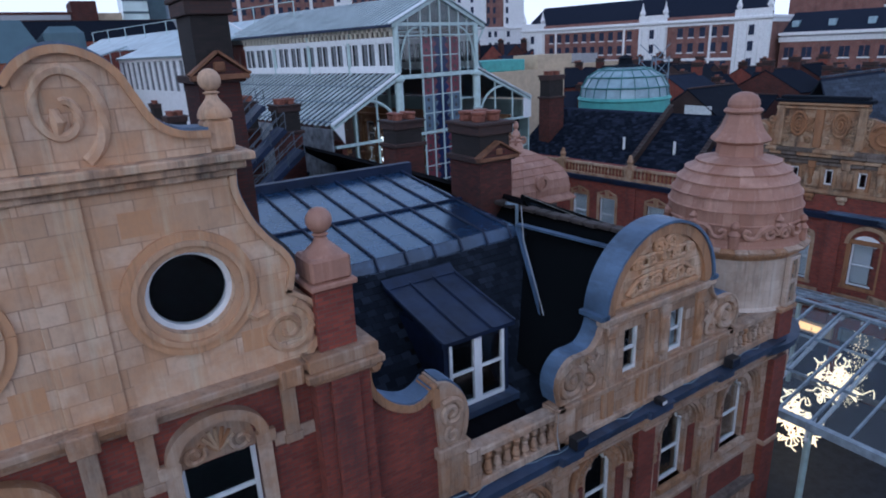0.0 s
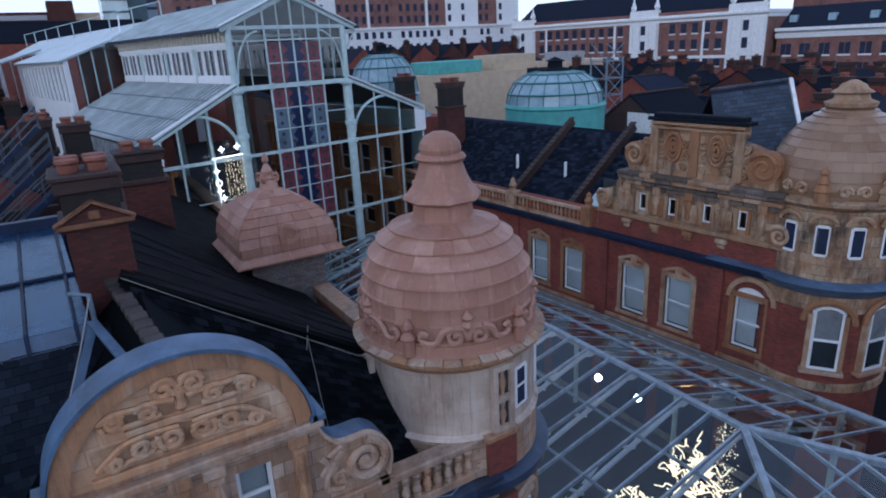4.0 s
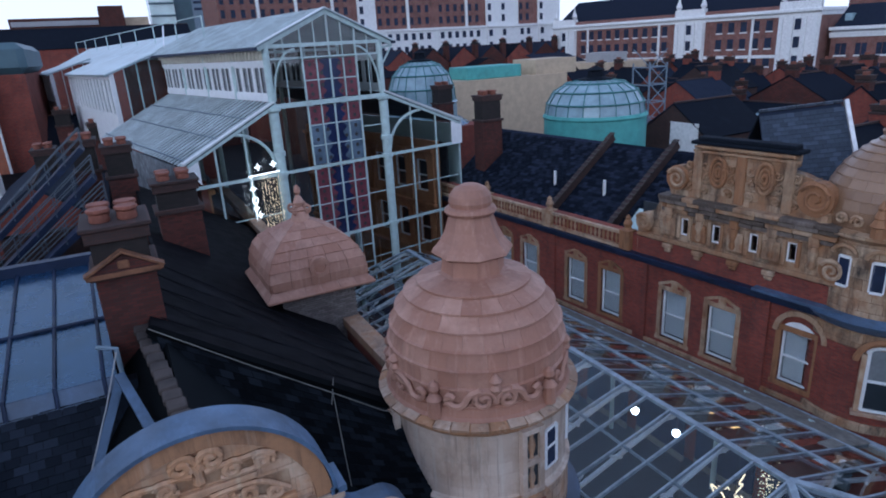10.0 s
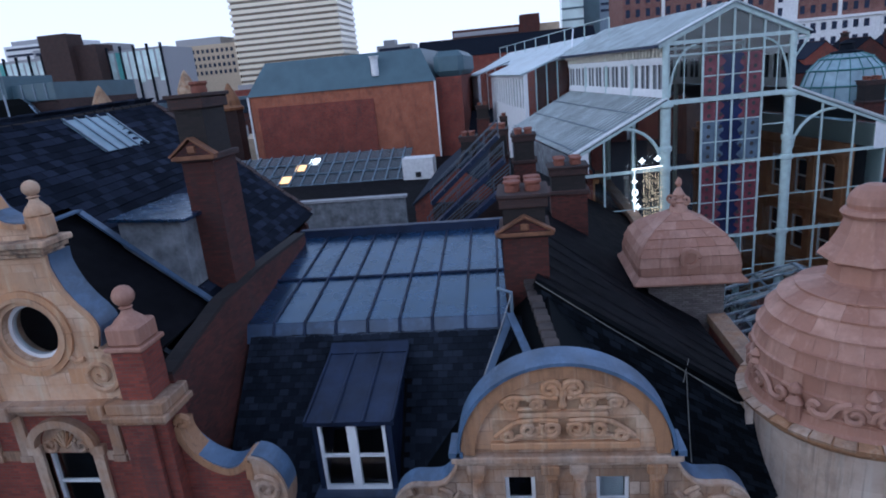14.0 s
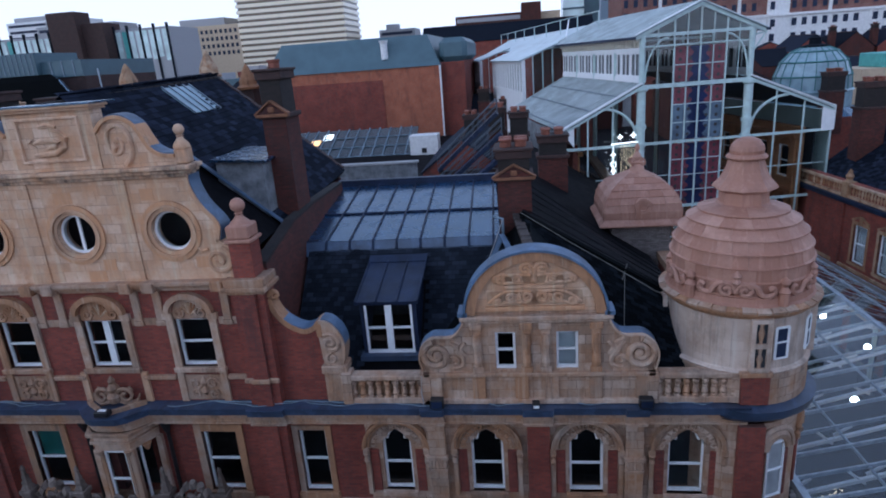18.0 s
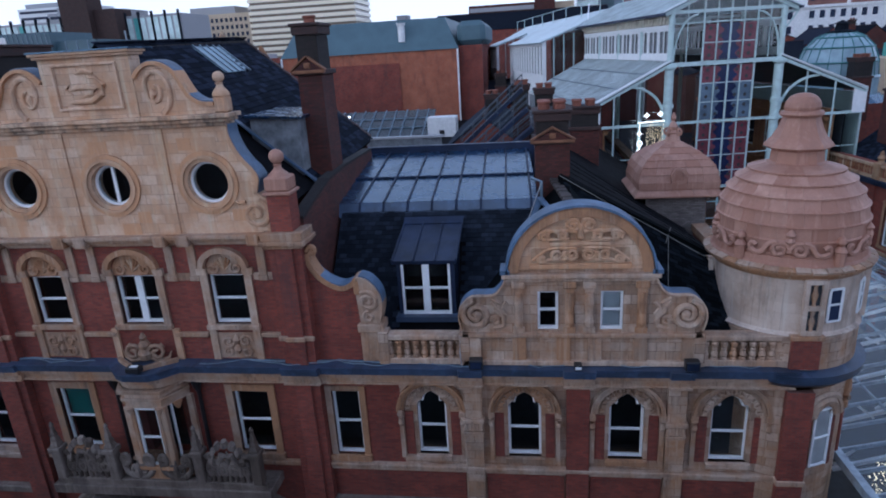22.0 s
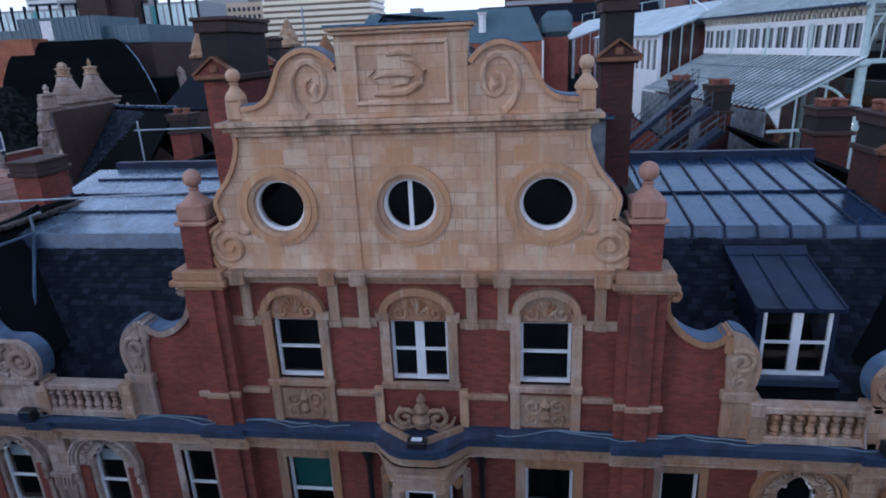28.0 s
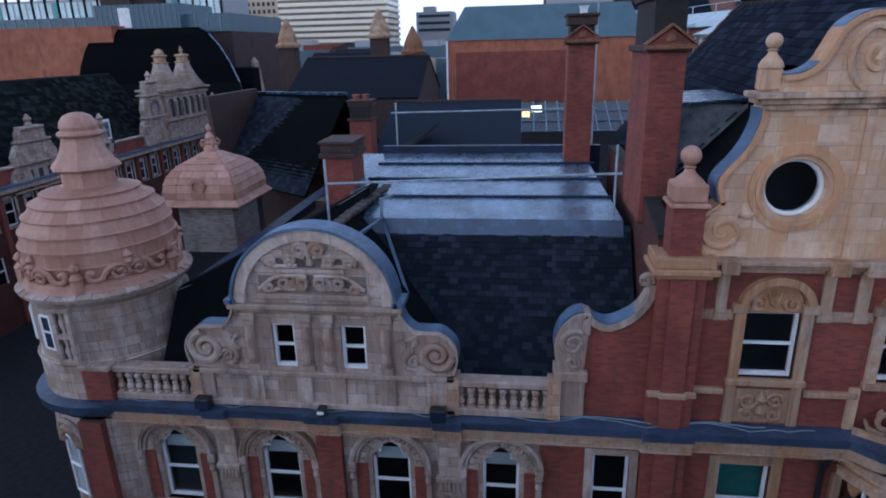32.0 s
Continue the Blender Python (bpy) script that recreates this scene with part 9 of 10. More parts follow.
part("parapet_coping", box(B(), WX - 0.5, WX + 0.05, 12, 78, 11.3, 11.45, 0.03), "dull_plain", west)


def street_gable(yc, hw, z0, top, dial):
    """A shaped stone gable with carved blocks and, where there is one, a dial."""
    h = top - z0
    half = [(1.0, 0.0), (1.05, 0.2), (0.92, 0.36), (0.74, 0.42), (0.8, 0.56), (0.62, 0.72), (0.5, 0.76), (0.46, 0.94), (0.3, 1.0)]
    pts = [(yc + hw * a, z0 + h * b) for a, b in half] + [(yc - hw * a, z0 + h * b) for a, b in half[::-1]]
    g = part("street_gable", yz_plate(B(), pts, WX - 0.35, WX + 0.15), "dull_stone", west, "shaped weathered stone gable")
    for e in (-1, 1):
        part("volute", rod(B(), [(WX + 0.18, yc + e * y, z) for y, z in spiral(hw * 0.78, z0 + h * 0.24, 0.45, 0.06, 0.6, 1.6, 26)], 0.13, 6), "dull_plain", g, smooth=True)
        part("pilaster", lathe(B(), [(0.2, z0), (0.26, z0 + h * 0.2), (0.16, z0 + h * 0.3), (0.24, z0 + h * 0.5), (0.1, z0 + h * 0.6)], WX + 0.15, yc + e * hw * 0.45, 8), "dull_plain", g)
    for zz, wd in ((0.0, 1.12), (0.42, 0.85), (0.76, 0.58), (0.97, 0.4)):
        part("string_course", box(B(), WX - 0.4, WX + 0.38, yc - hw * wd, yc + hw * wd, z0 + h * zz, z0 + h * zz + 0.2, 0.04), "dull_plain", g)
    if dial:
        for r, q, mt in ((1.0, 0.12, "dull_plain"), (0.74, 0.07, "lead_blue")):
            part("dial_ring", rod(B(), [(WX + 0.2, yc + r * 0.9 * math.cos(t), z0 + h * 0.56 + r * math.sin(t)) for t in np.linspace(0, math.tau, 25)], q, 6), mt, g)
    else:
        for k in range(3):
            # flat dark plates drawn as shaded slits
            part("slit_window", cube(WX + 0.15, WX + 0.2, yc - 1.2 + k, yc - 0.8 + k, z0 + 0.5, z0 + 1.5), "dark", g)
    part("finial", lathe(B(), [(0.3, top + 0.1), (0.18, top + 0.35), (0.3, top + 0.55), (0.05, top + 0.95)], WX, yc, 8), "dull_plain", g)


street_gable(28.6, 2.7, 9.4, 14.0, False)
street_gable(44.9, 2.3, 10.3, 16.4, True)
street_gable(36.6, 0.7, 10.3, 13.2, False)
bf = part("belfry", cube(WX - 2.6, WX + 0.3, 46.9, 55.4, 9.9, 15.3), "dull_stone", west, "arcaded stone belfry under the turrets")
for k in range(6):
    y = 47.5 + k * 1.33
    # flat dark plates drawn as the belfry's shaded openings
    part("opening", yz_plate(B(), [(y, 12.6), (y + 0.8, 12.6)] + [(y + 0.4 + 0.4 * math.cos(t), 14.1 + 0.4 * math.sin(t)) for t in np.linspace(0, math.pi, 9)], WX + 0.3, WX + 0.34), "dark", bf)
    part("colonnette", lathe(B(), [(0.2, 12.4), (0.14, 12.7), (0.14, 14.0), (0.22, 14.2)], WX + 0.42, y - 0.26, 8), "dull_plain", bf)
for z, d in ((12.2, 0.6), (14.75, 0.5), (15.2, 0.75)):
    part("string_course", box(B(), WX - 2.8, WX + d, 46.6, 55.7, z, z + 0.22, 0.04), "dull_plain", bf)
for yc in (49.0, 53.4):
    cp = part("turret_cap", lathe(B(), [(2.05, 15.42), (1.9, 15.55), (1.55, 16.0), (1.2, 16.6), (0.92, 17.2), (0.74, 17.75), (0.68, 18.0)], WX - 0.9, yc, 12), "dull_stone", west, "concave ribbed stone turret cap")
    for k in range(9):
        t = k / 9
        r, z = 2.0 * (1 - t) ** 1.35 + 0.66 * (1 - (1 - t) ** 1.35), 15.5 + 2.4 * t
        part("cap_course", lathe(B(), [(r - 0.12, z), (r + 0.05, z), (r + 0.05, z + 0.07), (r - 0.12, z + 0.09)], WX - 0.9, yc, 14), "dull_plain", cp)
    part("lantern", lathe(B(), [(0.82, 17.95), (0.86, 18.05), (0.6, 18.1), (0.6, 18.6), (0.8, 18.68), (0.74, 18.78), (0.45, 18.85)], WX - 0.9, yc, 10), "ochre_plain", west, "small ochre stone lantern")
    part("knob", lathe(B(), [(0.4, 18.8), (0.5, 19.0), (0.36, 19.25), (0.1, 19.4)] if yc < 50 else [(0.3, 18.8), (0.12, 19.0), (0.22, 19.2), (0.03, 19.7)], WX - 0.9, yc, 10), "ochre_plain", west)
for yc, r, zt in ((58.2, 0.8, 14.4), (62.0, 1.2, 16.2), (66.2, 0.9, 15.4), (71.5, 1.3, 18.2)):
    part("pinnacle", lathe(B(), [(r, 10), (r, 12.4), (r * 1.25, 12.6), (r * 1.1, 12.9), (r * 0.75, 13.6), (r * 0.8, 13.7), (r * 0.45, zt - 0.9), (r * 0.5, zt - 0.7), (0.05, zt)], WX - 0.4, yc, 10), "dull_plain", west, "stepped stone pinnacle")
rf = part("moss_roof", quad_slab(B(), (WX - 0.7, 6, 11.2), (WX - 0.7, 46.6, 11.2), (WX - 5.2, 46.6, 17.2), (WX - 5.2, 6, 17.2), 0.2), "slate_moss", west, "dark mossy slate roof")
slates(rf, (WX - 0.7, 14, 11.22), (0, 1, 0), (-4.5, 0, 6.0), 32.6, 7.45, lambda x, y: True, sw=0.5, ex=0.34, mat="slate_moss", seed=21)
part("back_roof", quad_slab(B(), (WX - 5.2, 6, 17.2), (WX - 5.2, 46.6, 17.2), (WX - 12, 46.6, 11), (WX - 12, 6, 11), 0.2), "slate_moss", west)
dm = part("roof_dormer", cube(WX - 2.4, WX - 0.9, 37.4, 39.0, 11.2, 13.4), "lead_dark", west, "small roof dormer")
part("dormer_frame", box(B(), WX - 0.9, WX - 0.82, 37.4, 39.0, 11.6, 13.4), "white", dm)
part("dormer_pane", cube(WX - 0.82, WX - 0.8, 37.6, 38.8, 11.8, 13.2), "lead_blue", dm)
part("rear_wall", cube(WX - 12, WX - 2.6, 46.6, 47.0, 0, 14.5), "brick_dark", west)
big = thing("mansard_hall", "large dark hall with a curved slate mansard roof", "building", (-54, 70, 0))
wl = B()
lo = [wl.verts.new((x, y, 0)) for x, y in ((-42.5, 60), (-53.3, 78), (-65, 78), (-65, 60))]
hi = [wl.verts.new((v.co.x, v.co.y, 13.2)) for v in lo]
wl.faces.new(lo)
wl.faces.new(hi[::-1])
for i in range(4):
    wl.faces.new((lo[i], hi[i], hi[(i + 1) % 4], lo[(i + 1) % 4]))
part("wall", wl, "brick_dark", big)
prof = [(13.2, 0.0), (15.4, 0.6), (17.6, 1.7), (19.6, 3.1), (21.2, 4.8), (22.0, 6.6)]
for (z0, d0), (z1, d1) in zip(prof, prof[1:]):
    # one roof in two tones: pale lead for east sheen, black for the dark south
    part("roof_slope", quad_slab(B(), (-42.5 - d0, 60 + d0 * 0.5, z0), (-53.3 - d0, 78, z0), (-53.3 - d1, 78, z1), (-42.5 - d1, 60 + d1 * 0.5, z1), 0.15), "lead_sheen" if z0 > 15 else "slate", big, "curved east roof slope, sheen painted in above the foot")
    part("roof_slope", quad_slab(B(), (-42.5 - d0, 60 + d0 * 0.5, z0), (-65 + d0 * 0.4, 60 + d0 * 0.5, z0), (-65 + d1 * 0.4, 60 + d1 * 0.5, z1), (-42.5 - d1, 60 + d1 * 0.5, z1), 0.15), "slate_black", big)
part("roof_top", quad_slab(B(), (-49.1, 63.3, 22.0), (-62.4, 63.3, 22.0), (-62.4, 78, 22.0), (-59.9, 78, 22.0), 0.15), "slate_black", big)
for t in (0.12, 0.3):
    part("roof_dormer", box(B(), -45.5 - 10.8 * t, -41.0 - 10.8 * t, 60 + 18 * t, 62.4 + 18 * t, 14.0, 17.0, 0.05), "slate_black", big, "dark roof dormer")
obx = thing("orange_brick_block", "low orange brick block with grey rooftop plant rooms", "building", (-60, 60, 0))
part("wall", cube(-110, -60, 62, 80, 0, 22.4), "brick_bright", obx)
part("rear_wall", cube(-110, -46.2, 66.3, 84, 0, 21.5), "brick_dark", obx)
part("plant_room", cube(-110, -46.2, 66, 84, 21.5, 23.7), "grey_clad", obx, "blue-grey plant room cladding")
part("plant_room", cube(-64, -52.3, 65, 74, 21.5, 25.0), "grey_clad", obx, "taller blue-grey plant room")
for k in range(16):
    x = -63.8 + k * 0.73
    part("rib", cube(x, x + 0.1, 64.9, 65, 21.5, 25.0), "blue_steel", obx)
for k in range(26):
    x = -90 + k * 1.7
    part("rib", cube(x, x + 0.14, 65.9, 66, 21.5, 23.7), "blue_steel", obx)
part("door", cube(-60.6, -59.0, 64.85, 65, 22.2, 24.6), "white_stone", obx, "pale plant room door")
rbk = thing("dark_rear_block", "dark slate-hung block beside the street turret", "building", (-24, 26, 0))
part("wall", quad_slab(B(), (-28.3, 29.5, 11), (-20.2, 24.0, 11), (-17.4, 28.5, 11), (-25.5, 34.0, 11), 11.0), "brick_dark", rbk)
sl_a, sl_b, sl_c, sl_d = (-29.5, 25.5, 10.8), (-21.4, 20.0, 10.8), (-19.7, 24.3, 16.2), (-27.9, 30.0, 16.0)
rs = part("roof_slope", quad_slab(B(), sl_a, sl_b, sl_c, sl_d, 0.15), "slate_black", rbk)
slates(rs, sl_a, (8.1, -5.5, 0), (1.65, 4.4, 5.3), 9.8, 7.0, None, sw=0.4, ex=0.26, mat="slate", seed=45)
part("roof_slope", quad_slab(B(), sl_d, sl_c, (-17.4, 28.5, 11.0), (-25.5, 34.0, 11.0), 0.15), "slate_black", rbk)
part("ridge_lead", beam(B(), Vector(sl_d) + Vector((0, 0, 0.1)), Vector(sl_c) + Vector((0, 0, 0.1)), 0.4, 0.16), "lead", rbk, "lead-capped ridge")
part("side_wall", quad_slab(B(), (-29.7, 25.6, 16.2), (-29.2, 25.2, 16.2), (-27.7, 29.6, 16.4), (-28.2, 30.0, 16.4), 6.0), "brick_dark", rbk)
for k in range(3):
    part("end_pinnacle", lathe(B(), [(0.35, 12.0 + k), (0.42, 12.6 + k), (0.25, 12.8 + k), (0.4, 13.2 + k), (0.1, 13.6 + k)], -29.4 + k * 0.5, 25.6 + k * 1.6, 8), "dull_plain", rbk, "weathered stone pinnacle")
gw = thing("parapet_wall", "low dark parapet wall with a tiled coping", "wall", (-16.2, 20, 11))
part("wall", quad_slab(B(), (-18.1, 12.4, 12.3), (-17.6, 12.3, 12.3), (-14.4, 27.0, 12.9), (-14.9, 27.1, 12.9), 2.0), "brick_dark", gw)
for k in range(24):
    a, b = Vector((-17.85, 12.4, 12.38)).lerp(Vector((-14.65, 27.0, 12.98)), k / 24), Vector((-17.85, 12.4, 12.38)).lerp(Vector((-14.65, 27.0, 12.98)), (k + 0.9) / 24)
    part("coping_tile", beam(B(), a, b, 0.62, 0.14), "ridge_clay", gw)
gabled("mossy_range", "long mossy slate-roofed range", -29, -17.5, 38, 52, 15.0, 18.2, "x", "brick_dark", "slate")
chimney(-18.3, 22.6, 1.3, 1.3, 11, 16.0, 2, pediment=False, upper=1.0, shaft="brick")
for x, y, z in ((-37.2, 62, 22.6), (-25.8, 62, 23.4), (-22.5, 66, 21.5)):
    sp = thing("stone_spire", "small stepped ochre stone spire on a turret", "spire", (x, y, 0), "stone spires")
    part("shaft", cube(x - 1.0, x + 1.0, y - 1.0, y + 1.0, 0, z - 3.4), "brick_dark", sp)
    part("cap", lathe(B(), [(1.5, z - 3.4), (1.6, z - 3.1), (1.2, z - 2.8), (1.15, z - 2.2), (0.9, z - 1.6), (0.55, z - 0.9), (0.25, z - 0.3), (0.02, z)], x, y, 10), "ochre_plain", sp)

# ---- far city, north-west ----
tower = thing("striped_tower", "tall office tower with pale bands and glass in painted sunset tones", "building", (-131, 420, 0))
part("core", cube(-167, -96, 400, 440, 0, 150), "tan_glass", tower)
for k in range(38):
    z = 4 + k * 3.8
    part("floor_band", cube(-168, -95, 399, 441, z, z + 2.2), "cream_band", tower)
gl = thing("glass_offices", "long glass office range with dark columns", "building", (-168, 250, 0))
part("wall", cube(-240, -134, 250, 275, 0, 42), "concrete", gl)
for k in range(34):
    x = -240 + k * 3.1
    part("glass_bay", cube(x, x + 2.2, 249.7, 250, 28 + (k % 3) * 0.8, 41), "copper" if k % 9 == 0 else "bay_glass", gl, "pale green glass bay")
    if k % 2:
        part("column", cube(x + 2.3, x + 3.0, 249.2, 250.4, 0, 43.5), "slate", gl)
bt = thing("brown_tower", "brown brick stair tower block", "building", (-177, 240, 0))
part("shaft", cube(-183, -170, 240, 250, 0, 50), "brick_dark", bt)
part("shaft", cube(-176, -160, 243, 255, 0, 45), "brick_dark", bt)
cb = thing("cream_offices", "cream stone office building with rows of windows", "building", (-193, 410, 0))
part("wall", cube(-218, -168, 400, 440, 0, 52), "cream", cb)
for r in range(4):
    for k in range(14):
        x = -216 + k * 3.4
        part("window", cube(x, x + 1.6, 399.6, 400, 33 + r * 4.6, 35.4 + r * 4.6), "lead_dark", cb)
part("roof_plant", cube(-212, -180, 405, 430, 52, 57), "concrete", cb)
for i, (x0, x1, y, z, mat) in enumerate(((-330, -270, 420, 62, "concrete"), (-420, -350, 500, 75, "white_stone"), (-60, 10, 520, 38, "brick"), (-90, -62, 480, 44, "concrete"), (20, 80, 560, 40, "concrete"), (86, 112, 540, 70, "blue_steel"), (112, 128, 545, 110, "concrete"), (-30, 30, 300, 26, "grey_clad"), (-260, -225, 330, 44, "grey_clad"))):
    fb = thing("distant_block", "distant city office block", "building", ((x0 + x1) / 2, y, 0), "distant blocks")
    part("wall", cube(x0, x1, y, y + 30, 0, z), mat, fb)
    for r in range(3):
        part("window_band", cube(x0 + 2, x1 - 2, y - 0.4, y, z - 4 - r * 5, z - 2 - r * 5), "lead_dark", fb)
    part("roof_plant", cube(x0 + 5, x0 + (x1 - x0) * 0.5, y + 4, y + 16, z, z + 4), "concrete", fb)
rng = random.Random(9)
for gx in range(-9, 6):
    for gy in range(0, 7):
        x0, y0 = gx * 22 + rng.uniform(-3, 3), 95 + gy * 26 + rng.uniform(-3, 3)
        if x0 > -2 - 0 and x0 < 42 and gy < 2:
            continue
        w, d, z = rng.uniform(12, 19), rng.uniform(12, 20), rng.uniform(9, 14.5) + gy * 0.8
        if rng.random() < 0.55:
            gabled("distant_house", "distant brick building with a dark pitched roof", x0, x0 + w, y0, y0 + d, z, z + 3.2, rng.choice("xy"), rng.choice(("brick", "brick_dark", "brick_deep")), "slate_far", "distant houses")
        else:
            fb = thing("distant_block", "distant flat-roofed city block", "building", (x0 + w / 2, y0 + d / 2, 0), "distant blocks")
            part("wall", cube(x0, x0 + w, y0, y0 + d, 0, z + 2), rng.choice(("brick", "concrete", "cream", "grey_clad")), fb)
            part("roof_plant", cube(x0 + 2, x0 + w * 0.5, y0 + 2, y0 + d * 0.6, z + 2, z + 4), "concrete", fb)

# ---- far city, north-east ----
UNIT = finish("window", cube(0, 1, 0, 1, 0, 1), "lead_dark")
PALE = finish("lintel", cube(0, 1, 0, 1, 0, 1), "white_stone")


def unit(parent, name, x0, x1, y0, y1, z0, z1, me=None):
    ob = new(name, me or UNIT)
    ob.parent = parent
    ob.matrix_basis = Matrix.Translation(Vector((x0, y0, z0)) - ROOTS[parent]) @ Matrix.Diagonal((x1 - x0, y1 - y0, z1 - z0, 1))
    return ob


FAR_TURN = Matrix.Translation((123.8, 124.7, 0)) @ Matrix.Rotation(radians(10), 4, "Z") @ Matrix.Translation((-126, -124.7, 0))
hotel = thing("long_brick_range", "long red brick range with white stone bays and slate roof", "building", (126, 95, 0))
part("wall", cube(126, 140, 64, 130, 0, 22.0), "brick_far", hotel)
cn = box(B(), 125.0, 140, 63.6, 130.4, 22.3, 23.0, 0.1)
part("cornice", cn, "white_stone", hotel, "white stone cornice")
part("frieze", cube(125.6, 140, 63.8, 130.2, 21.6, 22.29), "white_stone", hotel)
part("parapet", cube(125.6, 126.2, 64, 130, 23.0, 23.7), "brick_far", hotel, "low red brick parapet")
part("roof", quad_slab(B(), (126.6, 64.5, 23.4), (126.6, 129.5, 23.4), (132, 127, 28.6), (132, 66, 28.6), 0.3), "slate_blue", hotel)
part("string_course", cube(125.7, 126, 64, 130, 14.0, 14.6), "white_stone", hotel)
for y, w in ((64, 7.5), (87, 7.0), (122.5, 7.5)):
    part("white_bay", cube(125.5, 126, y, y + w, 0, 21.6), "white_stone", hotel, "white stone bay")
    for dy in (0.2, w * 0.3, w * 0.62, w - 0.9):
        part("pilaster", cube(125.1, 125.5, y + dy, y + dy + 0.75, 0, 21.6), "white_stone", hotel)
    for z in (12.4, 15.9, 19.2):
        unit(hotel, "window", 125.4, 125.52, y + w * 0.44, y + w * 0.44 + 1.1, z, z + 2.0)
    part("bay_parapet", cube(125.3, 126.3, y, y + w, 23.0, 24.4), "white_stone", hotel, "white stone parapet over a bay")
    for dy in (0.6, w - 0.6):
        part("urn", lathe(B(), [(0.3, 24.4), (0.7, 25.0), (0.4, 25.8), (0.2, 26.4), (0.05, 27.4)], 125.8, y + dy, 8), "white_stone", hotel)
for y in (76.5, 98, 118.5):
    part("white_pier", cube(125.75, 126, y, y + 0.5, 0, 21.6), "white_stone", hotel)
for k in range(25):
    y = 65 + k * 2.6
    if any(q - 1.5 < y < q + w + 0.1 for q, w in ((64, 7.5), (87, 7.0), (122.5, 7.5))):
        continue
    for z in (12.4, 15.9, 19.2):
        unit(hotel, "window", 125.9, 126.02, y, y + 1.25, z, z + 2.0)
        unit(hotel, "lintel", 125.88, 126.0, y - 0.1, y + 1.35, z - 0.25, z, PALE)
hotel.matrix_world = FAR_TURN @ Matrix.Translation(ROOTS[hotel])
h2 = thing("lower_brick_range", "lower red brick range with slate roof and dormers", "building", (130, 40, 0))
part("wall", cube(129, 142, -20, 63, 0, 17.4), "brick_far", h2)
for z0, z1, d in ((17.4, 18.0, 0.3), (18.0, 18.3, 0.5), (18.7, 19.3, 0.9)):
    part("cornice", cube(129 - d, 142, -20.3, 63.3, z0, z1), "white_stone", h2, "white stone cornice band")
part("frieze", cube(128.6, 142, -20, 63, 18.3, 18.7), "concrete", h2)
part("roof", quad_slab(B(), (129.4, -20, 19.3), (129.4, 63, 19.3), (133, 62, 23.2), (133, -20, 23.2), 0.3), "slate_blue", h2)
for k in range(24):
    y = -18 + k * 3.4
    for z in (7.0, 10.6, 14.2):
        for q in (0, 1.0):
            unit(h2, "window", 128.9, 129.02, y + q, y + q + 0.85, z, z + 2.1)
        unit(h2, "lintel", 128.85, 129.0, y - 0.15, y + 2.0, z - 0.3, z, PALE)
    if k % 2:
        part("roof_dormer", box(B(), 130.0, 132, y, y + 1.3, 20.3, 21.6, 0.05), "dome_glass", h2, "small glazed roof dormer")
h2.matrix_world = FAR_TURN @ Matrix.Translation(ROOTS[h2])
for x0, x1, y, z, mat in ((40, 74, 148, 40, "brick"), (74, 79, 147.6, 40, "white_stone"), (79, 97, 148, 40, "brick"), (97, 112.5, 148, 40, "brick"), (112.5, 123.5, 147.6, 42, "white_stone"), (123.5, 130.5, 148, 40, "brick"), (130.5, 138.5, 147.6, 42, "white_stone"), (172, 200, -20, 37, "brick"), (172, 200, 30, 34, "white_stone"), (172, 200, 60, 36, "brick")):
    wb = thing("white_trimmed_block", "tall brick and white stone city block", "building", ((x0 + x1) / 2, y, 0), "tall blocks")
    part("wall", cube(x0, x1, y, y + 22, 0, z), "brick_far" if mat == "brick" else mat, wb)
    part("base_storey", cube(x0 + 0.05, x1 - 0.05, y - 0.5, y - 0.01, 0, 24.0), "white_stone", wb, "white stone lower storeys")
    part("band", cube(x0 + 0.02, x1 - 0.02, y - 0.9, y - 0.01, 24.0, 24.6), "white_stone", wb)
    part("band", cube(x0 + 0.02, x1 - 0.02, y - 0.5, y - 0.01, 34.5, 35.2), "white_stone", wb)
    step = 2.3 if mat == "brick" else 4.6
    for k in range(int((x1 - x0 - 0.4) / step)):
        xa = x0 + 0.6 + k * step
        for z0 in (18.4, 21.7):
            unit(wb, "window", xa, xa + 1.1, y - 0.6, y - 0.48, z0, z0 + 1.7)
        for z0 in (25.6, 28.6, 31.6):
            unit(wb, "window", xa, xa + 1.0, y - 0.1, y + 0.02, z0, z0 + 1.8)
        if mat == "brick" and k % 4 == 3:
            part("white_pier", cube(xa + 1.3, xa + 2.0, y - 0.4, y - 0.01, 24.6, z), "white_stone", wb)
# brick slab, blue-roofed hall and pale tower to the north
sl = thing("brick_slab", "brown brick office slab with bands of windows", "building", (6, 172, 0), "tall blocks")
part("wall", cube(-3, 16, 172, 184, 0, 31.2), "brick_deep", sl)
part("stair_tower", cube(16, 21.5, 171, 184, 0, 33.6), "brick_deep", sl)
part("side_wing", cube(21.5, 27, 173, 184, 0, 31.0), "cream", sl)
for z in (23.5, 26.6, 29.4):
    part("window_band", cube(-2.6, 15.6, 171.7, 172.02, z, z + 1.1), "concrete", sl, "pale band of windows")
th = thing("pale_glass_tower", "tall pale blue glass tower with a dark mast", "building", (32, 178, 0), "tall blocks")
part("shaft", cube(28, 34, 176, 184, 0, 52), "bay_glass", th)
part("shaft", cube(34, 38.5, 177, 184, 0, 46), "grey_clad", th)
for k in range(10):
    part("floor_band", cube(27.9, 34.1, 175.8, 175.99, 22 + k * 3, 22.5 + k * 3), "grey_clad", th)
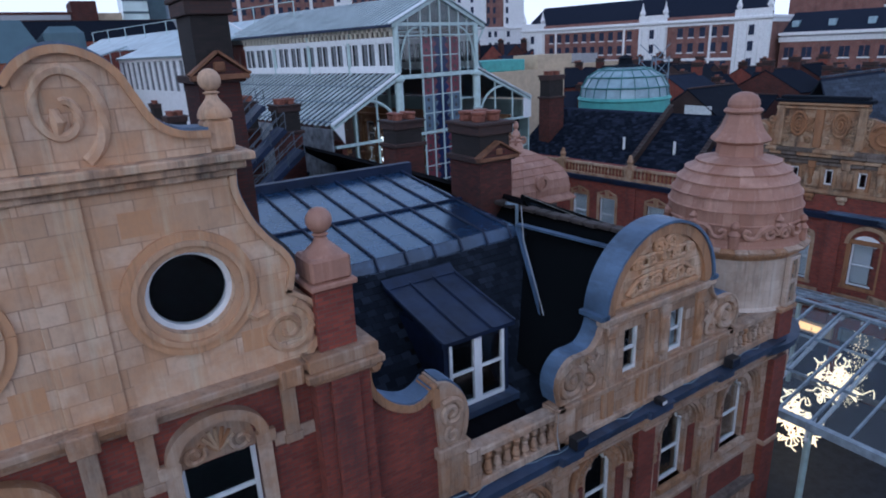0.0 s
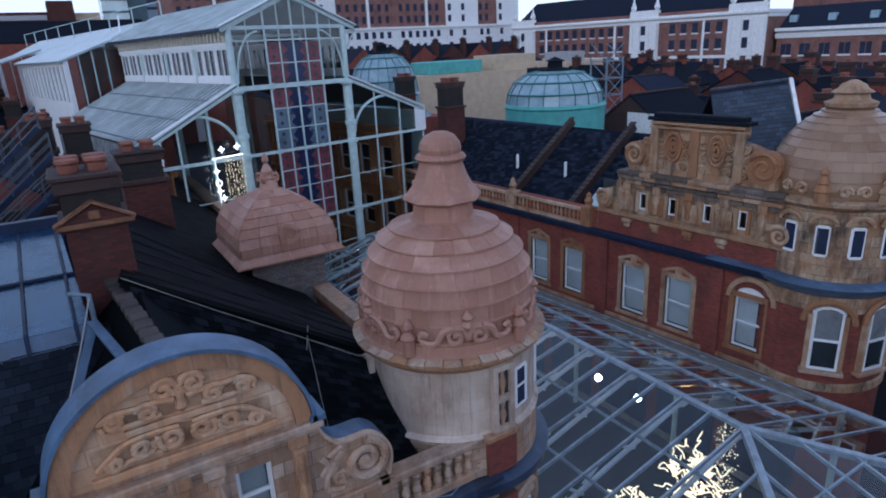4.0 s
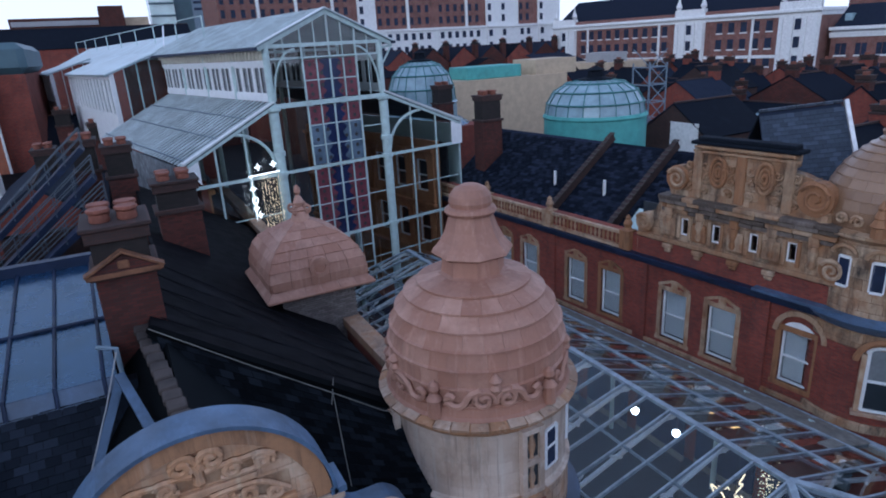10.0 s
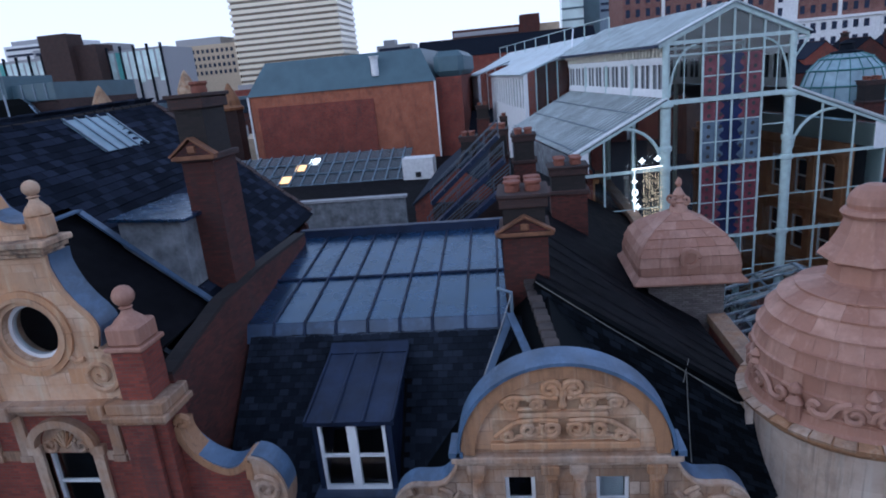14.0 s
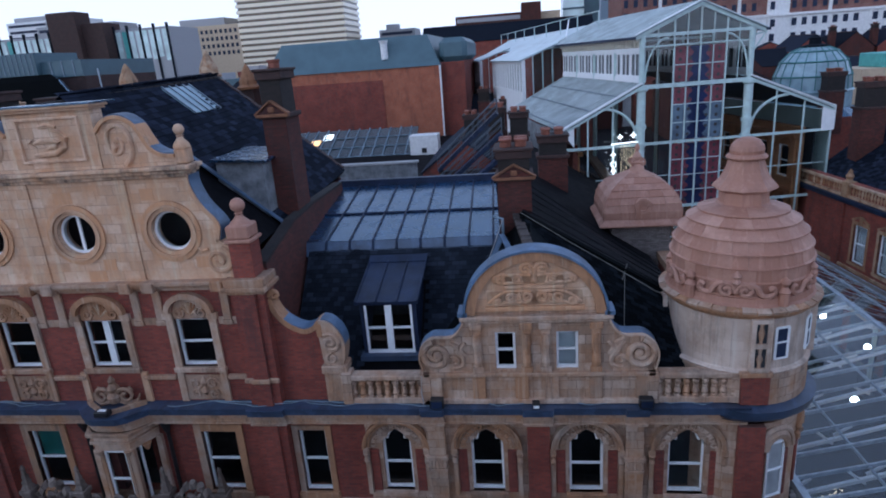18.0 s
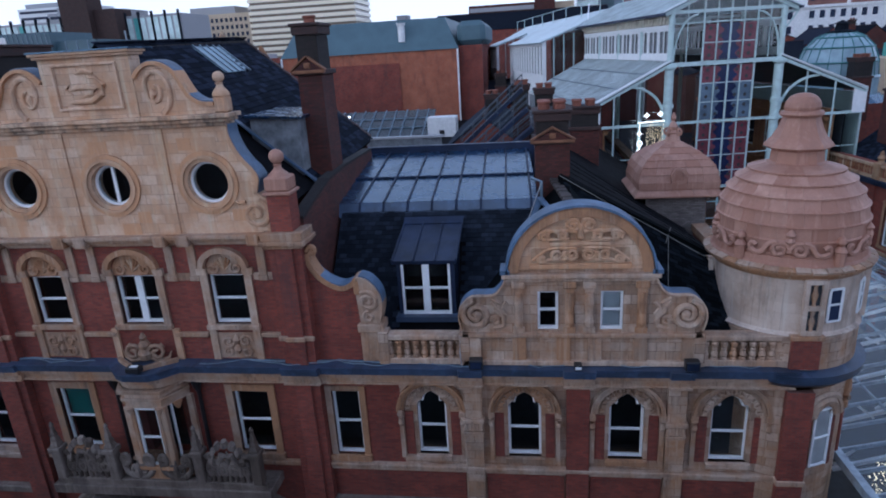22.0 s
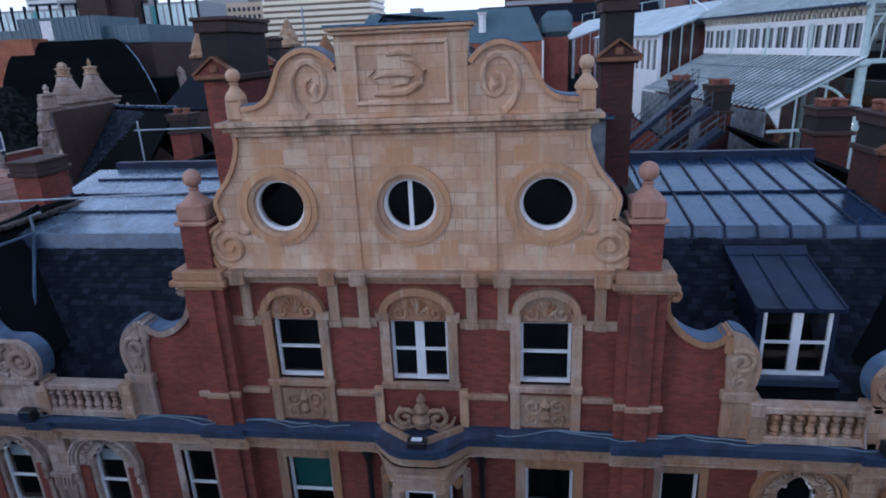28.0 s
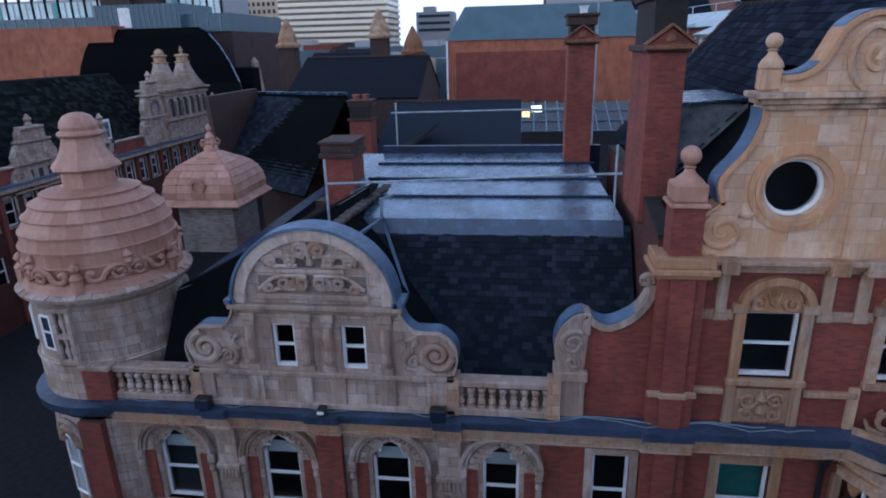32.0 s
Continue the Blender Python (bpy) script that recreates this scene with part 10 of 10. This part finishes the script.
gabled("blue_roofed_hall", "long brick hall with a blue slate roof", -8, 32, 134, 146, 23.4, 27.4, "x", "brick", "slate_far")
rng = random.Random(17)
for gx in range(7):
    for gy in range(12):
        x0, y0 = 58 + gx * 9.5 + rng.uniform(-1.5, 1.5), -22 + gy * 11.0 + rng.uniform(-1.5, 1.5)
        if (gx < 2 and 20 < y0 < 46) or (gx < 2 and y0 > 54) or gx == 6 and y0 > 100:
            continue
        w, d, z = rng.uniform(6.5, 8.8), rng.uniform(7.5, 10.5), rng.uniform(8.6, 11.8)
        zr = z + rng.uniform(2.4, 3.6)
        along = rng.choice("xxy")
        h = gabled("town_house", "brick town house with a dark slate roof", x0, x0 + w, y0, y0 + d, z, zr, along, rng.choice(("brick_deep", "brick_dark", "brick")), rng.choice(("slate_far", "slate_far", "slate_blue")), "town houses")
        for k in range(3):
            unit(h, "window", x0 - 0.05, x0 + 0.02, y0 + 1.0 + k * 2.4, y0 + 2.0 + k * 2.4, z - 2.6, z - 0.9)
            unit(h, "lintel", x0 - 0.1, x0 + 0.02, y0 + 0.9 + k * 2.4, y0 + 2.1 + k * 2.4, z - 0.88, z - 0.7, PALE)
        if rng.random() < 0.45 and along == "y":
            ym, xm = y0 + d * rng.uniform(0.3, 0.6), x0 + w * 0.22
            part("roof_light", quad_slab(B(), (xm - 0.5, ym, z + (zr - z) * 0.32), (xm - 0.5, ym + 1.0, z + (zr - z) * 0.32), (xm + 0.5, ym + 1.0, z + (zr - z) * 0.62), (xm + 0.5, ym, z + (zr - z) * 0.62), 0.06), "dome_glass", h)
        for q in ((0.06, 0.94) if rng.random() < 0.5 else (0.94,)):
            chimney(x0 + w * (q if along == "x" else 0.5), y0 + d * (0.5 if along == "x" else q), 0.9, 1.3, z, zr + rng.uniform(0.8, 1.4), 2, pediment=False, upper=0.5, group="town chimneys", shaft=rng.choice(("brick_deep", "brick")))
for k in range(8):
    x0 = 72 + k * 8.2
    gabled("far_terrace_house", "brick terrace house with its gable to the street", x0, x0 + 7.6, 126, 138, 16.2, 19.4, "y", "brick_deep" if k % 2 else "brick", "slate_far", "far terrace")
    chimney(x0 + 7.9, 127.5, 1.1, 1.3, 16, 20.6, 2, pediment=False, upper=0.8, group="town chimneys")
cr = thing("cream_block", "blank cream rendered block with a flat roof", "building", (62, 63, 0))
part("wall", cube(53, 71, 61, 68, 0, 15.6), "cream", cr)
part("upper_block", cube(66, 73, 61.5, 67, 15.6, 17.6), "cream", cr)
part("plant_room", box(B(), 55.5, 64, 62, 67, 15.6, 17.2, 0.1), "copper", cr, "green-grey plant room")
wg = gabled("white_gabled_house", "small house with a white rendered gable", 58, 66, 26.5, 34, 11.5, 14.2, "x", "brick_dark", "slate_far")
part("white_wall", cube(57.9, 58, 27.4, 30.4, 7, 12.6), "white_stone", wg, "white rendered wall")
lat = thing("scaffold_tower", "blue-grey steel lattice scaffold tower", "scaffold", (64, 40, 0))
for x in (64, 66.4):
    for y in (39, 41.4):
        part("pole", rod(B(), [(x, y, 0), (x, y, 17.2)], 0.09, 6), "blue_steel", lat)
for k in range(7):
    z = 6 + k * 1.8
    for a, b in (((64, 39), (66.4, 39)), ((64, 39), (64, 41.4)), ((66.4, 39), (66.4, 41.4))):
        part("brace", rod(B(), [(*a, z), (*b, z)], 0.06, 5), "blue_steel", lat)
        part("brace", rod(B(), [(*a, z), (*b, z + 1.8)], 0.05, 5), "blue_steel", lat)


def glazed_dome(x, y, r, z0, z1, label, q0=0.62, drum="copper"):
    d = thing("glazed_dome", label, "dome", (x, y, 0), "glazed domes")
    part("base", cube(x - r * 1.3, x + r * 1.3, y - r * 1.3, y + r * 1.3, 0, z0 - 0.6), "brick", d)
    part("base_roof", lathe(B(), [(r * 1.35, z0 - 0.6), (r * 1.05, z0 + 0.1)], x, y, 16), "lead", d)
    h = z1 - z0
    part("copper_drum", lathe(B(), [(r * 1.03, z0), (r, z0 + 0.1), (r * 1.0, z0 + h * (q0 - 0.05)), (r * 1.03, z0 + h * (q0 - 0.03)), (r * 1.0, z0 + h * q0)], x, y, 32), drum, d, "verdigris copper drum", smooth=True)
    prof = [(r * 0.98, z0 + h * q0), (r * 0.95, z0 + h * (q0 + (1 - q0) * 0.3)), (r * 0.82, z0 + h * (q0 + (1 - q0) * 0.62)), (r * 0.58, z0 + h * (q0 + (1 - q0) * 0.84)), (r * 0.3, z1 - 0.2)]
    part("glazing", lathe(B(), [(q - 0.05, z) for q, z in prof], x, y, 20), "dome_glass", d, "milky ribbed dome glazing")
    for k in range(20):
        a = k * math.tau / 20
        part("rib", rod(B(), [(x + q * math.cos(a), y + q * math.sin(a), z) for q, z in prof], 0.045, 5), "dome_rib", d)
    for q, z in (prof[1], prof[2], prof[3]):
        part("hoop", rod(B(), [(x + q * math.cos(t), y + q * math.sin(t), z) for t in np.linspace(0, math.tau, 21)], 0.08, 5), "dome_rib", d)
    part("cap", lathe(B(), [(r * 0.34, z1 - 0.3), (r * 0.36, z1 - 0.15), (r * 0.16, z1), (r * 0.14, z1 + 0.5), (r * 0.2, z1 + 0.55), (0.02, z1 + 0.9)], x, y, 14), "slate", d, "dark ventilator cap")


glazed_dome(50.4, 32.0, 4.3, 9.3, 17.0, "green copper and glass dome with a dark ventilator")
glazed_dome(42.6, 49.5, 3.6, 13.0, 19.0, "pale green glass dome with ribs", 0.3, "dome_glass")
part("hall", cube(45, 56, 22, 26.5, 0, 9.5), "brick", thing("dome_hall", "low brick hall with a glazed lantern strip", "building", (50, 24, 0)))
for k in range(3):
    lt = thing("roof_lantern", "low pink-lit glazed roof lantern", "roof light", (47 + k * 5, 22 - k * 6, 10), "roof lanterns")
    part("glazing", quad_slab(quad_slab(B(), (44, 20.5 - k * 0, 11.4), (56, 20.5, 11.4), (56, 18.5, 10.6), (44, 18.5, 10.6), 0.05), (44, 20.5, 11.4), (56, 20.5, 11.4), (56, 22.5, 10.6), (44, 22.5, 10.6), 0.05) if k == 0 else cube(47 + k * 3, 49 + k * 3, 24, 26, 9.5, 10.4), "roof_glass", lt)
chimney(42.3, 44.5, 1.6, 1.4, 11, 16.5, 4, pediment=False, upper=1.6)
chimney(37.2, 28.2, 1.6, 1.2, 11, 16.7, 4, pediment=False, upper=1.6)
# unseen plain wall behind the viewer: closes the street and shades the lower front
sw = thing("south_terrace", "unseen plain brick terrace added to close and shade the street", "building", (0, -28, 0))
part("wall", cube(-90, 90, -32, -24, 0, 15), "brick_dark", sw)
